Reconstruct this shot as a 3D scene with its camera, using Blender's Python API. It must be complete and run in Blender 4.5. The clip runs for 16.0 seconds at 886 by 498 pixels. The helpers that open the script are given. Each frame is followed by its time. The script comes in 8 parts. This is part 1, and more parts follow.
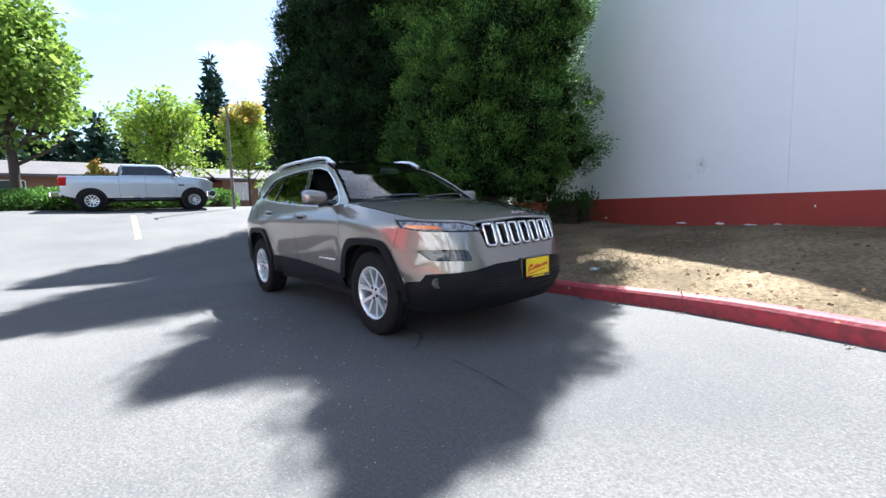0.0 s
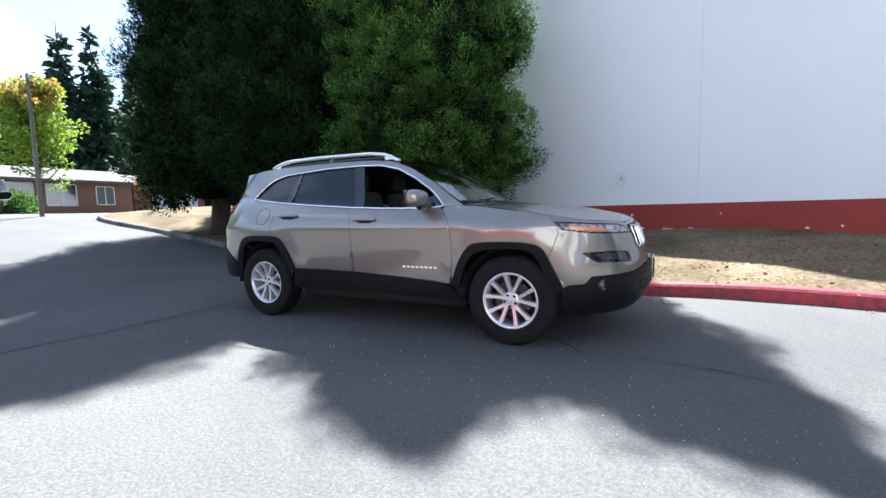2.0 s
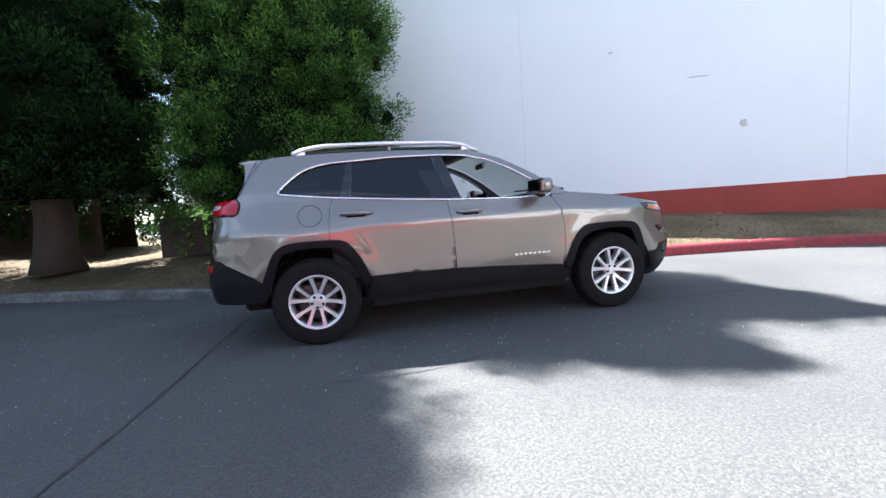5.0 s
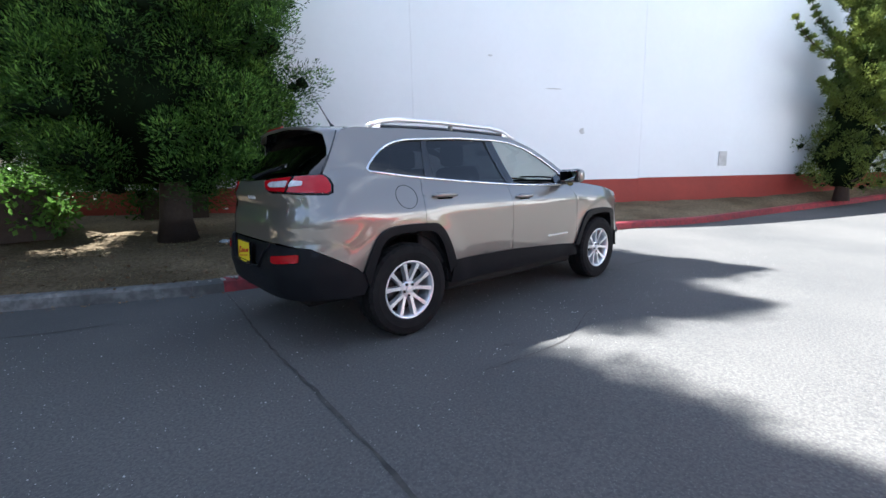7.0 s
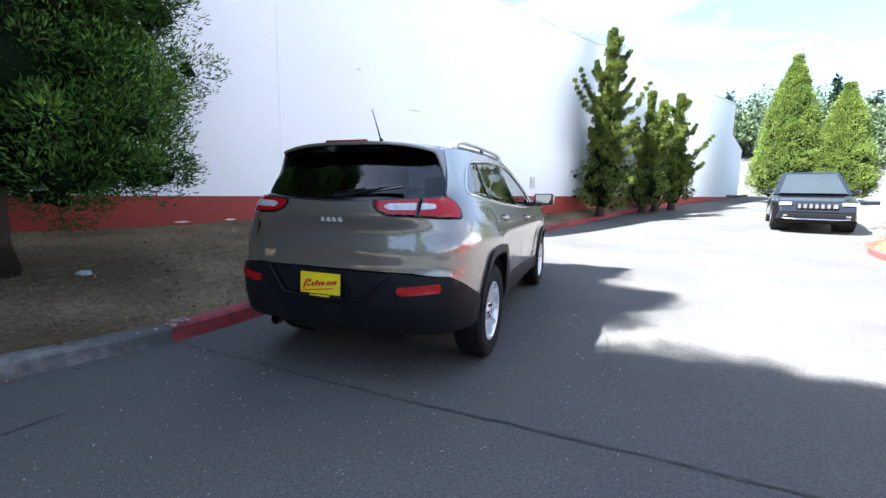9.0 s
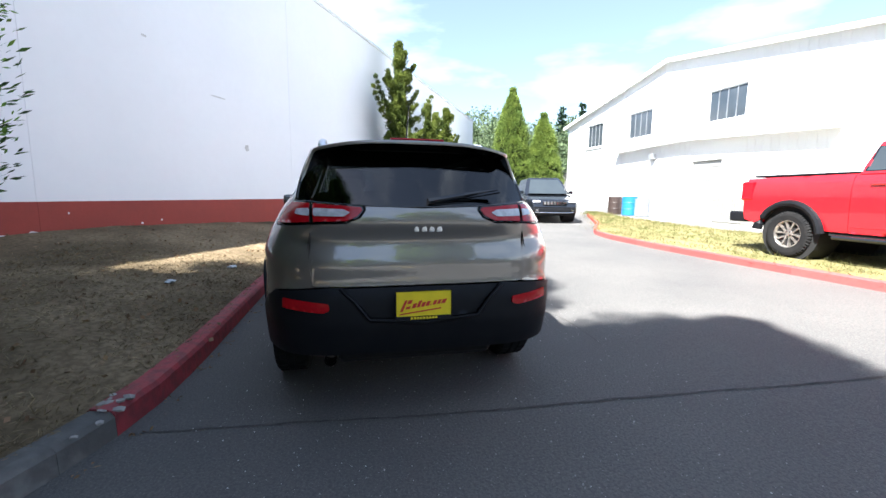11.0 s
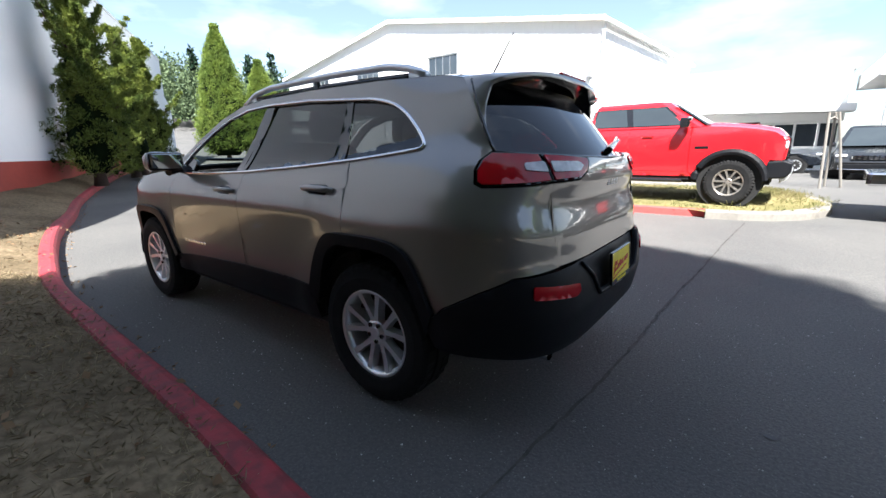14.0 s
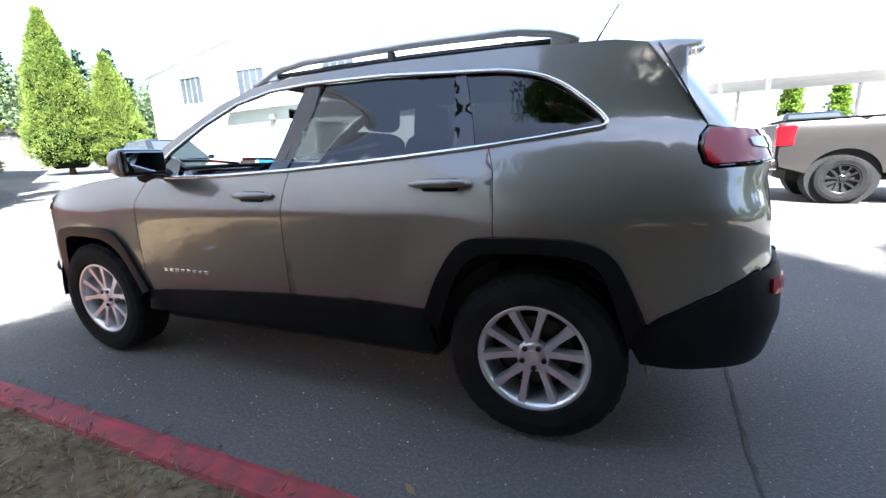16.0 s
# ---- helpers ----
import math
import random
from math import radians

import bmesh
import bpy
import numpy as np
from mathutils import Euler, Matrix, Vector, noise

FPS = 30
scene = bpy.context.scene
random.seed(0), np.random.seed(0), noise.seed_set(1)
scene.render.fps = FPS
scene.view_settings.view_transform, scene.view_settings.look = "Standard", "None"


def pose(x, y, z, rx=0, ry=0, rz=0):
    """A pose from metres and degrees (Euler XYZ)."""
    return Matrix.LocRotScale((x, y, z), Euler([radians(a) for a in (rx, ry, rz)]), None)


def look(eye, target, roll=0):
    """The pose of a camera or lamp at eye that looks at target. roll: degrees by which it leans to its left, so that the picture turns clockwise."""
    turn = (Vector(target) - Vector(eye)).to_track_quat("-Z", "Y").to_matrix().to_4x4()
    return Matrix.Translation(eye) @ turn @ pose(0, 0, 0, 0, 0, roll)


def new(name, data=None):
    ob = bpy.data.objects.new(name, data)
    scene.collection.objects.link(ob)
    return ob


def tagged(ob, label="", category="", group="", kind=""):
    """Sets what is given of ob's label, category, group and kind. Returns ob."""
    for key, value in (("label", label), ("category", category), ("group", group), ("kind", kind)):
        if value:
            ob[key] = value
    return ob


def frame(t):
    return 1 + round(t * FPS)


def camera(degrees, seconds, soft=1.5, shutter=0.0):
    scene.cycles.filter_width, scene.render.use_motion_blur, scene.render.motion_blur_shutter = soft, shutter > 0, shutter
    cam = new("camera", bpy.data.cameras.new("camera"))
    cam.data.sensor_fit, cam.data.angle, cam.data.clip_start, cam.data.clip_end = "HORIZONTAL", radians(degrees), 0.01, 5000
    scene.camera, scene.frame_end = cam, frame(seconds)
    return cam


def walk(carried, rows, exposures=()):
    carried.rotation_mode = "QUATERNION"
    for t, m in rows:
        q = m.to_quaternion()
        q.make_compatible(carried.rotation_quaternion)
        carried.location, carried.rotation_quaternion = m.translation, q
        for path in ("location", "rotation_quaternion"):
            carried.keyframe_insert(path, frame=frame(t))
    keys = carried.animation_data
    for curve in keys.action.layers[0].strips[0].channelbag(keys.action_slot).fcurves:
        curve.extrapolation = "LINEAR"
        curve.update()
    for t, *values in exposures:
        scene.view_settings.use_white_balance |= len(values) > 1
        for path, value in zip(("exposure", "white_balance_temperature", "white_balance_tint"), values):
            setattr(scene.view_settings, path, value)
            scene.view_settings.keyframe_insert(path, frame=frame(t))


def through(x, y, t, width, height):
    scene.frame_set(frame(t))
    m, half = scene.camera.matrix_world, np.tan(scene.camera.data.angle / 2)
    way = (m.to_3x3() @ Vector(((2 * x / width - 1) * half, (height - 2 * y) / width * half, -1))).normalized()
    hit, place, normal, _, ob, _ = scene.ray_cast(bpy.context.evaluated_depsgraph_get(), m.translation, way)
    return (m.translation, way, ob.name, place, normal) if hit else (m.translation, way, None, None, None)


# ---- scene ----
cam = camera(93.4, 16.0)

PATH = [
    (0, (4.346, -2.721, 1.078), (2.853, -1.406, 0.869), -1.8),
    (0.5, (3.88, -3.125, 1.088), (2.513, -1.689, 0.829), -1.9),
    (1, (3.413, -3.463, 1.086), (2.223, -1.868, 0.886), -2.6),
    (1.5, (2.83, -3.744, 1.094), (1.789, -2.056, 0.837), -3.0),
    (2, (2.324, -4.002, 1.078), (1.437, -2.219, 0.895), -1.4),
    (2.5, (1.791, -4.233, 1.052), (1.101, -2.372, 0.802), -1.5),
    (3, (1.193, -4.366, 1.054), (0.656, -2.453, 0.83), -0.3),
    (3.5, (0.62, -4.462, 1.063), (0.397, -2.491, 0.802), -0.9),
    (4, (0.071, -4.448, 1.031), (0.006, -2.461, 0.812), 0.4),
    (4.2, (-0.138, -4.457, 1.034), (-0.065, -2.469, 0.829), -0.6),
    (6.3, (-2.484, -3.861, 1.17), (-1.553, -2.102, 0.968), -2.4),
    (6.5, (-2.694, -3.731, 1.188), (-1.608, -2.068, 0.954), -1.4),
    (7, (-3.138, -3.407, 1.176), (-1.867, -1.897, 0.85), -1.3),
    (7.5, (-3.562, -3.059, 1.208), (-2.144, -1.67, 0.96), -1.0),
    (8, (-3.924, -2.611, 1.226), (-2.351, -1.409, 0.943), -1.0),
    (8.5, (-4.189, -2.108, 1.227), (-2.513, -1.045, 0.977), 1.0),
    (9, (-4.422, -1.625, 1.271), (-2.566, -0.932, 0.994), 0.8),
    (9.2, (-4.478, -1.396, 1.263), (-2.607, -0.763, 0.95), -0.1),
    (11.3, (-4.458, 0.694, 1.276), (-2.554, 0.14, 1.014), -1.2),
    (11.5, (-4.355, 0.884, 1.258), (-2.465, 0.295, 0.974), -3.2),
    (12, (-4.107, 1.266, 1.249), (-2.359, 0.32, 1.035), -2.4),
    (12.5, (-3.856, 1.575, 1.241), (-2.365, 0.265, 1.001), -3.1),
    (13, (-3.533, 1.859, 1.248), (-2.096, 0.488, 1.01), -1.3),
    (13.5, (-3.176, 2.145, 1.229), (-1.951, 0.618, 0.819), 1.6),
    (14, (-2.8, 2.197, 1.233), (-1.613, 0.652, 0.781), -0.6),
    (14.5, (-2.492, 2.257, 1.249), (-1.359, 0.667, 0.817), 0.3),
    (15, (-2.22, 2.307, 1.24), (-1.288, 0.592, 0.805), -1.4),
    (15.5, (-1.849, 2.338, 1.203), (-1.019, 0.559, 0.824), -5.3),
    (16, (-1.606, 2.432, 1.173), (-0.879, 0.623, 0.73), -2.2),
]
walk(cam, [(t, look(eye, target, roll)) for t, eye, target, roll in PATH],
     [(0, 2.3, 5750, 9), (4.2, 2.38, 5750, 9), (6.3, 2.42, 5800, 9), (8.0, 2.53, 5850, 9), (9.2, 2.75, 5850, 9), (11.3, 2.35, 6100, 10), (12.5, 1.97, 6100, 10), (13.5, 1.98, 6150, 10), (14.5, 2.5, 6150, 10), (15.3, 3.0, 6050, 10), (16, 3.4, 6050, 10)])

# ---------------- world and sun ----------------
SUN = Vector((0.47, -0.67, -1.0)).normalized()      # the way the sunlight travels
world = bpy.data.worlds.new("world")
scene.world = world
world.use_nodes = True
wn = world.node_tree.nodes
wl = world.node_tree.links
sky = wn.new("ShaderNodeTexSky")
sky.sky_type = "NISHITA"
sky.sun_disc = False
sky.sun_elevation = math.asin(-SUN.z)
sky.sun_rotation = math.atan2(-SUN.x, -SUN.y)
sky.air_density, sky.dust_density, sky.ozone_density = 1.0, 0.7, 1.2
# thin summer clouds mixed over the sky
wco = wn.new("ShaderNodeTexCoord")
wmap = wn.new("ShaderNodeMapping")
wmap.inputs["Scale"].default_value = (1.6, 1.6, 5.0)
wl.new(wco.outputs["Generated"], wmap.inputs["Vector"])
wno = wn.new("ShaderNodeTexNoise")
wno.inputs["Scale"].default_value, wno.inputs["Detail"].default_value, wno.inputs["Roughness"].default_value = 1.4, 8.0, 0.52
wl.new(wmap.outputs["Vector"], wno.inputs["Vector"])
wra = wn.new("ShaderNodeValToRGB")
wra.color_ramp.elements[0].position, wra.color_ramp.elements[1].position = 0.53, 0.90
wra.color_ramp.elements[0].color = (0.10, 0.10, 0.10, 1)
wl.new(wno.outputs["Fac"], wra.inputs["Fac"])
wmx = wn.new("ShaderNodeMix")
wmx.data_type = "RGBA"
wl.new(wra.outputs["Color"], wmx.inputs["Factor"])
wl.new(sky.outputs["Color"], wmx.inputs["A"])
wmx.inputs["B"].default_value = (9.1, 9.6, 10.0, 1)
wl.new(wmx.outputs["Result"], wn["Background"].inputs["Color"])
wn["Background"].inputs["Strength"].default_value = 0.053
sun = new("sun", bpy.data.lights.new("sun", "SUN"))
sun.data.energy, sun.data.angle, sun.data.color = 5.0, radians(0.55), (1.0, 0.96, 0.90)
sun.matrix_world = look(Vector((0, 0, 40)) - SUN * 10, Vector((0, 0, 40)))

# ---------------- materials ----------------
def mat(name, color, rough=0.6, metal=0.0, vary=0.0, scale=3.0, fine=0.0, fscale=60.0, bump=0.0, second=None, coat=0.0, coat_ior=1.5, spec=0.5, object_random=0.0, island=0.0, alpha=1.0, trans=0.0, emit=0.0, bscale=None, spread=(0.35, 0.65), speck=None):
    """A surface with variation at two scales: 'vary' over 'scale' per metre and 'fine' over 'fscale', towards the second colour."""
    m = bpy.data.materials.new(name)
    m.use_nodes = True
    n, l = m.node_tree.nodes, m.node_tree.links
    b = n["Principled BSDF"]
    b.inputs["Roughness"].default_value, b.inputs["Metallic"].default_value = rough, metal
    b.inputs["Coat Weight"].default_value, b.inputs["Specular IOR Level"].default_value = coat, spec
    b.inputs["Coat Roughness"].default_value, b.inputs["Coat IOR"].default_value = 0.02, coat_ior
    b.inputs["Transmission Weight"].default_value = trans
    second = second or tuple(c * 0.55 for c in color)
    co = n.new("ShaderNodeNewGeometry")
    col = n.new("ShaderNodeRGB")
    col.outputs[0].default_value = (*color, 1)
    out = col.outputs[0]

    def noised(sc, amount, detail, span):
        t = n.new("ShaderNodeTexNoise")
        t.inputs["Scale"].default_value, t.inputs["Detail"].default_value = sc, detail
        l.new(co.outputs["Position"], t.inputs["Vector"])
        r = n.new("ShaderNodeMapRange")
        r.inputs["From Min"].default_value, r.inputs["From Max"].default_value = span
        r.inputs["To Max"].default_value = amount
        l.new(t.outputs["Fac"], r.inputs["Value"])
        return t, r.outputs[0]

    def blend(out, fac):
        x = n.new("ShaderNodeMix")
        x.data_type = "RGBA"
        x.inputs["B"].default_value = (*second, 1)
        l.new(fac, x.inputs["Factor"])
        l.new(out, x.inputs["A"])
        return x.outputs["Result"]

    if vary:
        out = blend(out, noised(scale, vary, 4, spread)[1])
    if fine:
        out = blend(out, noised(fscale, fine, 3, (0.4, 0.62))[1])
    if speck:
        _, f_ = noised(speck[0], speck[1], 2, (0.60, 0.68))
        x = n.new("ShaderNodeMix")
        x.data_type = "RGBA"
        x.inputs["B"].default_value = (*speck[2], 1)
        l.new(f_, x.inputs["Factor"])
        l.new(out, x.inputs["A"])
        out = x.outputs["Result"]
    if object_random or island:
        src = n.new("ShaderNodeObjectInfo").outputs["Random"] if object_random else co.outputs["Random Per Island"]
        r = n.new("ShaderNodeMapRange")
        k = object_random or island
        r.inputs["To Min"].default_value, r.inputs["To Max"].default_value = 1 - k, 1 + k
        l.new(src, r.inputs["Value"])
        h = n.new("ShaderNodeHueSaturation")
        l.new(r.outputs[0], h.inputs["Value"])
        l.new(out, h.inputs["Color"])
        out = h.outputs[0]
    l.new(out, b.inputs["Base Color"])
    if bump:
        t, _ = noised(bscale or fscale, 1.0, 4, (0.3, 0.7))
        u = n.new("ShaderNodeBump")
        u.inputs["Strength"].default_value, u.inputs["Distance"].default_value = min(1.0, bump), 0.01
        l.new(t.outputs["Fac"], u.inputs["Height"])
        l.new(u.outputs[0], b.inputs["Normal"])
    if emit:
        b.inputs["Emission Color"].default_value, b.inputs["Emission Strength"].default_value = (*color, 1), emit
    if alpha < 1:
        b.inputs["Alpha"].default_value = alpha
    return m


def leaf_mat(name, color, second, through=0.35, rough=0.55):
    m = mat(name, color, rough, vary=0.9, scale=1.7, second=second, island=0.36, spec=0.12)
    n, l = m.node_tree.nodes, m.node_tree.links
    b = n["Principled BSDF"]
    t = n.new("ShaderNodeBsdfTranslucent")
    l.new(b.inputs["Base Color"].links[0].from_socket, t.inputs["Color"])
    x = n.new("ShaderNodeMixShader")
    x.inputs[0].default_value = through
    l.new(b.outputs[0], x.inputs[1])
    l.new(t.outputs[0], x.inputs[2])
    l.new(x.outputs[0], n["Material Output"].inputs[0])
    return m


def glass_mat(name, tint, see, rough=0.02):
    """Car glass: a mirror-like coat over tinted see-through."""
    m = bpy.data.materials.new(name)
    m.use_nodes = True
    n, l = m.node_tree.nodes, m.node_tree.links
    g = n.new("ShaderNodeBsdfGlossy")
    g.inputs["Roughness"].default_value = rough
    tr = n.new("ShaderNodeBsdfTransparent")
    tr.inputs["Color"].default_value = (*[c * see for c in tint], 1)
    lw = n.new("ShaderNodeLayerWeight")
    lw.inputs["Blend"].default_value = 0.5
    pw = n.new("ShaderNodeMath")
    pw.operation = "POWER"
    pw.inputs[1].default_value = 4.0
    l.new(lw.outputs["Facing"], pw.inputs[0])
    ad = n.new("ShaderNodeMath")
    ad.operation = "MULTIPLY_ADD"
    ad.inputs[1].default_value, ad.inputs[2].default_value = 0.90, 0.068
    l.new(pw.outputs[0], ad.inputs[0])
    x = n.new("ShaderNodeMixShader")
    l.new(ad.outputs[0], x.inputs[0])
    l.new(tr.outputs[0], x.inputs[1])
    l.new(g.outputs[0], x.inputs[2])
    l.new(x.outputs[0], n["Material Output"].inputs[0])
    return m


M_ASPH = mat("asphalt", (0.136, 0.129, 0.118), 0.9, vary=0.55, scale=0.45, fine=0.6, fscale=62, bump=0.55, bscale=80, second=(0.064, 0.064, 0.064), spec=0.3, speck=(110, 0.26, (0.31, 0.305, 0.29)))
M_LAWN = mat("dry_lawn", (0.255, 0.192, 0.118), 0.95, vary=0.75, scale=0.8, fine=0.6, fscale=22, bump=0.9, bscale=30, second=(0.066, 0.050, 0.028), spec=0.1)
M_GREENLAWN = mat("green_lawn", (0.12, 0.115, 0.045), 0.95, vary=0.8, scale=0.9, fine=0.4, fscale=25, bump=0.9, second=(0.25, 0.21, 0.10), spec=0.1)
M_WALL = mat("white_painted_wall", (0.87, 0.87, 0.88), 0.7, vary=0.35, scale=0.5, fine=0.10, fscale=7, bump=0.12, bscale=25, second=(0.78, 0.78, 0.79))
M_BAND = mat("red_wall_paint", (0.34, 0.045, 0.03), 0.7, vary=0.6, scale=1.1, fine=0.25, fscale=9, bump=0.2, bscale=25, second=(0.24, 0.035, 0.026))
M_KRED = mat("red_kerb_paint", (0.36, 0.035, 0.045), 0.7, vary=0.5, scale=2.2, fine=0.75, fscale=14, bump=0.4, bscale=30, second=(0.15, 0.03, 0.035), object_random=0.12)
M_KGREY = mat("grey_kerb_concrete", (0.245, 0.24, 0.225), 0.9, vary=0.9, scale=2.0, fine=0.5, fscale=16, bump=0.5, bscale=30, second=(0.070, 0.070, 0.066), object_random=0.12)
M_KRED2 = mat("bright_red_kerb_paint", (0.62, 0.07, 0.06), 0.7, vary=0.4, scale=2.2, fine=0.3, fscale=14, bump=0.3, second=(0.45, 0.05, 0.05), object_random=0.1)
M_CONC = mat("pale_concrete", (0.36, 0.345, 0.315), 0.9, vary=0.4, scale=1.0, fine=0.3, fscale=20, bump=0.3)
M_KTAN = mat("tan_kerb_concrete", (0.235, 0.215, 0.185), 0.9, vary=0.5, scale=1.6, fine=0.4, fscale=18, bump=0.4, bscale=30, second=(0.15, 0.14, 0.125))
M_TAR = mat("crack_filler", (0.050, 0.049, 0.046), 0.9, vary=0.9, scale=9, second=(0.098, 0.092, 0.082), bump=0.4, spec=0.15)
M_YEL = mat("yellow_road_paint", (0.42, 0.29, 0.06), 0.8, fine=0.6, fscale=20, second=(0.4, 0.36, 0.2))
M_PAINTW = mat("white_road_paint", (0.5, 0.5, 0.49), 0.8, fine=0.6, fscale=20, second=(0.3, 0.3, 0.29))
M_SIDING = mat("white_metal_siding", (0.82, 0.82, 0.80), 0.55, vary=0.3, scale=0.8, fine=0.08, fscale=12, second=(0.72, 0.72, 0.70))
M_TRIMW = mat("white_trim", (0.78, 0.78, 0.76), 0.6, vary=0.3, scale=1.5)
M_ROOFG = mat("grey_shingle_roof", (0.105, 0.093, 0.088), 0.9, vary=0.6, scale=0.8, fine=0.4, fscale=6, bump=0.5, second=(0.07, 0.062, 0.058))
M_BRICKW = mat("brown_house_siding", (0.22, 0.105, 0.06), 0.85, vary=0.5, scale=0.7, fine=0.3, fscale=8, second=(0.14, 0.075, 0.05))
M_DARKWIN = mat("dark_window_glass", (0.035, 0.045, 0.055), 0.08, vary=0.4, scale=0.7, second=(0.09, 0.10, 0.11), spec=0.8)
M_DOOR = mat("grey_door_paint", (0.30, 0.30, 0.29), 0.6, vary=0.3, scale=1.5)
M_BARK = mat("tree_bark", (0.075, 0.05, 0.036), 0.95, vary=0.7, scale=2.5, fine=0.5, fscale=20, bump=1.0, bscale=14, second=(0.05, 0.034, 0.026))
M_LDARK = leaf_mat("dark_conifer_foliage", (0.052, 0.112, 0.018), (0.018, 0.046, 0.009), 0.16)
# darker copy of the conifer leaf: the trees' shaded side is in its colour
M_LSHADE = leaf_mat("shaded_conifer_foliage", (0.013, 0.036, 0.008), (0.005, 0.014, 0.0035), 0.10)
# new growth and sunlit ends, both put into one lighter green
M_LFRESH = leaf_mat("lit_fresh_conifer_tips", (0.150, 0.270, 0.045), (0.085, 0.170, 0.028), 0.25)
# tip colour for those trees, darkened by the same painted shade
M_LTIPSHADE = leaf_mat("shaded_conifer_tips", (0.030, 0.072, 0.014), (0.014, 0.036, 0.008), 0.15)
M_LPINE = leaf_mat("pine_foliage", (0.170, 0.205, 0.042), (0.045, 0.074, 0.018), 0.22)
# near black: the shade between the tufts, put into a colour
M_CORE = mat("painted_foliage_shade", (0.006, 0.011, 0.004), 0.95, vary=0.6, scale=3, bump=0.8, bscale=12, spec=0.05)
M_LARB = leaf_mat("arborvitae_foliage", (0.20, 0.26, 0.055), (0.11, 0.165, 0.04), 0.3)
M_LYEL = leaf_mat("yellow_green_leaves", (0.32, 0.40, 0.055), (0.16, 0.27, 0.04), 0.45)
M_LORG = leaf_mat("turning_leaves", (0.38, 0.38, 0.07), (0.42, 0.20, 0.05), 0.45)
M_LGRN = leaf_mat("maple_leaves", (0.22, 0.31, 0.055), (0.13, 0.21, 0.035), 0.45)
M_LHEDGE = leaf_mat("hedge_leaves", (0.13, 0.25, 0.045), (0.07, 0.15, 0.03), 0.35)
# the distance haze is put into this pale leaf colour
M_LFAR = leaf_mat("far_wood_foliage_hazed", (0.125, 0.165, 0.080), (0.070, 0.105, 0.058), 0.25)
M_LFIR = leaf_mat("far_fir_foliage", (0.030, 0.060, 0.034), (0.016, 0.036, 0.022), 0.15)
M_STRAW = leaf_mat("dry_grass_blades", (0.33, 0.265, 0.16), (0.14, 0.105, 0.06), 0.3)
M_GBLADE = leaf_mat("green_grass_blades", (0.115, 0.130, 0.040), (0.20, 0.165, 0.08), 0.3)
M_POLE = mat("weathered_pole", (0.16, 0.14, 0.12), 0.8, vary=0.5, scale=2)
M_STEEL = mat("galvanised_steel", (0.55, 0.56, 0.57), 0.45, metal=0.8, vary=0.3, scale=3)

# ---------------- building helpers ----------------
def mesh_of(name, verts, faces, material, smooth=False):
    me = bpy.data.meshes.new(name)
    me.from_pydata([tuple(v) for v in verts], [], faces)
    for m in material if isinstance(material, (list, tuple)) else [material]:
        me.materials.append(m)
    if smooth:
        me.polygons.foreach_set("use_smooth", [True] * len(me.polygons))
    me.update()
    return me


def solid(name, verts, faces, material, parent=None, label="", smooth=False, **tags):
    ob = new(name, mesh_of(name, verts, faces, material, smooth))
    if parent:
        ob.parent = parent
    if label or tags:
        tagged(ob, label, **tags)
    return ob


def part(name, bm, material, parent=None, label="", smooth=False, m=None):
    """Links a bmesh as one mesh object under a thing or a part."""
    if m is not None:
        bm.transform(m)
    me = bpy.data.meshes.new(name)
    bm.normal_update()
    bm.to_mesh(me)
    bm.free()
    me.materials.append(material)
    if smooth:
        me.polygons.foreach_set("use_smooth", [True] * len(me.polygons))
    ob = new(name, me)
    if parent:
        ob.parent = parent
    if label:
        tagged(ob, label)
    return ob


def thing(name, label, category, group="", kind="", at=None):
    ob = new(name)
    ob.empty_display_size = 0.2
    if at is not None:
        ob.matrix_basis = at
    return tagged(ob, label, category, group, kind)


def box_bm(x0, x1, y0, y1, z0, z1, bevel=0.0, seg=1):
    bm = bmesh.new()
    bmesh.ops.create_cube(bm, size=1)
    bmesh.ops.scale(bm, vec=(x1 - x0, y1 - y0, z1 - z0), verts=bm.verts)
    bmesh.ops.translate(bm, vec=((x0 + x1) / 2, (y0 + y1) / 2, (z0 + z1) / 2), verts=bm.verts)
    if bevel:
        bmesh.ops.bevel(bm, geom=bm.edges[:], offset=bevel, segments=seg, affect="EDGES", profile=0.5)
    return bm


def merged(*bms):
    out = bmesh.new()
    for b in bms:
        me = bpy.data.meshes.new("tmp")
        b.to_mesh(me)
        b.free()
        out.from_mesh(me)
        bpy.data.meshes.remove(me)
    return out


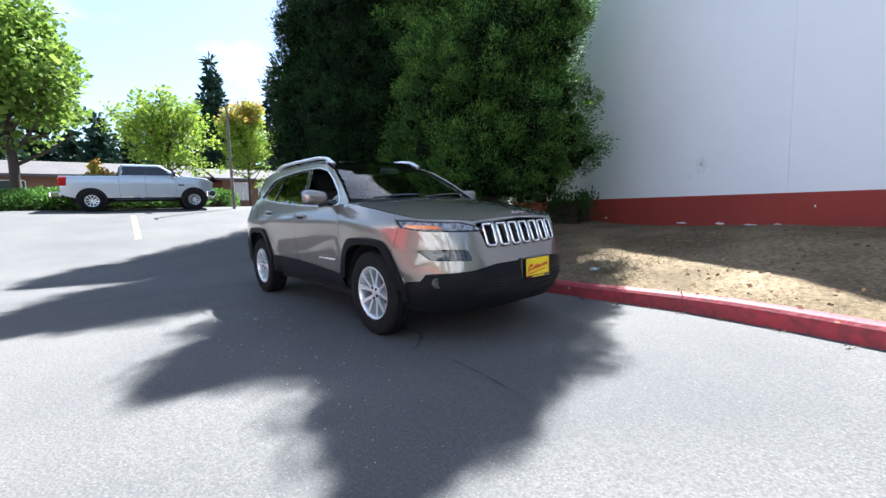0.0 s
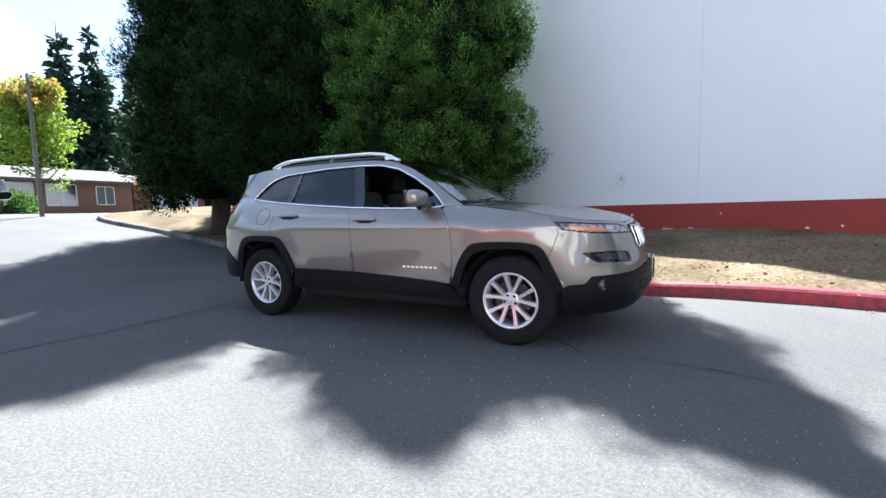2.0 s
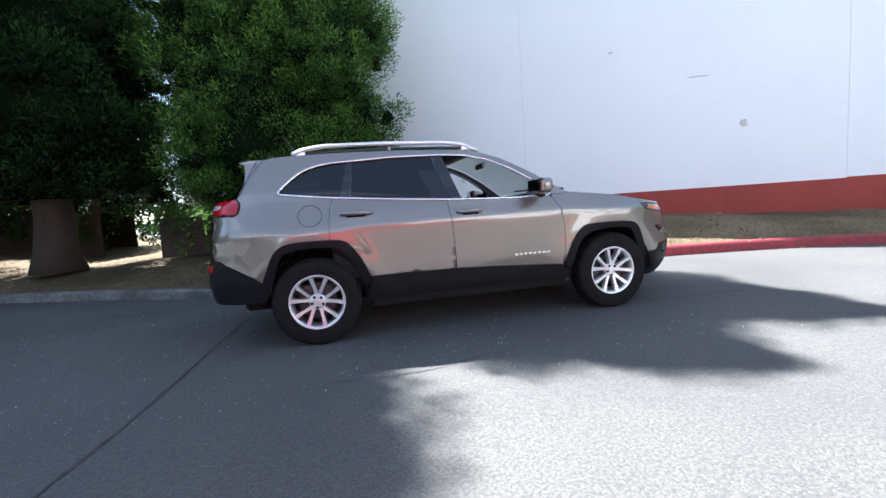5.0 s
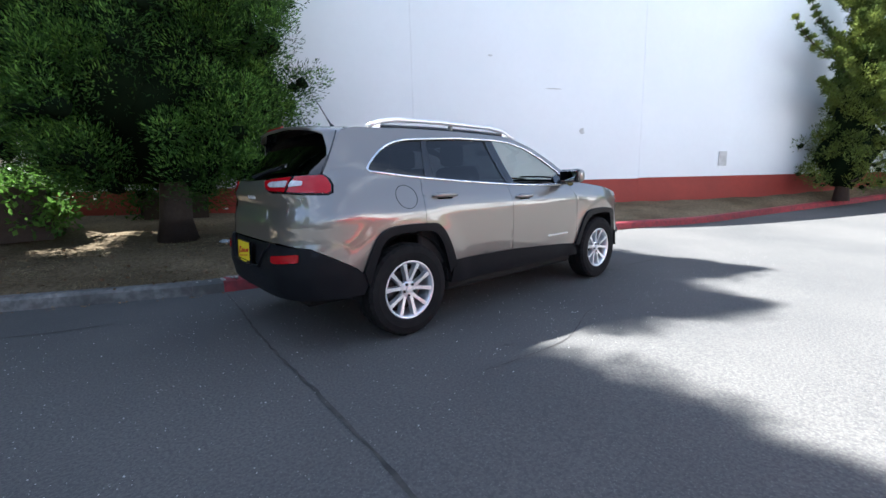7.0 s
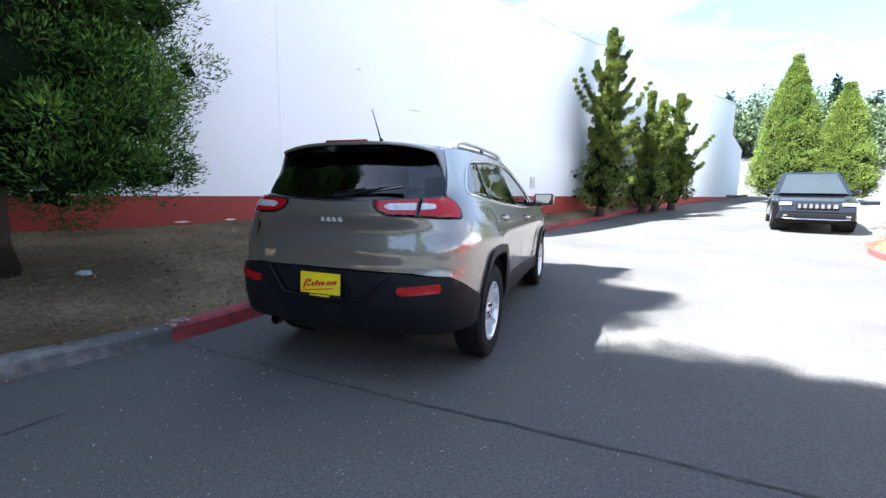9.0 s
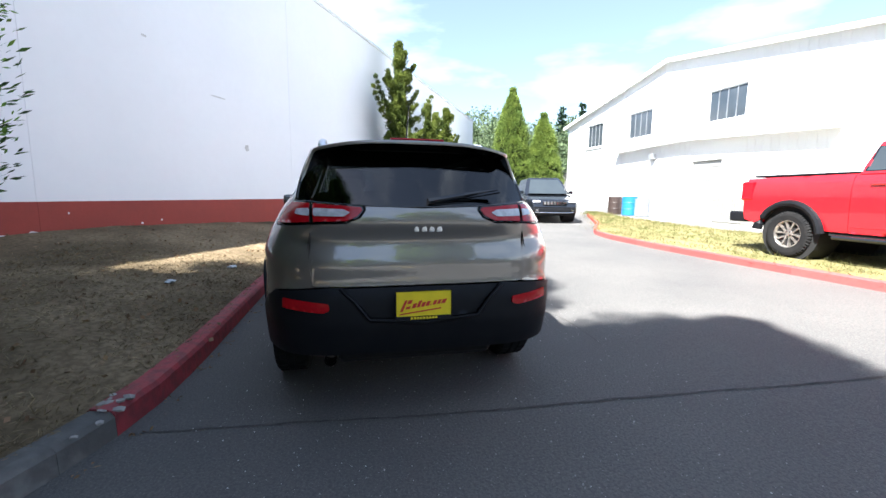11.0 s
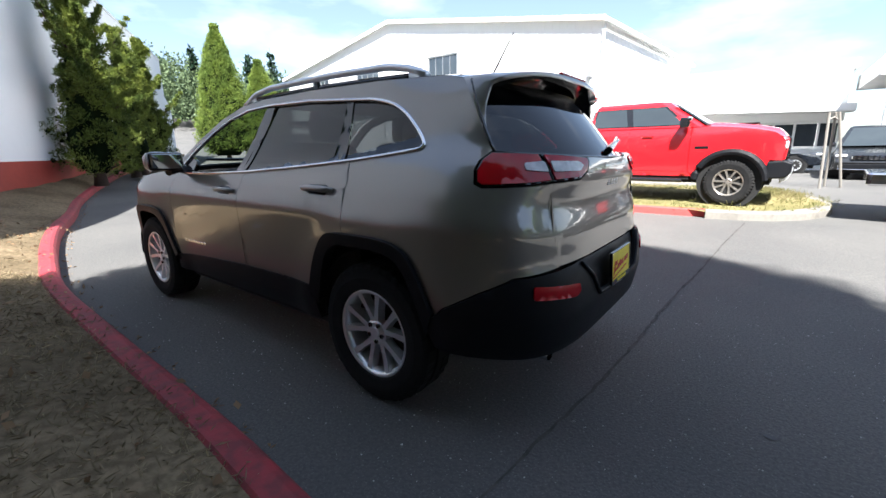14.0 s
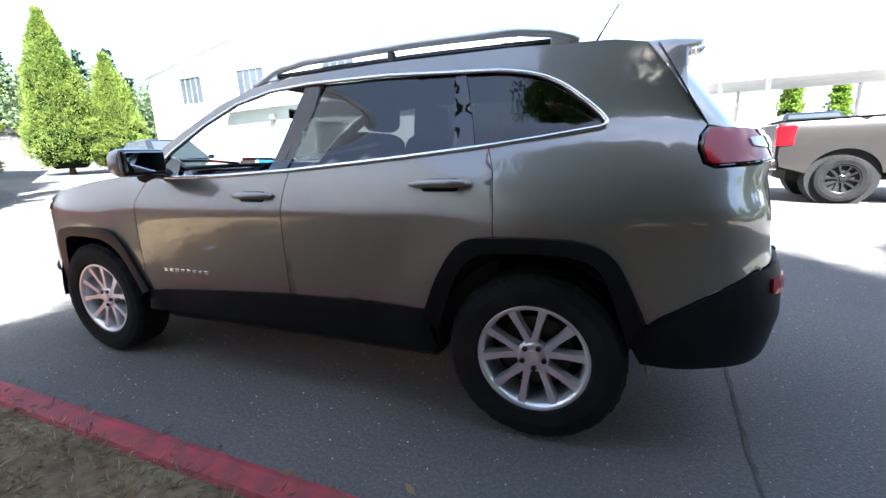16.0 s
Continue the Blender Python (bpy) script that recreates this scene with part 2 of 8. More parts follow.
def tube_bm(points, radius, sides=8, closed=False, caps=True, flat=1.0):
    """A tube along points; radius may be a list. flat: height of its section against its width."""
    pts = [Vector(p) for p in points]
    k = len(pts)
    rad = radius if isinstance(radius, (list, tuple)) else [radius] * k
    bm = bmesh.new()
    rings = []
    for i, p in enumerate(pts):
        a = pts[(i - 1) % k] if closed or i else p
        b = pts[(i + 1) % k] if closed or i < k - 1 else p
        d = (b - a).normalized()
        up = Vector((0, 0, 1)) if abs(d.z) < 0.93 else Vector((1, 0, 0))
        r = d.cross(up).normalized()
        u = r.cross(d).normalized()
        rings.append([bm.verts.new(p + (r * math.cos(q) + u * math.sin(q) * flat) * rad[i]) for q in [2 * math.pi * j / sides for j in range(sides)]])
    for i in range(k if closed else k - 1):
        A, B = rings[i], rings[(i + 1) % k]
        for j in range(sides):
            bm.faces.new((A[j], A[(j + 1) % sides], B[(j + 1) % sides], B[j]))
    if caps and not closed:
        bm.faces.new(rings[0][::-1])
        bm.faces.new(rings[-1])
    bmesh.ops.recalc_face_normals(bm, faces=bm.faces[:])
    return bm


def lathe_bm(profile, sides=32, axis="y", caps=True):
    """Turns (radius, along) pairs round an axis."""
    bm = bmesh.new()
    rings = []
    for r, a in profile:
        ring = []
        for j in range(sides):
            q = 2 * math.pi * j / sides
            c, s = r * math.cos(q), r * math.sin(q)
            ring.append(bm.verts.new({"y": (c, a, s), "z": (c, s, a), "x": (a, c, s)}[axis]))
        rings.append(ring)
    for A, B in zip(rings, rings[1:]):
        for j in range(sides):
            bm.faces.new((A[j], A[(j + 1) % sides], B[(j + 1) % sides], B[j]))
    for r, ring in ((profile[0][0], rings[0]), (profile[-1][0], rings[-1])):
        if caps and r > 1e-4:
            bm.faces.new(ring if ring is rings[0] else ring[::-1])
    bmesh.ops.remove_doubles(bm, verts=bm.verts[:], dist=1e-5)
    bmesh.ops.recalc_face_normals(bm, faces=bm.faces[:])
    return bm


def prism_bm(poly, y0, y1, bevel=0.0):
    """Extrudes an (x, z) outline from y0 to y1."""
    bm = bmesh.new()
    a = [bm.verts.new((x, y0, z)) for x, z in poly]
    b = [bm.verts.new((x, y1, z)) for x, z in poly]
    k = len(poly)
    bm.faces.new(a)
    bm.faces.new(b[::-1])
    for i in range(k):
        bm.faces.new((a[i], b[i], b[(i + 1) % k], a[(i + 1) % k]))
    bmesh.ops.recalc_face_normals(bm, faces=bm.faces[:])
    if bevel:
        bmesh.ops.bevel(bm, geom=bm.edges[:], offset=bevel, segments=2, affect="EDGES", profile=0.5)
    return bm


def curve_pts(pts, step):
    """A smooth line through points, resampled at about a step."""
    P = [Vector((*p, 0)[:3]) for p in pts]
    out = []
    for i in range(len(P) - 1):
        a, b, c, d = P[max(0, i - 1)], P[i], P[i + 1], P[min(len(P) - 1, i + 2)]
        k = max(1, int((c - b).length / step))
        for j in range(k):
            t = j / k
            out.append(0.5 * ((2 * b) + (c - a) * t + (2 * a - 5 * b + 4 * c - d) * t * t + (3 * b - a - 3 * c + d) * t ** 3))
    return out + [P[-1]]


def sstep(a, b, x):
    t = np.clip((x - a) / (b - a), 0, 1)
    return t * t * (3 - 2 * t)


def terrain(x, y):
    """Height of the road: level by the parked car, rising to the west, the south and gently to the east."""
    return 1.35 * sstep(-6.5, -20, x) + 0.73 * sstep(5, 28, x) + 0.017 * np.clip(-y - 2, 0, 14) + 0.08 * sstep(1.6, 3.6, x) * (1 - sstep(5, 9, x)) * sstep(-1.6, 1.0, y)


RNG = np.random.default_rng(7)


def blades(name, centres, radius, per, length, width, material, parent=None, up=0.2, label="", squash=1.0, outward=None, seed=1, burst=1.0, shell=0.45, **tags):
    """A mesh of many small leaf blades: 'per' of them round each centre; every blade a bent pair of triangles."""
    rng = np.random.default_rng(seed)
    C = np.repeat(np.asarray(centres, float), per, axis=0)
    k = len(C)
    R = np.repeat(np.asarray(radius, float) * np.ones(len(centres)), per)
    off = rng.normal(size=(k, 3))
    off /= np.linalg.norm(off, axis=1)[:, None]
    off *= (rng.random(k) ** shell * R)[:, None]
    off[:, 2] *= squash
    base = C + off * burst
    d = off / (np.linalg.norm(off, axis=1)[:, None] + 1e-6) + rng.normal(size=(k, 3)) * 0.55 * burst
    if outward is not None:
        d += np.repeat(np.asarray(outward, float), per, axis=0)
    d[:, 2] += up
    d /= np.linalg.norm(d, axis=1)[:, None]
    side = np.cross(d, rng.normal(size=(k, 3)))
    side /= np.linalg.norm(side, axis=1)[:, None] + 1e-9
    L = (length * (0.6 + 0.8 * rng.random(k)))[:, None]
    W = (width * (0.6 + 0.8 * rng.random(k)))[:, None]
    V = np.empty((k, 4, 3))
    V[:, 0] = base
    V[:, 1] = base + d * L * 0.5 + side * W
    V[:, 2] = base + d * L
    V[:, 3] = base + d * L * 0.5 - side * W
    me = bpy.data.meshes.new(name)
    me.vertices.add(4 * k)
    me.vertices.foreach_set("co", V.ravel())
    me.loops.add(4 * k)
    me.loops.foreach_set("vertex_index", np.arange(4 * k))
    me.polygons.add(k)
    me.polygons.foreach_set("loop_start", np.arange(k) * 4)
    me.update(calc_edges=True)
    me.materials.append(material)
    ob = new(name, me)
    if parent:
        ob.parent = parent
    return tagged(ob, label, **tags) if (label or tags) else ob



ICO = bmesh.new()
bmesh.ops.create_icosphere(ICO, subdivisions=1, radius=1.0)
ICO_V = np.array([tuple(v.co) for v in ICO.verts])
ICO_F = np.array([[v.index for v in f.verts] for f in ICO.faces])
ICO.free()


def tufts(name, centres, sizes, material, parent, fill=0.7, seed=1):
    """Dark hearts of leaf tufts that stand for the shade inside: one small uneven lump at each centre, joined into one
    mesh.
    """
    rng = np.random.default_rng(seed)
    C, S = np.asarray(centres, float), np.asarray(sizes, float)
    k, n = len(C), len(ICO_V)
    rad = S[:, None] * fill * (0.55 + 0.75 * rng.random((k, n)))
    V = C[:, None, :] + ICO_V[None] * rad[:, :, None] * (1, 1, 0.85)
    F = ICO_F[None] + (np.arange(k) * n)[:, None, None]
    me = bpy.data.meshes.new(name)
    nf = k * len(ICO_F)
    me.vertices.add(k * n)
    me.vertices.foreach_set("co", V.ravel())
    me.loops.add(nf * 3)
    me.loops.foreach_set("vertex_index", F.ravel())
    me.polygons.add(nf)
    me.polygons.foreach_set("loop_start", np.arange(nf) * 3)
    me.update(calc_edges=True)
    me.materials.append(material)
    ob = new(name, me)
    ob.parent = parent
    return tagged(ob, kind="stuff")


def island_parts(name, bm, material, parent):
    """Links every separate piece of a bmesh as a part of its own."""
    left = set(bm.verts)
    while left:
        todo, got = [left.pop()], set()
        while todo:
            v = todo.pop()
            got.add(v)
            for e in v.link_edges:
                w = e.other_vert(v)
                if w in left:
                    left.discard(w)
                    todo.append(w)
        order = list(got)
        at = {v: i for i, v in enumerate(order)}
        faces = [tuple(at[v] for v in f.verts) for f in bm.faces if f.verts[0] in at]
        solid(name, [tuple(v.co) for v in order], faces, material, parent)
    bm.free()
# ---------------- ground ----------------
def grid_sheet(name, xs, ys, zf, material):
    X, Y = np.meshgrid(xs, ys, indexing="ij")
    Z = zf(X, Y)
    V = np.stack([X, Y, Z], -1).reshape(-1, 3)
    n = len(ys)
    F = [(i * n + j, (i + 1) * n + j, (i + 1) * n + j + 1, i * n + j + 1) for i in range(len(xs) - 1) for j in range(n - 1)]
    return solid(name, V, F, material, smooth=True)


gx = np.concatenate([[-900, -300, -120, -70], np.arange(-45, 40, 0.8), [50, 65, 80, 95, 110, 130, 160, 400, 900]])
gy = np.concatenate([[-900, -300, -120, -70], np.arange(-45, 40, 0.8), [50, 80, 150, 400, 900]])


def far_ground(x, y):
    """The ground with its far slopes: a hill in the east, a low rise in the west."""
    return terrain(x, y) + 1.2 * sstep(22, 60, x) + 1.0 * sstep(-30, -60, x) + 17 * sstep(55, 165, x)


ground = grid_sheet("ground", gx, gy, far_ground, M_ASPH)
tagged(ground, "worn grey asphalt of a sloping car park and drive", "asphalt", kind="structure")

# the kerb's outer top edge, from the peninsula in the west along the parked car to the east
KERB = curve_pts([(-17.2, 9.5), (-17.2, 6.2), (-16.6, 4.6), (-15.0, 4.0), (-12.0, 4.35), (-8.4, 4.15), (-5.1, 2.95), (-3.9, 2.38), (-3.0, 1.95), (-2.1, 1.60), (-1.3, 1.50), (0.2, 1.47), (2.0, 1.42), (3.0, 1.28), (4.1, 1.08), (5.6, 0.74), (7.7, 0.15), (10.3, -0.55), (14.0, -1.9), (18.5, -3.9), (24.0, -7.0), (33.0, -12.0)], 0.3)
WA, WD = Vector((1.71, 5.80)), Vector((0.870, -0.493))
WN = Vector((-0.493, -0.870))


def wall_at(s, off=0.0):
    p = WA + WD * s + WN * off
    return p.x, p.y


def strip_piece(line, w, h, z_of, taper=0.02):
    """A kerb length: a rounded section swept along a short line; the kept side lies to its left."""
    bm = bmesh.new()
    rings = []
    sec = [(0.0, -0.12), (taper * 0.6, h - 0.035), (taper + 0.012, h - 0.010), (taper + 0.04, h), (w - 0.02, h), (w, h - 0.02), (w, -0.12)]
    for i, p in enumerate(line):
        a, b = line[max(0, i - 1)], line[min(len(line) - 1, i + 1)]
        d = (b - a).normalized()
        nrm = Vector((-d.y, d.x, 0))
        z = z_of(p.x, p.y)
        rings.append([bm.verts.new((p.x + nrm.x * o, p.y + nrm.y * o, z + q)) for o, q in sec])
    k = len(sec)
    for A, B in zip(rings, rings[1:]):
        for j in range(k):
            bm.faces.new((A[j], A[(j + 1) % k], B[(j + 1) % k], B[j]))
    bm.faces.new(rings[0][::-1])
    bm.faces.new(rings[-1])
    bmesh.ops.recalc_face_normals(bm, faces=bm.faces[:])
    return bm


def rz(x, y):
    return float(terrain(np.float64(x), np.float64(y)))


def kerb_run(name, line, per, w, h, paint, label):
    root = thing(name, label, "kerb", kind="structure")
    i = 0
    while i < len(line) - 1:
        seg = [v.copy() for v in line[i:i + per + 1]]
        if len(seg) > 1:
            d = (seg[-1] - seg[-2]).normalized()
            seg[-1] = seg[-1] - d * 0.003
            part("kerb_stone", strip_piece(seg, w, h, rz), paint, root)
        i += per
    return root


split = min(range(len(KERB)), key=lambda i: (KERB[i] - Vector((-2.12, 1.61, 0))).length)
kerb_run("kerb_grey", KERB[:split + 1], 7, 0.16, 0.14, M_KGREY, "weathered grey concrete kerb edging the dry lawn")
kerb_run("kerb_red", KERB[split:], 8, 0.16, 0.15, M_KRED, "red-painted concrete kerb with worn, scuffed paint")


def berm_inner(p):
    """Where the lawn behind the kerb ends: at the white wall, or far off in the west."""
    s = (Vector((p.x, p.y)) - WA).dot(WD)
    if s > -9.0:
        x, y = wall_at(s, -0.05)
        return Vector((x, y, 0)), 0.56 + 0.1 * math.sin(s * 0.9) * 0.3 - 0.18 * float(sstep(4, 9, np.float64(s)))
    t = min(1, (-9.0 - s) / 8)
    x, y = wall_at(s, -0.05)
    return Vector((x - 6 * t, y + 10 * t, 0)), 0.56 + 0.5 * t


def lawn_mesh():
    V, F, rows = [], [], 22
    for i, p in enumerate(KERB):
        a, b = KERB[max(0, i - 1)], KERB[min(len(KERB) - 1, i + 1)]
        d = (b - a).normalized()
        o = p + Vector((-d.y, d.x, 0)) * 0.15
        e, h = berm_inner(p)
        for j in range(rows):
            t = (j / (rows - 1)) ** 1.25
            q = o.lerp(e, t)
            z = rz(q.x, q.y) * (1 - 0.0 * t) + 0.135 + (h - 0.135) * (t ** 0.8)
            z += 0.035 * noise.noise((q.x * 1.3, q.y * 1.3, 0)) * min(1, 6 * t) + 0.015 * noise.noise((q.x * 5, q.y * 5, 3)) * min(1, 8 * t)
            V.append((q.x, q.y, z))
    for i in range(len(KERB) - 1):
        for j in range(rows - 1):
            F.append((i * rows + j, (i + 1) * rows + j, (i + 1) * rows + j + 1, i * rows + j + 1))
    return V, F


LV, LF = lawn_mesh()
solid("lawn", LV, LF, M_LAWN, smooth=True, label="dry tan lawn sloping up from the kerb to the wall", category="lawn", kind="structure")
LVA = np.array(LV)


def lawn_z(x, y):
    i = np.argmin((LVA[:, 0] - x) ** 2 + (LVA[:, 1] - y) ** 2)
    return LVA[i, 2]


# dry blades and clippings on the lawn, densest by the stretch that the camera passes nearest
pick = RNG.random((26000, 2))
li = RNG.integers(0, len(LF), 26000)
near = np.array([LVA[list(LF[i])].mean(0) for i in li])
keep = (near[:, 0] > -9) & (near[:, 0] < 9) & (RNG.random(26000) < np.clip(1.4 - np.hypot(near[:, 0] + 0.8, near[:, 1] - 2.2) / 7, 0.12, 1))
blades("dry_grass", near[keep] + RNG.normal(size=(keep.sum(), 3)) * (0.05, 0.04, 0.0), 0.04, 4, 0.032, 0.0022, M_STRAW, up=0.25, squash=0.2, label="short dry grass blades and clippings", category="grass", kind="stuff", seed=5)

ctr = np.array([LVA[list(f)].mean(0) for f in LF])
ctr = ctr[(ctr[:, 0] > -5.5) & (ctr[:, 0] < 2.5) & (ctr[:, 1] < 4.2)]
spot = ctr[RNG.integers(0, len(ctr), 11000)] + RNG.normal(size=(11000, 3)) * (0.11, 0.05, 0.004)
blades("straw_litter", spot, 0.03, 3, 0.05, 0.0026, M_STRAW, up=0.05, squash=0.12, label="matted straw and dry clippings near the kerb", category="grass", kind="stuff", seed=6)

# ---------------- the white wall with its red foot ----------------
S0, S1, WT = -9.0, 31.0, 7.05


def slab(name, s0, s1, z0, z1, thick, off, material, label, category, parent=None, kind="structure", steps=1):
    """A slab along the wall's line, its face 'off' in front of it."""
    bm = bmesh.new()
    f, b = [], []
    for i in range(steps + 1):
        s = s0 + (s1 - s0) * i / steps
        x, y = wall_at(s, off)
        u, v = wall_at(s, off - thick)
        f.append((bm.verts.new((x, y, z0)), bm.verts.new((x, y, z1))))
        b.append((bm.verts.new((u, v, z0)), bm.verts.new((u, v, z1))))
    for i in range(steps):
        bm.faces.new((f[i][0], f[i + 1][0], f[i + 1][1], f[i][1]))
        bm.faces.new((b[i][0], b[i][1], b[i + 1][1], b[i + 1][0]))
        bm.faces.new((f[i][1], f[i + 1][1], b[i + 1][1], b[i][1]))
        bm.faces.new((f[i][0], b[i][0], b[i + 1][0], f[i + 1][0]))
    bm.faces.new((f[0][0], f[0][1], b[0][1], b[0][0]))
    bm.faces.new((f[-1][0], b[-1][0], b[-1][1], f[-1][1]))
    bmesh.ops.recalc_face_normals(bm, faces=bm.faces[:])
    ob = part(name, bm, material, parent)
    return tagged(ob, label, category, kind=kind) if label else ob


seams = [S0, -4.55, 1.60, 7.75, 13.9, 20.05, 26.2, S1]
wall_north = thing("wall_north", "tall white-painted masonry wall with a red foot band", "wall", kind="structure")
for a, b in zip(seams, seams[1:]):
    slab("wall_panel", a + 0.0025, b - 0.0025, -0.3, WT, 0.3, 0.0, M_WALL, "", "", wall_north)
    slab("red_band", a + 0.002, b - 0.002, -0.3, 1.10 + 0.02 * (a > 5), 0.2, 0.018, M_BAND, "red-painted foot band", "", wall_north)
slab("wall_core", S0 + 0.02, S1 - 0.02, -0.3, WT - 0.01, 0.2, -0.03, M_CONC, "", "", wall_north)
slab("coping", S0, S1, WT, WT + 0.09, 0.42, 0.04, M_TRIMW, "white metal coping", "", wall_north)
# the ends and back of that building
for s, nm in ((S0, "wall_west"), (S1, "wall_east")):
    x, y = wall_at(s, -0.3)
    u, v = wall_at(s + (0.3 if s < 0 else -0.3), -0.3)
    q, r = Vector((x, y)) - WN * 26, Vector((u, v)) - WN * 26
    V = [(x, y, -0.3), (u, v, -0.3), (r.x, r.y, -0.3), (q.x, q.y, -0.3), (x, y, WT), (u, v, WT), (r.x, r.y, WT), (q.x, q.y, WT)]
    solid(nm, V, [(0, 1, 5, 4), (1, 2, 6, 5), (2, 3, 7, 6), (3, 0, 4, 7), (4, 5, 6, 7), (3, 2, 1, 0)], M_WALL, label="white-painted end wall of the long building", category="wall", kind="structure")
x0, y0 = wall_at(S0, -0.35)
x1, y1 = wall_at(S1, -0.35)
q0, q1 = Vector((x0, y0)) - WN * 25.5, Vector((x1, y1)) - WN * 25.5
solid("roof", [(x0, y0, WT - 0.2), (x1, y1, WT - 0.2), (q1.x, q1.y, WT - 0.2), (q0.x, q0.y, WT - 0.2), (x0, y0, WT - 0.4), (x1, y1, WT - 0.4), (q1.x, q1.y, WT - 0.4), (q0.x, q0.y, WT - 0.4)], [(0, 1, 2, 3), (7, 6, 5, 4), (0, 4, 5, 1), (1, 5, 6, 2), (2, 6, 7, 3), (3, 7, 4, 0)], M_CONC, label="flat roof of the long building", category="roof", kind="structure")


# ---------------- trees ----------------
def crown_r(f, d, radius, column, taper):
    """The crown's radius at the share f of its height, d metres under its tip: a steep cone that passes into a fuller body."""
    body = radius * ((1 - f) ** taper * (1 - column) + column * math.sqrt(max(0, 1 - f ** 3)))
    return min(body, 0.06 + 0.64 * d) * (0.72 + 0.28 * min(1, f / 0.12))


def conifer(name, x, y, z, height, radius, label, leaf, tops=((0, 0, 1.0),), low=1.6, branches=420, per=60, blade=0.075, bw=0.016, seed=1, tuft=0.19, droop=0.25, trunk_r=0.3, taper=1.0, group="", column=0.25, core=0.60, lump=0.30, clump=0.0, relief=0.26, fresh=None):
    """A dense evergreen: a tapered trunk, limbs that leave it all round and rise at their ends, an opaque heart
    coloured as inner shade, and tufts of small blades in uneven bulges.
    """
    rng = np.random.default_rng(seed)
    root = thing(name, label, "tree", group, at=pose(x, y, z))
    for n_, (tx, ty, th) in enumerate(tops):
        top = Vector((tx, ty, height * th))
        pts = [Vector((0, 0, -0.15)), Vector((0, 0, 0.25)), Vector((0.05, 0.02, 0.9)), top * 0.35 + Vector((0.05, 0.1, 0)), top * 0.7, top]
        part("trunk", tube_bm(pts, [trunk_r * 1.5, trunk_r * 1.1, trunk_r, trunk_r * 0.75, trunk_r * 0.4, 0.03], 10), M_BARK, root, smooth=True)
    cen, out, size = [], [], []
    for i in range(branches):
        tx, ty, th = tops[i % len(tops)]
        H = height * th
        f = rng.random() ** 0.85
        zc = low + (H - low) * f
        ax = np.array([tx * zc / H, ty * zc / H, zc])
        a = rng.random() * 2 * math.pi
        bulge = 1 + lump * noise.noise((math.cos(a) * 1.9 + seed, math.sin(a) * 1.9, zc * 1.05)) + 0.5 * lump * noise.noise((math.cos(a) * 4.3, math.sin(a) * 4.3 + seed, zc * 2.4))
        full = crown_r(f, H - zc, radius, column, taper) * bulge * (1.0 if len(tops) == 1 else 0.9)
        r = full * (0.90 + 0.12 * rng.random())
        dirv = np.array([math.cos(a), math.sin(a), 0])
        if clump:
            # one sprig: a rounded bunch that leans outwards and up, some set deep and some proud
            q = full * (0.96 - relief * rng.random() ** 1.4) - 0.55 * clump
            lean = dirv * 0.7 + rng.normal(size=3) * 0.22 + (0, 0, 0.45)
            cen.append(ax + dirv * q + (0, 0, 0.10 * q - droop * 0.4 * q))
            out.append(lean / np.linalg.norm(lean) * 0.75)
            size.append(clump * (0.62 + 0.75 * rng.random()) * min(1, 0.42 + 0.45 * r))
        n = 0 if clump else 2 + int(r * 1.1)
        for k in range(n):
            t = 0.66 + 0.34 * (k + rng.random() * 0.8) / n
            swing = np.array([-dirv[1], dirv[0], 0]) * rng.normal() * 0.08 * r
            p = ax + dirv * r * t + swing + np.array([0, 0, -droop * r * math.sin(t * 2.2) * 0.6 + 0.12 * r * t * t])
            cen.append(p + rng.normal(size=3) * 0.05)
            out.append(dirv * 0.7)
            size.append(tuft * (0.6 + 0.7 * rng.random()) * min(1, 0.45 + 0.6 * r))
        if i % 38 == 0 and r > 0.8:
            e = ax + dirv * r * 0.8 + np.array([0, 0, -droop * r * 0.55])
            part("limb", tube_bm([ax, (ax + e) / 2 + (0, 0, -0.03), e], [0.05, 0.035, 0.012], 5), M_BARK, root)
    # closed cone added inside the crown to block light and darken its gaps
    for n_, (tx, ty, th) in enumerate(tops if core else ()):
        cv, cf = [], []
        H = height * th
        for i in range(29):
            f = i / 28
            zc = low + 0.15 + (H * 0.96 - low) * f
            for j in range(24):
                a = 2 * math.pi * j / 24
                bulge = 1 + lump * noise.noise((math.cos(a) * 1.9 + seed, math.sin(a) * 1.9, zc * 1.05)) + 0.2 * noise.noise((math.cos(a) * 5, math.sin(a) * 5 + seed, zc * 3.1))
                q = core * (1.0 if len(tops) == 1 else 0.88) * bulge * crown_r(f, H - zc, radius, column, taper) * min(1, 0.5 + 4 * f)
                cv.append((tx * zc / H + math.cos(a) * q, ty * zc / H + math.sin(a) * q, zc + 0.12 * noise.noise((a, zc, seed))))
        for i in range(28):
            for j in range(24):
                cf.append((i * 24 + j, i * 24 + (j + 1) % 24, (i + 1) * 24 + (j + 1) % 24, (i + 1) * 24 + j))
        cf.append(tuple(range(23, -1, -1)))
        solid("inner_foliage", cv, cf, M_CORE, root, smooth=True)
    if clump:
        # near-black lumps paint the shade inside each sprig
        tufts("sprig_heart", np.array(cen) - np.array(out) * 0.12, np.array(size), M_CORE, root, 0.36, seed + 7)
        blades("crown", cen, np.array(size), per, blade, bw, leaf, root, up=0.35, outward=out, seed=seed + 50, shell=0.30)
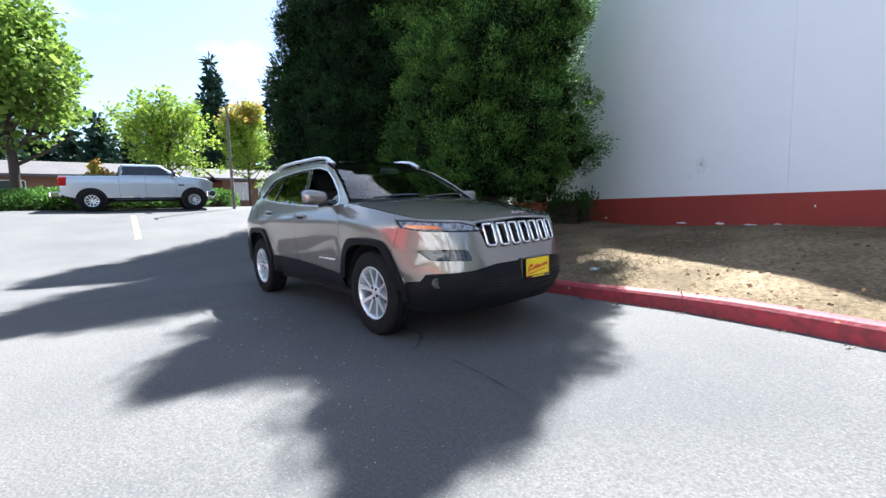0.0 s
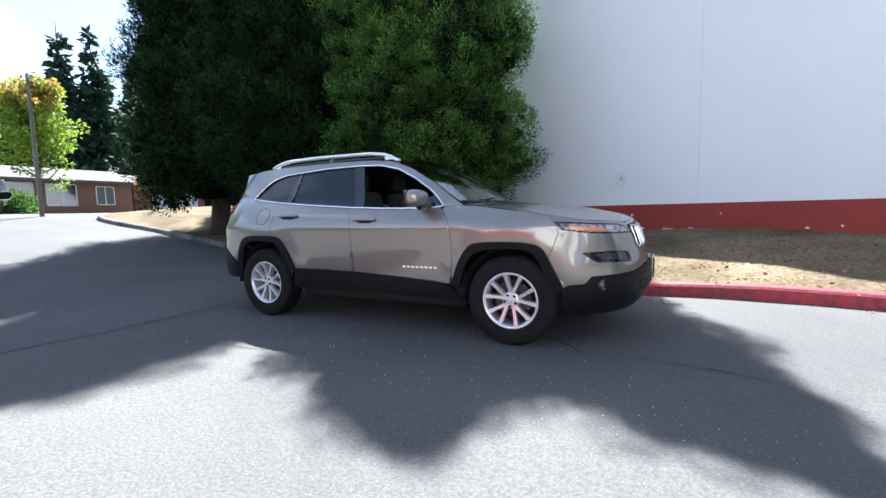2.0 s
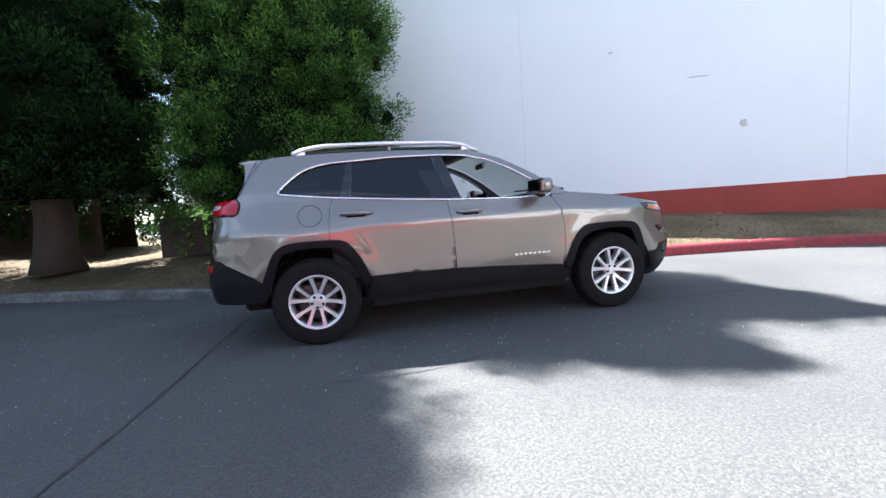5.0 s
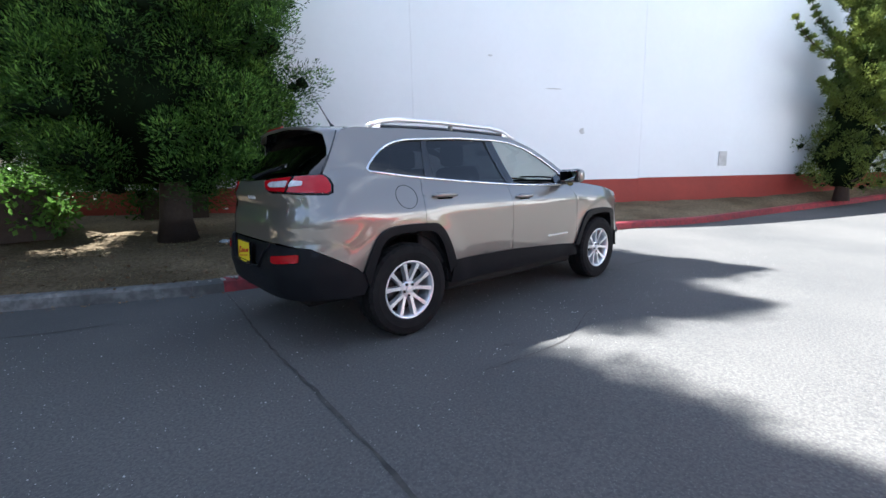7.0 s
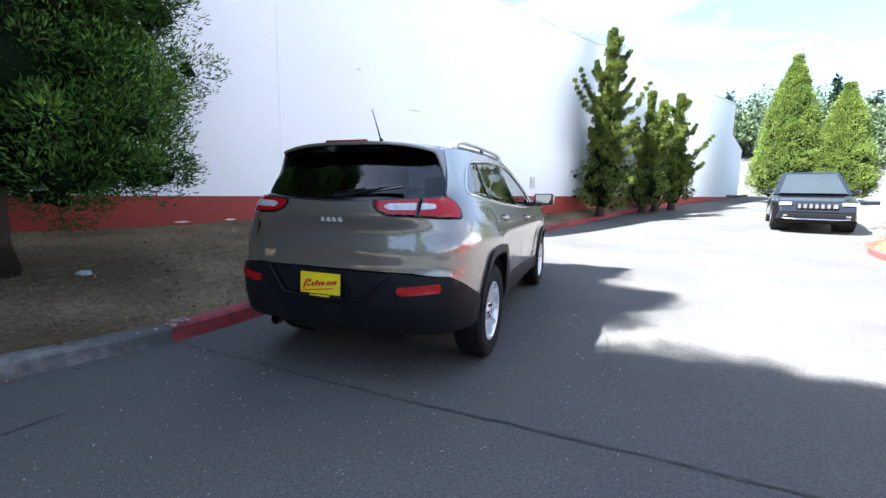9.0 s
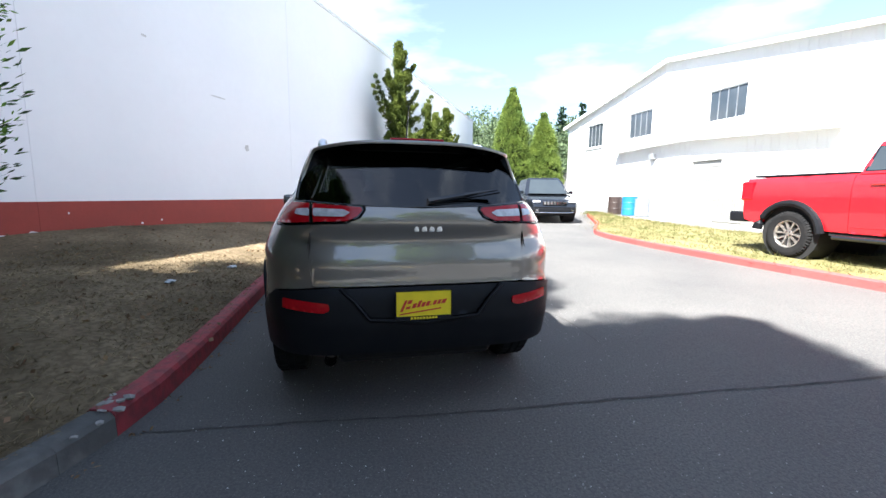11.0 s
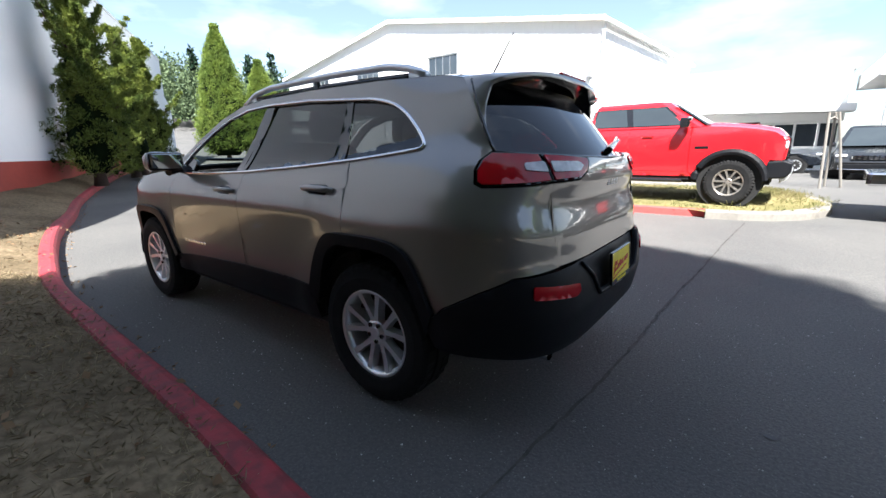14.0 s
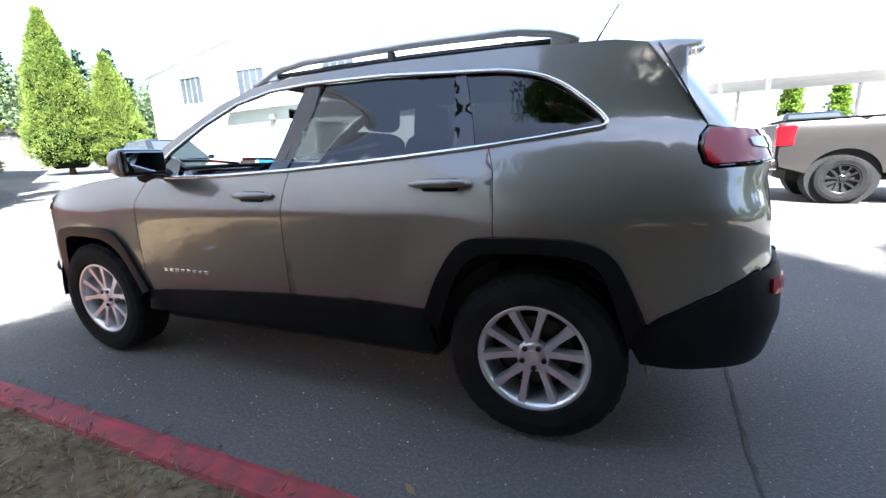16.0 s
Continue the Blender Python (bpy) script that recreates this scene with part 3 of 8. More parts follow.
        if fresh:
            # tip blades: new growth whose colour also carries the light on sprig tops
            tip = np.array(cen) + np.array(out) * np.array(size)[:, None] * 0.95
            blades("new_growth", tip, np.array(size) * 0.55, per // 4, blade * 0.9, bw, fresh, root, up=0.6, outward=out, seed=seed + 60, shell=0.4)
    else:
        blades("crown", cen, np.array(size), per, blade, bw, leaf, root, up=0.55, outward=out, seed=seed + 50, burst=0.9)
    return root


def broadleaf(name, x, y, z, height, radius, label, leaf, trunk_h=1.8, seed=1, clumps=260, per=26, blade=0.2, bw=0.075, trunk_r=0.14, squash=0.9, tip=None, airy=0.35):
    rng = np.random.default_rng(seed)
    root = thing(name, label, "tree", at=pose(x, y, z))
    part("trunk", tube_bm([(0, 0, -0.2), (0.03, 0, 0.4), (0, 0.04, trunk_h), (0.05, 0, height * 0.7), (0, 0, height * 0.95)], [trunk_r * 1.3, trunk_r, trunk_r * 0.85, trunk_r * 0.4, 0.02], 8), M_BARK, root, smooth=True)
    ch = (height - trunk_h) / 2
    mid = trunk_h + ch
    limbs, cen = [], []
    for i in range(14):
        a = rng.random() * 2 * math.pi
        zz = trunk_h * 0.9 + rng.random() * ch
        e = (math.cos(a) * radius * 0.75, math.sin(a) * radius * 0.75, zz + radius * 0.55)
        limbs.append(tube_bm([(0, 0, zz), (e[0] * 0.5, e[1] * 0.5, zz + radius * 0.22), e], [trunk_r * 0.45, trunk_r * 0.28, 0.012], 5))
    part("branchwork", merged(*limbs), M_BARK, root)
    for i in range(clumps):
        d = rng.normal(size=3)
        d /= np.linalg.norm(d)
        rr = rng.random() ** 0.4
        lump = 0.82 + airy * noise.noise((d[0] * 2.2 + seed, d[1] * 2.2, d[2] * 2.2))
        p = np.array([d[0] * radius, d[1] * radius, d[2] * ch * squash]) * rr * lump
        p[:2] *= 1.0 - 0.45 * max(0, p[2] / ch)
        cen.append(p + (0, 0, mid))
    # thin upright shoots that stand out of the crown
    for i in range(int(24 * airy) if airy > 0.4 else 0):
        a, q = rng.random() * 2 * math.pi, radius * 0.75 * rng.random() ** 0.6
        foot = np.array([math.cos(a) * q, math.sin(a) * q, mid + ch * 0.45 * (1 - q / radius)])
        for k in range(7):
            cen.append(foot + np.array([math.cos(a) * 0.09 * k, math.sin(a) * 0.09 * k, 0.19 * k * (1.25 - 0.5 * q / radius)]))
    clumps = len(cen)
    blades("crown", cen, radius * 0.17 * (0.6 + 0.7 * rng.random(clumps)), per, blade, bw, leaf, root, up=-0.1, seed=seed + 9, squash=0.7)
    if tip:
        top = np.array(cen)[np.array(cen)[:, 2] > mid + ch * 0.35] + (0.1, 0, 0.25)
        if len(top):
            blades("turning_crown", top, radius * 0.16, per, blade, bw, tip, root, up=0.1, seed=seed + 19)
    return root


conifer("evergreen_tree", -2.1, 4.35, 0.40, 9.75, 2.50, "tall dark-green evergreen with dense tufted foliage and two leaders", M_LDARK, ((0.7, 0.13, 0.93), (-1.35, 0.12, 1.0)), low=0.72, branches=1350, per=360, blade=0.068, bw=0.0086, seed=3, trunk_r=0.21, group="evergreens on the lawn", column=0.44, taper=0.85, clump=0.33, core=0.66, relief=0.32, fresh=M_LFRESH)
# the next three carry their shade in the leaf colour
conifer("evergreen_tree", -6.6, 5.0, 0.48, 12.05, 2.78, "tall dark-green evergreen with a bare lower trunk on the lawn", M_LSHADE, ((-0.5, 0.0, 1.0),), low=1.1, branches=1300, per=220, seed=11, trunk_r=0.31, group="evergreens on the lawn", column=0.55, taper=0.9, blade=0.085, bw=0.012, clump=0.40, core=0.68, relief=0.30, fresh=M_LTIPSHADE)
conifer("evergreen_tree", -10.6, 5.3, 0.62, 12.1, 2.9, "tall dark-green evergreen beside the end of the lawn", M_LSHADE, low=0.9, branches=1100, per=130, seed=23, trunk_r=0.28, group="evergreens on the lawn", column=0.5, taper=0.9, blade=0.125, bw=0.017, clump=0.42, core=0.68, relief=0.30, fresh=M_LTIPSHADE)
# added tree: shades the lawn and darkens the gap between its neighbours
conifer("evergreen_tree", -12.5, 9.0, 0.75, 9.0, 2.3, "dark evergreen added behind the tall trees to shade the lawn", M_LSHADE, low=0.2, branches=600, per=100, seed=29, trunk_r=0.22, group="evergreens on the lawn", column=0.5, taper=0.9, blade=0.13, bw=0.018, clump=0.38)
# ---------------- pines trained against the wall ----------------
def wall_pine(x, y, z, height, radius, seed, label, arms, branches=360):
    """A slender twisted pine: a dense lumpy body with a narrow leader, and plumed arms that sweep out and turn up at their ends."""
    rng = np.random.default_rng(seed)
    root = conifer("wall_pine", x, y, z, height, radius, label, M_LPINE, ((0.12, -0.05, 1.0),), low=0.10, branches=int(branches * 1.5), per=110, blade=0.085, bw=0.011, seed=seed, clump=0.19, relief=0.50, droop=-0.35, trunk_r=0.13, taper=1.5, group="pines along the wall", column=0.06, core=0.52, lump=0.6)
    arms = list(arms)
    for k in range(int(branches / 16)):
        f = 0.22 + 0.70 * rng.random()
        arms.append((f, rng.choice([150, -40, -95]) + rng.normal() * 22, (0.45 + 0.75 * rng.random()) * radius * (1.08 - f) ** 0.7, 0.35 + 0.6 * rng.random()))
    for f, a, r, up in arms:
        d = np.array([math.cos(radians(a)), math.sin(radians(a)), 0.0])
        n = 13
        pts, cen, out, size = [], [], [], []
        for k in range(n + 1):
            t = k / n
            p = np.array([0.12 * f, -0.05 * f, height * f]) + d * r * t + np.array([0, 0, r * up * (0.25 * t + 0.75 * t ** 2.6) + 0.05 * math.sin(6 * t + a)])
            pts.append(p)
            for _ in range(3):
                cen.append(p + rng.normal(size=3) * (0.10 * (1.15 - t)))
                out.append(d * 0.4 + np.array([0, 0, 0.5]))
                size.append((0.13 * (1 - t) + 0.045) * (0.8 + 0.4 * rng.random()))
        part("limb", tube_bm(pts, [0.04 * (1 - 0.8 * k / n) for k in range(n + 1)], 5), M_BARK, root)
        blades("plume", cen, np.array(size), 60, 0.085, 0.012, M_LPINE, root, up=0.5, outward=out, seed=seed + int(a) % 360, burst=0.8)
    return root


wall_pine(13.0, -1.62, 0.50, 6.75, 1.35, 4, "tall wavy-limbed pine growing against the white wall", ((0.50, 150, 2.2, 0.55), (0.58, 140, 1.5, 0.75), (0.52, -80, 1.45, 0.85), (0.62, -60, 1.0, 0.8), (0.36, 160, 1.5, 0.35), (0.30, -110, 1.3, 0.3), (0.72, 110, 0.6, 0.6), (0.76, -70, 0.55, 0.6), (0.20, -75, 1.35, 0.2), (0.42, -120, 1.2, 0.5)), 420)
wall_pine(15.7, -3.35, 0.58, 4.9, 1.05, 8, "slender wavy-limbed pine growing against the white wall", ((0.45, 150, 1.5, 0.9), (0.55, 145, 0.9, 0.9), (0.48, -85, 1.2, 0.9), (0.30, -70, 1.0, 0.4), (0.62, -95, 0.7, 0.9)), 260)
wall_pine(17.9, -4.75, 0.66, 5.1, 1.15, 15, "slender leaning pine growing against the white wall", ((0.45, 150, 1.3, 0.8), (0.42, -85, 1.45, 0.7), (0.60, -70, 0.8, 0.9), (0.30, -100, 1.1, 0.4), (0.62, 140, 0.7, 0.8)), 280)
wall_pine(16.8, -3.95, 0.62, 4.7, 0.75, 21, "thin bent pine between its neighbours at the wall", ((0.55, -90, 1.0, 1.1), (0.50, 150, 0.9, 0.9)), 160)

# clipped evergreens and a low wing at the far end of the drive
conifer("arborvitae", 24.6, -11.2, 0.95, 7.8, 2.0, "bright green conical evergreen at the end of the drive", M_LARB, low=0.1, branches=900, per=110, blade=0.10, bw=0.018, seed=31, clump=0.30, relief=0.14, droop=-0.5, trunk_r=0.12, group="bright conical evergreens", column=0.12, taper=0.8, core=0.78, lump=0.15)
conifer("arborvitae", 23.6, -13.2, 0.95, 6.0, 1.7, "smaller bright green conical evergreen", M_LARB, low=0.1, branches=700, per=110, blade=0.10, bw=0.018, seed=37, clump=0.30, relief=0.14, droop=-0.5, trunk_r=0.12, group="bright conical evergreens", column=0.12, taper=0.8, core=0.78, lump=0.15)
ex, ey = wall_at(S1 + 0.1, -0.2)
low_wing = thing("low_wing", "low white wing with a sloping top at the wall's end", "building")
bm = bmesh.new()
va = [(0, 0, 0.2), (2.9, 0, 0.2), (2.9, 0, 4.4), (0, 0, 5.5)]
f = [bm.verts.new((ex + WD.x * a, ey + WD.y * a, z)) for a, _, z in va]
b = [bm.verts.new((ex + WD.x * a - WN.x * 6, ey + WD.y * a - WN.y * 6, z)) for a, _, z in va]
bm.faces.new(f)
bm.faces.new(b[::-1])
for i in range(4):
    bm.faces.new((f[i], b[i], b[(i + 1) % 4], f[(i + 1) % 4]))
bmesh.ops.recalc_face_normals(bm, faces=bm.faces[:])
part("wall", bm, M_WALL, low_wing)


# ---------------- the white metal-clad hall in the south ----------------
HY, HB = -14.4, -25.6
hall = thing("service_hall", "long white metal-clad hall with a low gabled roof and high windows", "building")
gable = [(2.57, 5.82), (13.1, 7.52), (22.2, 5.82)]
wins = [(9.0, 10.82, 4.34, 5.64), (14.1, 15.95, 4.28, 5.62), (18.25, 19.95, 4.2, 5.6)]
door = (9.85, 11.4, 0.05, 2.82)


def roof_z(x):
    return gable[0][1] + (x - 2.57) * (7.52 - 5.82) / 10.53 if x < 13.1 else 7.52 - (x - 13.1) * (7.52 - 5.82) / 9.1


cuts = sorted({2.57, 13.1, 22.2, *[w for win in wins for w in win[:2]], *door[:2]})
bm = bmesh.new()
for a, b in zip(cuts, cuts[1:]):
    mid = (a + b) / 2
    holes = sorted([(w[2], w[3]) for w in [*wins, door] if w[0] < mid < w[1]])
    z = -0.4
    spans = []
    for h in holes:
        spans.append((z, h[0], z, h[0]))
        z = h[1]
    spans.append((z, roof_z(a), z, roof_z(b)))
    for za0, za1, zb0, zb1 in spans:
        vs = [bm.verts.new(v) for v in ((a, HY, za0), (b, HY, zb0), (b, HY, zb1), (a, HY, za1))]
        ws = [bm.verts.new((v.co.x, HY - 0.22, v.co.z)) for v in vs]
        bm.faces.new(vs)
        bm.faces.new(ws[::-1])
        for i in range(4):
            bm.faces.new((vs[i], ws[i], ws[(i + 1) % 4], vs[(i + 1) % 4]))
bmesh.ops.recalc_face_normals(bm, faces=bm.faces[:])
island_parts("front_wall", bm, M_SIDING, hall)
part("side_wall", box_bm(2.57, 2.8, HB, HY - 0.23, -0.4, 5.8), M_SIDING, hall)
part("side_wall", box_bm(21.97, 22.2, HB, HY - 0.23, -0.4, 5.8), M_SIDING, hall)
part("back_wall", prism_bm([(2.57, -0.4), (22.2, -0.4), (22.2, 5.8), (13.1, 7.5), (2.57, 5.8)], HB - 0.3, HB - 0.02), M_SIDING, hall)
for a, b in ((gable[0], gable[1]), (gable[1], gable[2])):
    sx = -0.12 if a is gable[0] else 0.0
    ex2 = 0.3 if b is gable[2] else 0.0
    k = (b[1] - a[1]) / (b[0] - a[0])
    P = [(a[0] + sx, a[1] + k * sx + 0.01), (b[0] + ex2, b[1] + k * ex2 + 0.01), (b[0] + ex2, b[1] + k * ex2 + 0.10), (a[0] + sx, a[1] + k * sx + 0.10)]
    part("roof", prism_bm(P, HB - 0.4, HY + 0.22), M_SIDING, hall)
    part("barge_board", prism_bm([(P[0][0], P[0][1] - 0.08), (P[1][0], P[1][1] - 0.08), P[2], P[3]], HY + 0.225, HY + 0.27), M_TRIMW, hall)
part("gutter", box_bm(2.34, 2.44, HB - 0.3, HY + 0.3, 5.66, 5.82, 0.02), M_TRIMW, hall, "white eaves gutter")
part("downpipe", tube_bm([(2.45, HY + 0.1, 5.7), (2.5, HY + 0.1, 5.3), (2.5, HY + 0.1, 0.1)], 0.05, 8), M_TRIMW, hall)
# cladding ribs on front and side
for i in range(64):
    x = 2.7 + i * 0.305
    if any(w[0] - 0.05 < x < w[1] + 0.05 for w in [*wins, door]):
        continue
    part("rib", box_bm(x - 0.012, x + 0.012, HY + 0.002, HY + 0.016, -0.2, roof_z(x) - 0.1), M_SIDING, hall)
for i in range(27):
    y = HY - 0.5 - i * 0.40
    part("rib", box_bm(2.552, 2.568, y - 0.015, y + 0.015, -0.2, 5.75), M_SIDING, hall)
for ob in hall.children:
    for v in ob.data.vertices:
        if v.co.x < 3:
            v.co.x += 0.105 * min(0.0, v.co.y - HY)
for w in wins:
    wd = part("window", merged(box_bm(w[0], w[1], HY - 0.12, HY - 0.04, w[2], w[2] + 0.06), box_bm(w[0], w[1], HY - 0.12, HY - 0.04, w[3] - 0.06, w[3]), box_bm(w[0], w[0] + 0.06, HY - 0.12, HY - 0.04, w[2] + 0.06, w[3] - 0.06), box_bm(w[1] - 0.06, w[1], HY - 0.12, HY - 0.04, w[2] + 0.06, w[3] - 0.06)), M_TRIMW, hall)
    n = 4
    for i in range(n):
        a = w[0] + 0.07 + (w[1] - w[0] - 0.14) * i / n
        b = w[0] + 0.07 + (w[1] - w[0] - 0.14) * (i + 1) / n
        part("pane", box_bm(a + 0.012, b - 0.012, HY - 0.10, HY - 0.085, w[2] + 0.065, w[3] - 0.065), M_DARKWIN, wd)
        if i:
            part("mullion", box_bm(a - 0.011, a + 0.011, HY - 0.11, HY - 0.06, w[2] + 0.065, w[3] - 0.065), M_STEEL, wd)
    part("sill", box_bm(w[0] - 0.1, w[1] + 0.1, HY + 0.003, HY + 0.09, w[2] - 0.08, w[2] - 0.003, 0.01), M_TRIMW, wd)
part("roller_door", box_bm(door[0] + 0.01, door[1] - 0.01, HY - 0.16, HY - 0.1, door[2], door[3] - 0.01), M_DOOR, hall, "grey steel door")
for i in range(9):
    z = door[2] + 0.25 + i * 0.28
    part("door_rib", box_bm(door[0] + 0.03, door[1] - 0.03, HY - 0.099, HY - 0.085, z, z + 0.03), M_DOOR, hall)
# shallow canopy along the front
can = [(5.65, 3.42), (11.7, 3.72), (16.6, 3.6), (16.6, 3.72), (11.7, 3.86), (5.65, 3.56)]
part("canopy", prism_bm(can, HY + 0.02, HY + 0.42), M_TRIMW, hall, "shallow white canopy over the door")
part("wall_lamp", merged(box_bm(13.6, 13.9, HY + 0.02, HY + 0.25, 3.1, 3.35, 0.02), tube_bm([(13.75, HY + 0.03, 3.1), (13.75, HY + 0.06, 2.0)], 0.025, 6)), M_STEEL, hall)
part("conduit", merged(tube_bm([(2.9, HY + 0.05, 4.0), (2.9, HY + 0.05, 2.4)], 0.04, 6), box_bm(2.8, 3.0, HY + 0.04, HY + 0.16, 3.9, 4.15, 0.02)), M_STEEL, hall)

# island lawn with the red pickup on it
IK = curve_pts([(13.0, -10.6), (9.4, -8.75), (6.9, -7.15), (4.5, -6.72), (2.0, -6.58), (-0.9, -6.52), (-2.0, -6.55), (-2.8, -6.72), (-3.3, -7.3), (-3.48, -8.2), (-3.3, -9.4), (-2.8, -10.3), (-1.5, -10.8)], 0.3)
ir = IK[::-1]
isp = min(range(len(ir)), key=lambda i: (ir[i] - Vector((-1.95, -6.55, 0))).length)
kerb_run("island_kerb", ir[:isp + 1], 6, 0.34, 0.13, M_KTAN, "pale concrete kerb rounding the island's end")
kerb_run("island_kerb_red", ir[isp:], 4, 0.17, 0.13, M_KRED2, "bright red-painted kerb of the island lawn")
V, F = [], []
for i, p in enumerate(ir):
    a, b = ir[max(0, i - 1)], ir[min(len(ir) - 1, i + 1)]
    d = (b - a).normalized()
    o = p + Vector((-d.y, d.x, 0)) * (0.33 if i <= isp else 0.16)
    c = Vector((max(-1.5, min(o.x, 13.0)), -10.9, 0))
    for j in range(8):
        t = j / 7
        q = o.lerp(c, t)
        V.append((q.x, q.y, rz(q.x, q.y) + 0.12 + 0.05 * math.sin(t * 3.1) + 0.02 * noise.noise((q.x * 2, q.y * 2, 1))))
for i in range(len(ir) - 1):
    for j in range(7):
        F.append((i * 8 + j, (i + 1) * 8 + j, (i + 1) * 8 + j + 1, i * 8 + j + 1))
solid("island_lawn", V, F, M_GREENLAWN, smooth=True, label="patchy green and straw lawn inside the island kerb", category="lawn", kind="structure")
va = np.array(V)
gi = RNG.integers(0, len(F), 9000)
gc = np.array([va[list(F[i])].mean(0) for i in gi]) + RNG.normal(size=(9000, 3)) * (0.12, 0.2, 0.0)
blades("island_grass", gc, 0.05, 4, 0.085, 0.004, M_GBLADE, up=0.8, squash=0.2, label="tufts of half-dry grass on the island", category="grass", kind="stuff", seed=6)
solid("apron", [(-1.4, -11.0, 0.36), (14, -11.0, 0.36), (14, HY + 0.01, 0.40), (-1.4, HY + 0.01, 0.40), (-1.4, -11.0, 0.0), (14, -11.0, 0.0), (14, HY + 0.01, 0.0), (-1.4, HY + 0.01, 0.0)], [(0, 1, 2, 3), (0, 4, 5, 1), (1, 5, 6, 2), (2, 6, 7, 3), (3, 7, 4, 0), (7, 6, 5, 4)], M_CONC, label="pale concrete apron in front of the hall", category="pavement", kind="structure")

# ---------------- the glazed showroom and porch behind the pickup ----------------
show = thing("showroom", "low white showroom with a flat canopy and dark windows", "building")
SY = -24.0
part("front_wall", box_bm(-5.2, 1.8, SY - 0.3, SY, -0.2, 1.25), M_SIDING, show)
part("upper_wall", box_bm(-5.2, 1.8, SY - 0.3, SY, 2.42, 5.0), M_SIDING, show)
part("roof", box_bm(-5.4, 2.3, SY - 12, SY - 0.31, 4.7, 5.05), M_SIDING, show)
part("canopy", prism_bm([(-5.4, 2.75), (1.9, 3.0), (1.9, 3.26), (-5.4, 3.05)], SY + 0.002, SY + 1.3), M_TRIMW, show, "pale flat canopy fascia")
xs_ = [-5.1, -4.4, -3.55, -2.75, -1.95, -1.1, -0.25, 0.6, 1.5]
for a, b in zip(xs_, xs_[1:]):
    w = part("window", merged(box_bm(a + 0.04, b - 0.04, SY - 0.2, SY - 0.1, 1.26, 1.32), box_bm(a + 0.04, b - 0.04, SY - 0.2, SY - 0.1, 2.34, 2.41)), M_TRIMW, show)
    part("pane", box_bm(a + 0.05, b - 0.05, SY - 0.17, SY - 0.15, 1.325, 2.335), M_DARKWIN, w)
    part("pillar", box_bm(a - 0.04, a + 0.035, SY - 0.25, SY - 0.02, 1.255, 2.415), M_TRIMW, show)
part("back_wall", box_bm(-5.2, 1.8, SY - 12, SY - 11.7, -0.2, 4.69), M_SIDING, show)
porch = thing("service_porch", "flat white porch roof on steel posts over a drive-through", "porch")
part("roof", box_bm(-14.5, -5.5, -25, -19.5, 3.75, 4.35), M_TRIMW, porch)
part("fascia", box_bm(-14.5, -5.5, -19.495, -19.42, 3.70, 4.40, 0.01), M_TRIMW, porch)
for px_, py_ in ((-5.9, -19.8), (-7.6, -19.8), (-12.5, -19.8), (-7.6, -24.5), (-12.5, -24.5)):
    part("post", tube_bm([(px_, py_, -0.1), (px_, py_, 3.75)], 0.09, 10), M_TRIMW, porch)
long_b = thing("far_workshop", "blown-out white workshop far behind the car park", "building")
part("wall", box_bm(-60, -15, -62, -61.7, 0, 5.5), M_SIDING, long_b)
part("side_wall", box_bm(-15, -14.7, -75, -61.7, 0, 5.5), M_SIDING, long_b)
part("roof", box_bm(-60.5, -14.2, -75, -61.2, 5.5, 5.9), M_TRIMW, long_b)


# ---------------- drums and condenser by the hall ----------------
def drum(x, y, r, h, color, label, name="steel_drum"):
    root = thing(name, label, "drum", at=pose(x, y, 0.39))
    m_ = mat(name + "_paint", color, 0.45, vary=0.5, scale=3, fine=0.2)
    prof = [(r * 0.96, 0), (r, 0.02), (r, h * 0.30), (r * 1.03, h * 0.33), (r, h * 0.36), (r, h * 0.63), (r * 1.03, h * 0.66), (r, h * 0.69), (r, h - 0.03), (r * 1.03, h - 0.015), (r * 1.0, h), (r * 0.95, h - 0.02), (0.0, h - 0.02)]
    part("body", lathe_bm(prof, 28, "z"), m_, root, smooth=False)
    part("bung", lathe_bm([(0.04, h - 0.02), (0.04, h + 0.002), (0, h + 0.002)], 10, "z"), M_STEEL, root)
    return root


drum(13.65, -12.3, 0.33, 0.86, (0.045, 0.03, 0.025), "rusty dark steel drum on the apron")
drum(12.55, -12.3, 0.34, 0.88, (0.02, 0.17, 0.42), "bright blue plastic drum on the apron", "blue_drum")
drum(11.7, -12.3, 0.31, 0.78, (0.22, 0.24, 0.27), "ribbed grey waste bin on the apron", "grey_bin")
ac = thing("condenser_unit", "grey air-conditioning condenser with side grilles on the apron", "condenser", at=pose(7.35, -12.6, 0.38))
M_AC = mat("condenser_paint", (0.24, 0.235, 0.21), 0.6, vary=0.4, scale=4)
part("case", box_bm(-0.62, 0.62, -0.4, 0.4, 0.0, 0.86, 0.02), M_AC, ac)
for i in range(12):
    part("slat", box_bm(0.635, 0.655, -0.36, 0.36, 0.06 + i * 0.062, 0.085 + i * 0.062), M_STEEL, ac)
    part("slat", box_bm(-0.55 + i * 0.095, -0.52 + i * 0.095, 0.405, 0.425, 0.05, 0.80), M_STEEL, ac)
part("fan_guard", lathe_bm([(0.3, 0.865), (0.3, 0.89), (0.26, 0.89), (0.26, 0.865)], 24, "z"), M_STEEL, ac)

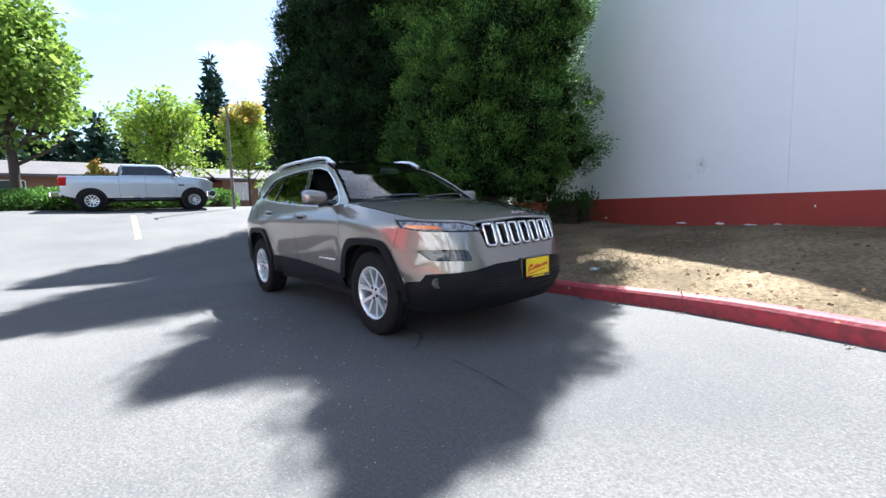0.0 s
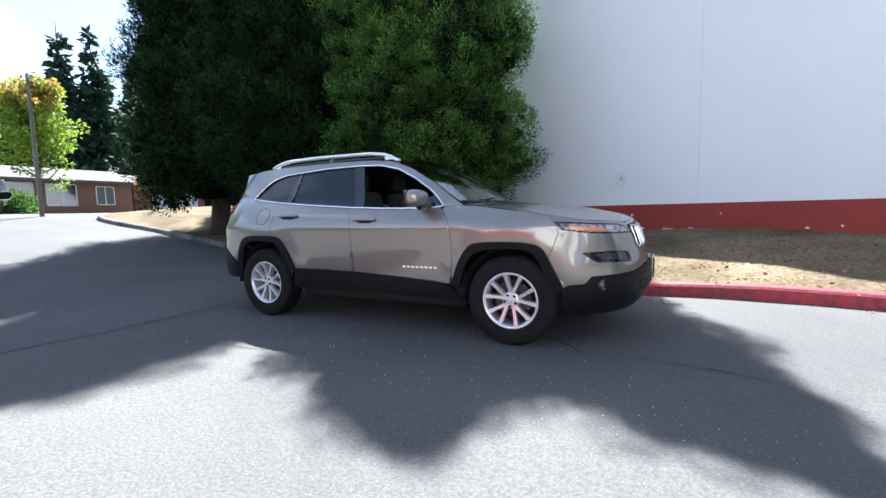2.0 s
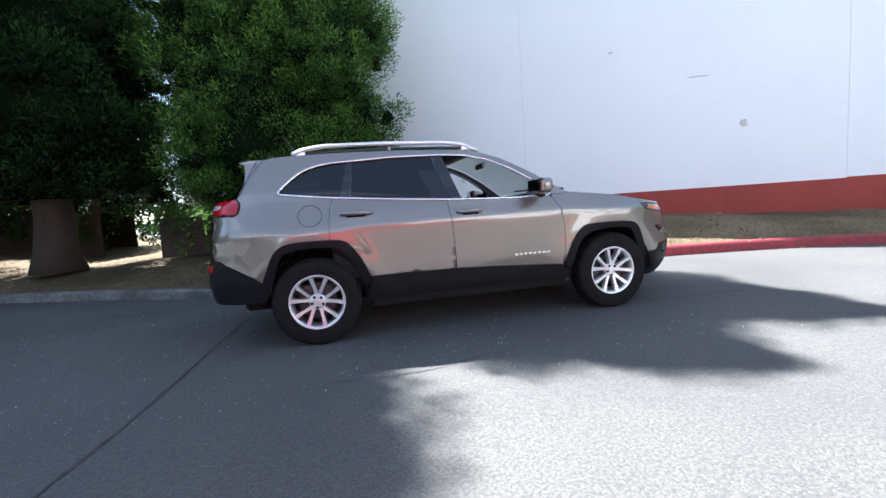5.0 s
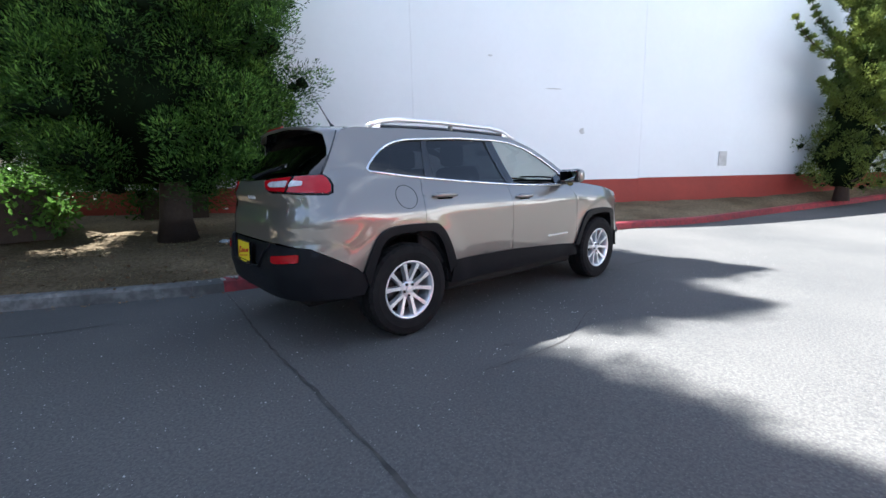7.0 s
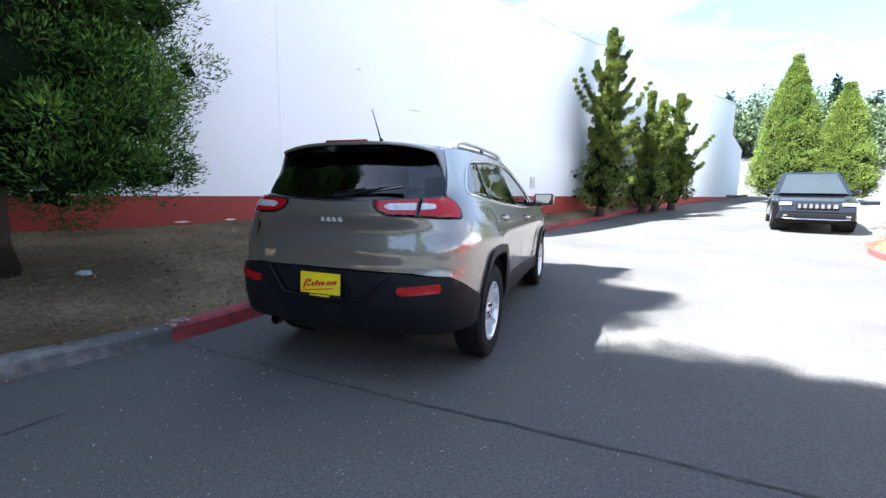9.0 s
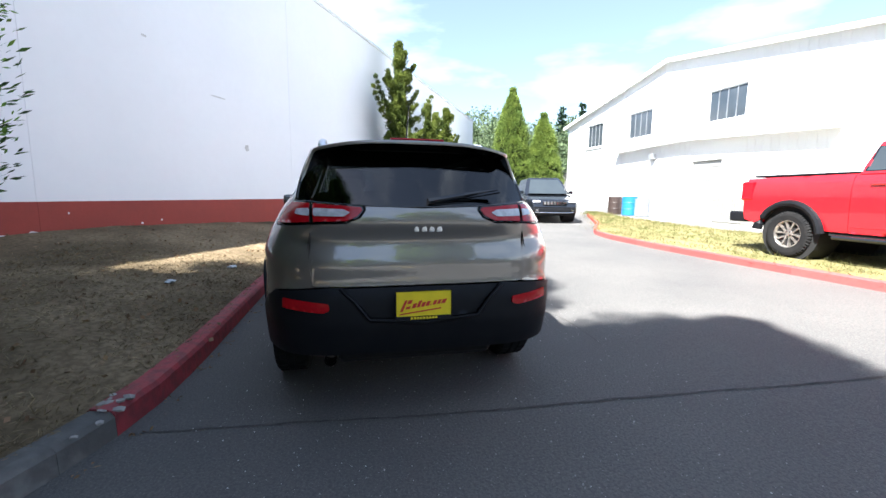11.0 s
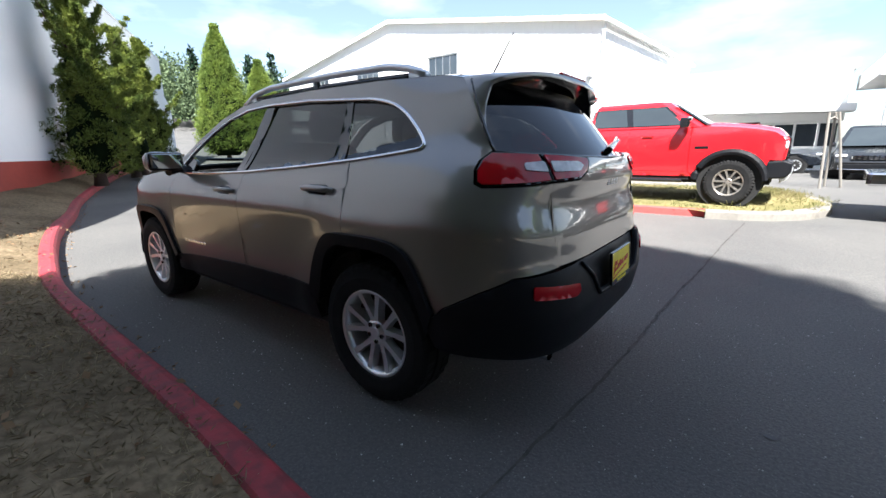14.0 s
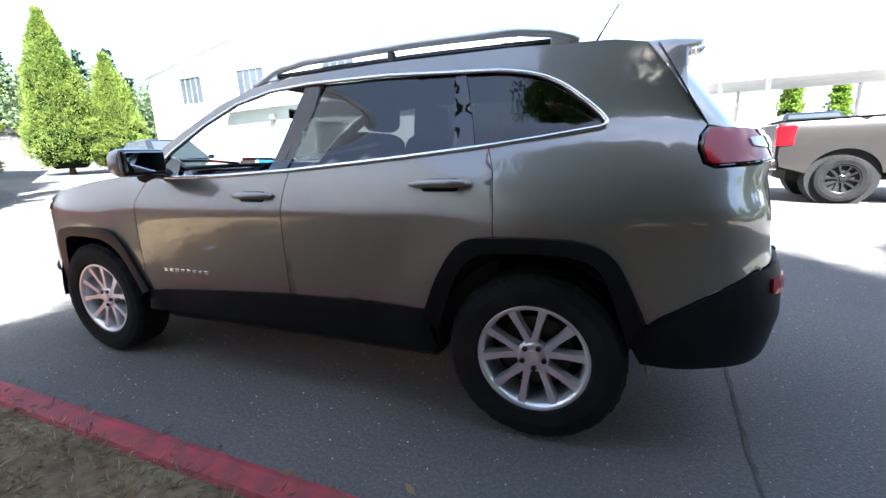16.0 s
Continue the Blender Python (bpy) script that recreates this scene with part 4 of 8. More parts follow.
# ---------------- the street in the west: hedge, trees, houses ----------------
def hedge_mass(name, pts, w, h, label, leaf, seed, zf, per=26, blade=0.11, bw=0.04, step=0.16):
    rng = np.random.default_rng(seed)
    cen = []
    L = curve_pts(pts, 0.35)
    for i, p in enumerate(L):
        a, b = L[max(0, i - 1)], L[min(len(L) - 1, i + 1)]
        d = (b - a).normalized()
        n_ = Vector((-d.y, d.x, 0))
        for k in range(int(14 * w)):
            o = (rng.random() - 0.5) * w
            top = h * (0.82 + 0.25 * noise.noise((p.x * 0.7, p.y * 0.7, seed))) * math.sqrt(max(0.05, 1 - (2 * o / w) ** 4))
            zz = top * rng.random() ** 0.35
            q = p + n_ * o
            cen.append((q.x, q.y, zf(q.x, q.y) + zz))
    root = thing(name, label, "hedge")
    blades("foliage", cen, 0.22, per, blade, bw, leaf, root, up=0.3, seed=seed)
    core = []
    n3 = len(L)
    V, F = [], []
    for p in L:
        z = zf(p.x, p.y)
        for dx, dz in ((-0.4 * w, -0.1), (-0.36 * w, 0.62 * h), (0.36 * w, 0.62 * h), (0.4 * w, -0.1)):
            V.append((p.x, p.y + dx, z + dz))
    for i in range(n3 - 1):
        for j in range(3):
            F.append((i * 4 + j, (i + 1) * 4 + j, (i + 1) * 4 + j + 1, i * 4 + j + 1))
    solid("twig_core", V, F, M_BARK, root)
    return root


hedge_mass("hedge", [(-20.3, -16), (-20.3, -8), (-20.5, -2), (-20.8, 2.2), (-21.5, 3.6)], 2.2, 1.05, "low bright-green clipped hedge along the street", M_LHEDGE, 41, rz)
hedge_mass("shrub", [(-21.5, 1.4), (-21.6, 2.6)], 2.0, 1.75, "taller rounded green shrub rising from the hedge", M_LHEDGE, 43, rz)
solid("street_line", [v for i in range(7) for v in ((-11.0 - i * 0.8, -1.38 + i * 0.06, rz(-11.0 - i * 0.8, -1.3) + 0.008), (-11.0 - i * 0.8, -1.22 + i * 0.06, rz(-11.0 - i * 0.8, -1.2) + 0.008))], [(2 * i, 2 * i + 1, 2 * i + 3, 2 * i + 2) for i in range(6)], M_YEL, label="faded yellow parking stripe", category="road marking", kind="structure")
broadleaf("maple_tree", -21.0, -4.4, 1.3, 11.0, 3.3, "tall green maple behind the street hedge", M_LGRN, 1.9, 51, 420, 34, 0.24, 0.09, 0.2)
broadleaf("young_tree", -24.5, 1.7, 1.5, 6.6, 2.7, "young tree with yellow-green leaves behind the hedge", M_LYEL, 1.3, 53, 250, 24, 0.19, 0.07, 0.11, airy=0.75)
broadleaf("young_tree", -25.0, -1.4, 1.5, 2.8, 0.9, "small thin ornamental tree by the house", M_LORG, 0.6, 58, 80, 26, 0.15, 0.05, 0.06)
broadleaf("turning_tree", -29.5, 7.6, 1.6, 7.6, 2.2, "young tree turning orange at its top", M_LYEL, 1.6, 55, 250, 24, 0.2, 0.075, 0.11, tip=M_LORG, airy=0.6)
broadleaf("young_tree", -33.0, 15.5, 1.6, 3.6, 1.0, "small thin tree beside the house", M_LORG, 1.0, 59, 80, 26, 0.16, 0.06, 0.06)
pole = thing("utility_pole", "thin weathered pole at the end of the hedge", "pole", at=pose(-17.4, 3.15, 1.2))
part("shaft", tube_bm([(0, 0, -0.2), (0, 0, 2.5), (0.04, 0, 5.0)], [0.075, 0.065, 0.05], 8), M_POLE, pole)
part("bracket", box_bm(-0.03, 0.35, -0.03, 0.03, 4.85, 4.93), M_STEEL, pole)


def house(name, x, y, length, depth, wall_h, ridge, z, label, m=None, wins=()):
    """A long low house: its length runs along y, its eaves face +x."""
    root = thing(name, label, "house", at=pose(x, y, z))
    part("wall", box_bm(-depth, 0, 0, length, -0.3, wall_h), m or M_BRICKW, root)
    ov = 0.7
    P = [(ov, wall_h - 0.02), (ov, wall_h + 0.16), (-depth / 2, ridge), (-depth - ov, wall_h + 0.16), (-depth - ov, wall_h - 0.02), (-depth / 2, ridge - 0.2)]
    part("roof", prism_bm(P, -ov, length + ov), M_ROOFG, root)
    part("fascia", box_bm(ov + 0.002, ov + 0.04, -ov, length + ov, wall_h - 0.04, wall_h + 0.17), M_ROOFG, root)
    for a, b, lo, hi in wins:
        w = part("window", merged(box_bm(0.003, 0.06, a, b, lo - 0.06, lo), box_bm(0.003, 0.06, a, b, hi, hi + 0.06), box_bm(0.003, 0.06, a - 0.06, a, lo, hi), box_bm(0.003, 0.06, b, b + 0.06, lo, hi), box_bm(0.003, 0.05, (a + b) / 2 - 0.03, (a + b) / 2 + 0.03, lo, hi)), M_TRIMW, root)
        part("pane", box_bm(0.005, 0.03, a, b, lo, hi), M_DARKWIN, w)
    return root


house("bungalow", -37.5, -22, 28, 8, 2.1, 3.6, 1.9, "long low brown bungalow with a shingle roof", None, ((3, 5, 0.6, 1.8), (8, 10, 0.6, 1.8), (14, 17, 0.5, 1.8), (22, 25, 0.3, 1.9)))
house("bungalow", -38.5, 8, 9, 8, 2.1, 3.5, 1.9, "low brown bungalow with white-framed windows", None, ((1.0, 2.4, 0.3, 1.9), (3.2, 5.0, 0.3, 1.9), (6.4, 7.6, 0.4, 1.8)))
house("garage_block", -42, 19, 7, 8, 2.3, 3.6, 1.9, "low house with a wide white garage door", None, ())
part("garage_door", box_bm(-41.98, -41.9, 20.6, 25.2, 1.9, 3.9), M_TRIMW, bpy.data.objects["garage_block"]).matrix_parent_inverse = bpy.data.objects["garage_block"].matrix_basis.inverted()

# ---------------- far woods ----------------
def far_firs(name, spots, label, leaf=M_LFIR, seed=70, per=10, blade=0.9, bw=0.22):
    rng = np.random.default_rng(seed)
    root = thing(name, label, "woods", kind="stuff")
    cen, rad, tr = [], [], []
    for x, y, z, h, r in spots:
        r *= 1.55
        for i in range(int(60 + h * 12)):
            f = 1 - math.sqrt(rng.random())
            rr = r * (1 - f) * (0.30 + 0.80 * rng.random()) * (0.72 + 0.28 * math.sin(f * 40))
            a = rng.random() * 6.283
            cen.append((x + math.cos(a) * rr, y + math.sin(a) * rr, z + h * (0.08 + 0.92 * f) - rr * 0.25))
            rad.append(0.16 + 0.6 * (1 - f) * r / 3)
        tr.append(tube_bm([(x, y, z - 0.3), (x, y, z + h)], [0.32, 0.03], 6))
    part("trunkwork", merged(*tr), M_BARK, root)
    blades("foliage", cen, rad, per, blade, bw, leaf, root, up=-0.15, seed=seed, squash=0.5)
    return root


far_firs("fir_trees", [(-58, 12.5, 2, 20, 3.4), (-60, 16, 2, 14, 3.0), (-56, 20, 2, 20.5, 3.0), (-57, 23.5, 2, 21.5, 3.2), (-62, 27, 2, 18, 3.2), (-60, -13, 2, 13, 3.2), (-62, -8, 2, 11, 3), (-66, -20, 2, 14, 3.4), (-64, 4, 2, 10, 3), (-70, 9, 2, 12, 3.3), (-66, 32, 2, 19, 3.5), (-60, 37, 2, 21, 3.5), (-54, 44, 2, 20, 3.5), (-62, -2, 2, 9, 3)], "dark tall firs beyond the houses", seed=71, per=12)
far_firs("fir_row", [(-64, -28, 2, 13, 3.5), (-46, 30, 2, 17, 3.2), (-42, 36, 2, 18, 3.4), (-36, 40, 2, 19, 3.5), (-29, 42, 2, 18, 3.5), (-22, 40, 2, 17, 3.3), (-52, 27, 2, 12, 3.2), (-34, 30, 2, 9, 2.6), (-63, -16, 2, 12, 3.4), (-61, -23, 2, 15, 3.4), (-65, -33, 2, 16, 3.6), (-60, 0.5, 2, 11, 3), (-66, 14, 2, 15, 3.2), (-68, -5, 2, 13, 3.4)], "dark firs of mixed height closing the street", seed=72, per=12)


def far_wood(name, arc, label, seed, leaf=M_LFAR, blade=0.6, bw=0.2, per=22):
    """Rounded tree masses, each a heap of clumps, along a far stretch."""
    rng = np.random.default_rng(seed)
    cen, rad = [], []
    for x, y, z, h, r in arc:
        for i in range(60):
            d = rng.normal(size=3)
            d /= np.linalg.norm(d)
            d[2] = abs(d[2]) * 1.0
            q = rng.random() ** 0.4
            cen.append((x + d[0] * r * q, y + d[1] * r * q, z + 0.25 * h + d[2] * h * 0.75 * q))
            rad.append(0.22 * r)
    root = thing(name, label, "woods", kind="stuff")
    blades("foliage", cen, rad, per, blade, bw, leaf, root, up=0.1, seed=seed)
    return root


wood = []
for i in range(84):
    a = radians(-48 + i * 0.8)
    dist = 95 + 35 * RNG.random()
    wood.append((dist * math.cos(a), dist * math.sin(a), float(far_ground(dist * math.cos(a), dist * math.sin(a))) - 1.5, 11 + 6 * RNG.random(), 5 + 2.5 * RNG.random()))
far_wood("hillside_wood", wood, "hazy green wooded hillside beyond the hall", 81)
far_firs("hill_firs", [(112 * math.cos(radians(a)), 112 * math.sin(radians(a)), float(far_ground(112 * math.cos(radians(a)), 0.0)), h * 1.25, 2.6) for a, h in ((-37, 12), (-33, 10), (-31.5, 15), (-29, 13.5), (-26, 11), (-23, 12.5), (-20, 10), (-14, 11))], "scattered dark firs on the hillside", seed=83, per=10)
wood = [(-72 + 6 * RNG.random(), -48 + i * 4.6, 2, 10.5 + 5 * RNG.random(), 5.5) for i in range(30)]
far_wood("street_wood", wood, "dense dark trees behind the houses", 85, M_LFIR)
for i, (a, d_, h) in enumerate(((-121, 46, 3.6), (-118.5, 42, 4.0), (-114.5, 36, 4.6), (-111, 33, 5.0))):
    conifer("columnar_tree", d_ * math.cos(radians(a)), d_ * math.sin(radians(a)), 0.2, h, 0.55, "slim columnar street tree beyond the parked trucks", M_LGRN, low=1.4, branches=110, per=22, blade=0.2, bw=0.06, seed=90 + i, tuft=0.22, trunk_r=0.08, group="columnar street trees", column=0.8, droop=-0.2)


# shrubs behind the evergreens
hedge_mass("shrub_row", [(-7.2, 8.6), (-9.5, 9.6), (-13.0, 10.6), (-17.0, 12.5)], 2.2, 2.4, "dark evergreen shrubs behind the tall trees", M_LDARK, 61, lambda x, y: rz(x, y) + 0.5, per=30, blade=0.12, bw=0.04)
hedge_mass("rhododendron", [(-4.9, 5.9), (-3.6, 6.1)], 1.7, 1.15, "leafy rhododendron bush in the sun by the evergreens", M_LHEDGE, 63, lambda x, y: 0.5, per=34, blade=0.10, bw=0.028)
hedge_mass("wall_shrub", [(-2.3, 7.3), (-1.2, 6.9)], 0.8, 0.9, "small dark shrub at the foot of the wall", M_LDARK, 65, lambda x, y: 0.5, per=34, blade=0.10, bw=0.02)
# ---------------- the parked SUV ----------------
from mathutils import geometry

M_CAR = mat("brownstone_metallic_paint", (0.222, 0.202, 0.177), 0.38, metal=0.64, fine=0.12, fscale=900, second=(0.28, 0.258, 0.230), coat=1.0, coat_ior=1.85)
M_CLAD = mat("black_textured_plastic", (0.007, 0.0078, 0.0100), 0.46, spec=0.16, vary=0.4, scale=8, bump=0.1, bscale=500, second=(0.013, 0.013, 0.014))
M_GBLK = mat("gloss_black_trim", (0.010, 0.010, 0.011), 0.12, coat=0.6, vary=0.2)
M_CHROME = mat("chrome", (0.80, 0.80, 0.82), 0.10, metal=1.0, vary=0.1, scale=20, second=(0.7, 0.7, 0.72))
M_MIRROR = mat("mirror_glass", (0.42, 0.45, 0.47), 0.02, metal=1.0)
M_SATIN = mat("satin_silver", (0.84, 0.85, 0.87), 0.30, metal=0.7, vary=0.12, scale=12, second=(0.70, 0.71, 0.73))
M_RUB = mat("tyre_rubber", (0.009, 0.009, 0.0095), 0.85, spec=0.2, vary=0.5, scale=9, second=(0.020, 0.019, 0.018), bump=0.2, bscale=120)
M_RED = mat("red_lamp_lens", (0.40, 0.004, 0.010), 0.14, coat=0.25, spec=0.35, vary=0.4, scale=25, second=(0.28, 0.006, 0.01))
M_REFL = mat("dark_red_reflector", (0.38, 0.005, 0.010), 0.16, vary=0.3, scale=40, spec=0.3)
M_CLEAR = mat("clear_lamp_lens", (0.62, 0.62, 0.64), 0.12, coat=1.0, vary=0.6, scale=30, second=(0.30, 0.30, 0.32))
M_SMOKE = mat("smoked_lamp_lens", (0.06, 0.06, 0.065), 0.1, coat=0.6, vary=0.7, scale=40, second=(0.015, 0.015, 0.018))
M_HEAD = mat("headlamp_lens", (0.34, 0.35, 0.37), 0.12, coat=1.0, vary=1.0, scale=26, second=(0.05, 0.05, 0.06))
M_AMBER = mat("amber_lamp_lens", (0.85, 0.22, 0.03), 0.12, coat=1.0, vary=0.3, scale=30)
M_PLATE = mat("yellow_plate", (0.86, 0.66, 0.01), 0.45, vary=0.15, scale=20)
M_PRED = mat("red_print", (0.55, 0.03, 0.02), 0.5)
M_INT = mat("dark_cabin_cloth", (0.022, 0.021, 0.021), 0.85, vary=0.4, scale=12, bump=0.2, bscale=200)
M_UNDER = mat("dark_underbody", (0.010, 0.010, 0.010), 0.9, vary=0.4, scale=5)
M_DISC = mat("brake_disc_steel", (0.08, 0.077, 0.075), 0.4, metal=0.9, vary=0.4, scale=20)
G_TINT = glass_mat("privacy_glass", (0.75, 0.85, 0.9), 0.05)
G_CLEAR = glass_mat("windscreen_glass", (0.86, 0.95, 0.90), 0.72)

F0, R0, NF, NR = 1.15, -1.35, 2.9, 4.6


def smooth_table(zs, vs, width=0.022):
    """A fine, rounded table of a line through few points, so that panels mirror their surroundings without kinks."""
    z = np.linspace(zs[0], zs[-1], 400)
    v = np.interp(z, zs, vs)
    k = np.exp(-(np.arange(-40, 41) * (z[1] - z[0]) / width) ** 2)
    return z, np.convolve(np.pad(v, 40, "edge"), k / k.sum(), "valid")


SECTION = smooth_table([0.20, 0.30, 0.40, 0.50, 0.56, 0.62, 0.70, 0.80, 0.88, 0.93, 0.945, 0.97, 1.0, 1.06, 1.105, 1.16, 1.20, 1.245, 1.28], [0.80, 0.85, 0.870, 0.880, 0.887, 0.892, 0.897, 0.9045, 0.911, 0.9155, 0.9155, 0.910, 0.900, 0.878, 0.854, 0.826, 0.804, 0.766, 0.728], 0.012)


def w_z(z):
    return np.interp(z, *SECTION)


def nr(z):
    """How square the tail's corner is in plan: rounder towards the belt."""
    return float(np.interp(z, [0.75, 1.0, 1.1, 1.25], [4.6, 4.3, 4.0, 3.6]))


def xf_z(z):
    return np.interp(z, [0.20, 0.28, 0.36, 0.46, 0.56, 0.66, 0.74, 0.80, 0.90, 0.97, 1.03, 1.12], [2.10, 2.22, 2.29, 2.33, 2.335, 2.31, 2.285, 2.27, 2.235, 2.19, 2.10, 1.93])


def xr_z(z):
    return np.interp(z, [0.25, 0.33, 0.42, 0.56, 0.68, 0.745, 0.78, 0.9, 1.01, 1.05, 1.09, 1.12, 1.18, 1.23, 1.28], [-2.05, -2.16, -2.22, -2.245, -2.235, -2.22, -2.20, -2.195, -2.165, -2.17, -2.187, -2.19, -2.18, -2.16, -2.12])


TH = np.linspace(0, math.pi / 2, 1500)


def arc_table(a, b, n):
    p = np.stack([a * np.sin(TH) ** (2 / n), b * np.cos(TH) ** (2 / n)], 1)
    return np.concatenate([[0], np.cumsum(np.linalg.norm(np.diff(p, axis=0), axis=1))])


AF, AR = arc_table(1.16, 0.91, NF), arc_table(0.82, 0.91, NR)
SF, SR = F0 + AF[-1], R0 - AR[-1]          # the middle of the nose and of the tail


def low(s, z):
    """The lower body's skin: s runs along the right side (there it is x), round the nose past SF and round the tail past SR."""
    sg = -1.0
    if s > SF:
        s, sg = 2 * SF - s, 1.0
    if s < SR:
        s, sg = 2 * SR - s, 1.0
    b = float(w_z(z))
    if s > F0:
        th = np.interp(s - F0, AF, TH)
        x, y = F0 + (xf_z(z) - F0) * math.sin(th) ** (2 / NF), b * max(0.0, math.cos(th)) ** (2 / NF)
    elif s < R0:
        th = np.interp(R0 - s, AR, TH)
        x, y = R0 + (xr_z(z) - R0) * math.sin(th) ** (2 / nr(z)), b * max(0.0, math.cos(th)) ** (2 / nr(z))
    else:
        x, y = s, b
    for cx in (1.35, -1.35):
        d = math.hypot(x - cx, (z - 0.36))
        y += 0.020 * math.exp(-((d - 0.50) / 0.11) ** 2) * (y > 0.7)
    return Vector((x, sg * y, z))


def s_x(x, z):
    """s at a given x on the side."""
    if x > F0:
        k = min(1, (x - F0) / (xf_z(z) - F0))
        return F0 + float(np.interp(math.asin(k ** (NF / 2)), TH, AF))
    if x < R0:
        k = min(1, (x - R0) / (xr_z(z) - R0))
        return R0 - float(np.interp(math.asin(k ** (nr(z) / 2)), TH, AR))
    return x


def s_f(y, z):
    """s at a sideways place y on the nose (negative: the car's right)."""
    s = F0 + float(np.interp(math.acos(min(1, abs(y) / w_z(z)) ** (NF / 2)), TH, AF))
    return s if y <= 0 else 2 * SF - s


def s_r(y, z):
    s = R0 - float(np.interp(math.acos(min(1, abs(y) / w_z(z)) ** (nr(z) / 2)), TH, AR))
    return s if y <= 0 else 2 * SR - s


BELT = [(-2.06, 1.235), (-1.85, 1.25), (-1.56, 1.245), (-1.25, 1.205), (-0.72, 1.16), (-0.2, 1.125), (0.3, 1.105), (0.68, 1.105), (0.78, 1.112), (0.95, 1.12)]
EDGE = [(-1.906, 1.236), (-1.885, 1.275), (-1.855, 1.325), (-1.80, 1.432), (-1.745, 1.535), (-1.62, 1.568), (-1.2, 1.588), (-0.6, 1.592), (-0.1, 1.580), (0.15, 1.550), (0.36, 1.478), (0.62, 1.335), (0.88, 1.160), (0.95, 1.121)]


def belt(x):
    return float(np.interp(x, *zip(*BELT)))


def edge(x):
    return float(np.interp(x, *zip(*EDGE)))


def upper(x, z):
    """The skin above the belt line on the right side."""
    zb = belt(x)
    yb = -low(s_x(x, zb), zb).y
    ye = float(np.interp(x, [-2.06, -1.75, -1.2, 0.2, 0.95], [0.66, 0.60, 0.605, 0.615, 0.66]))
    t = max(0.0, (z - zb) / (1.585 - zb))
    return Vector((x, -(yb + (ye - yb) * t ** 0.74 + 0.006 * math.sin(min(1, t) * math.pi)), z))


def flank_skin(s, z):
    """Lower body and pillars in one: low() up to the belt, upper() beyond it."""
    x = low(s, min(z, 1.24)).x
    for _ in range(4):
        zb = belt(x)
        x = low(s, min(z, zb)).x
    return low(s, z) if z <= zb else upper(x, z)


def inside(p, poly):
    x, y = p
    hit = False
    for (x0, y0), (x1, y1) in zip(poly, poly[1:] + poly[:1]):
        if (y0 > y) != (y1 > y) and x < (x1 - x0) * (y - y0) / (y1 - y0) + x0:
            hit = not hit
    return hit


def dense(poly, h):
    out = []
    for (x0, y0), (x1, y1) in zip(poly, poly[1:] + poly[:1]):
        k = max(1, int(math.hypot(x1 - x0, y1 - y0) / h))
        out += [(x0 + (x1 - x0) * i / k, y0 + (y1 - y0) * i / k) for i in range(k)]
    return out


def rounded(poly, r, n=4, only=None):
    """Rounds the corners of an outline."""
    out = []
    k = len(poly)
    for i in range(k):
        p, a, b = Vector(poly[i]), Vector(poly[i - 1]), Vector(poly[(i + 1) % k])
        if only and i not in only:
            out.append(tuple(p))
            continue
        da, db = a - p, b - p
        q = min(r, da.length * 0.45, db.length * 0.45)
        A, B = p + da.normalized() * q, p + db.normalized() * q
        for j in range(n + 1):
            t = j / n
            out.append(tuple(A * (1 - t) ** 2 + p * 2 * t * (1 - t) + B * t * t))
    return out


def shrink(poly, d):
    """Moves an outline inwards by d."""
    area = sum(x0 * y1 - x1 * y0 for (x0, y0), (x1, y1) in zip(poly, poly[1:] + poly[:1]))
    sg = 1 if area > 0 else -1
    out = []
    k = len(poly)
    for i in range(k):
        a, p, b = Vector(poly[i - 1]), Vector(poly[i]), Vector(poly[(i + 1) % k])
        u, v = (p - a), (b - p)
        if u.length < 1e-7 or v.length < 1e-7:
            out.append(tuple(p))
            continue
        u.normalize()
        v.normalize()
        n_ = Vector((-u.y - v.y, u.x + v.x)) * sg
        n_ = n_.normalized() / max(0.5, math.sqrt(max(0.05, (1 + u.dot(v)) / 2))) if n_.length > 1e-6 else Vector((0, 0))
        out.append(tuple(p + n_ * d))
    return out


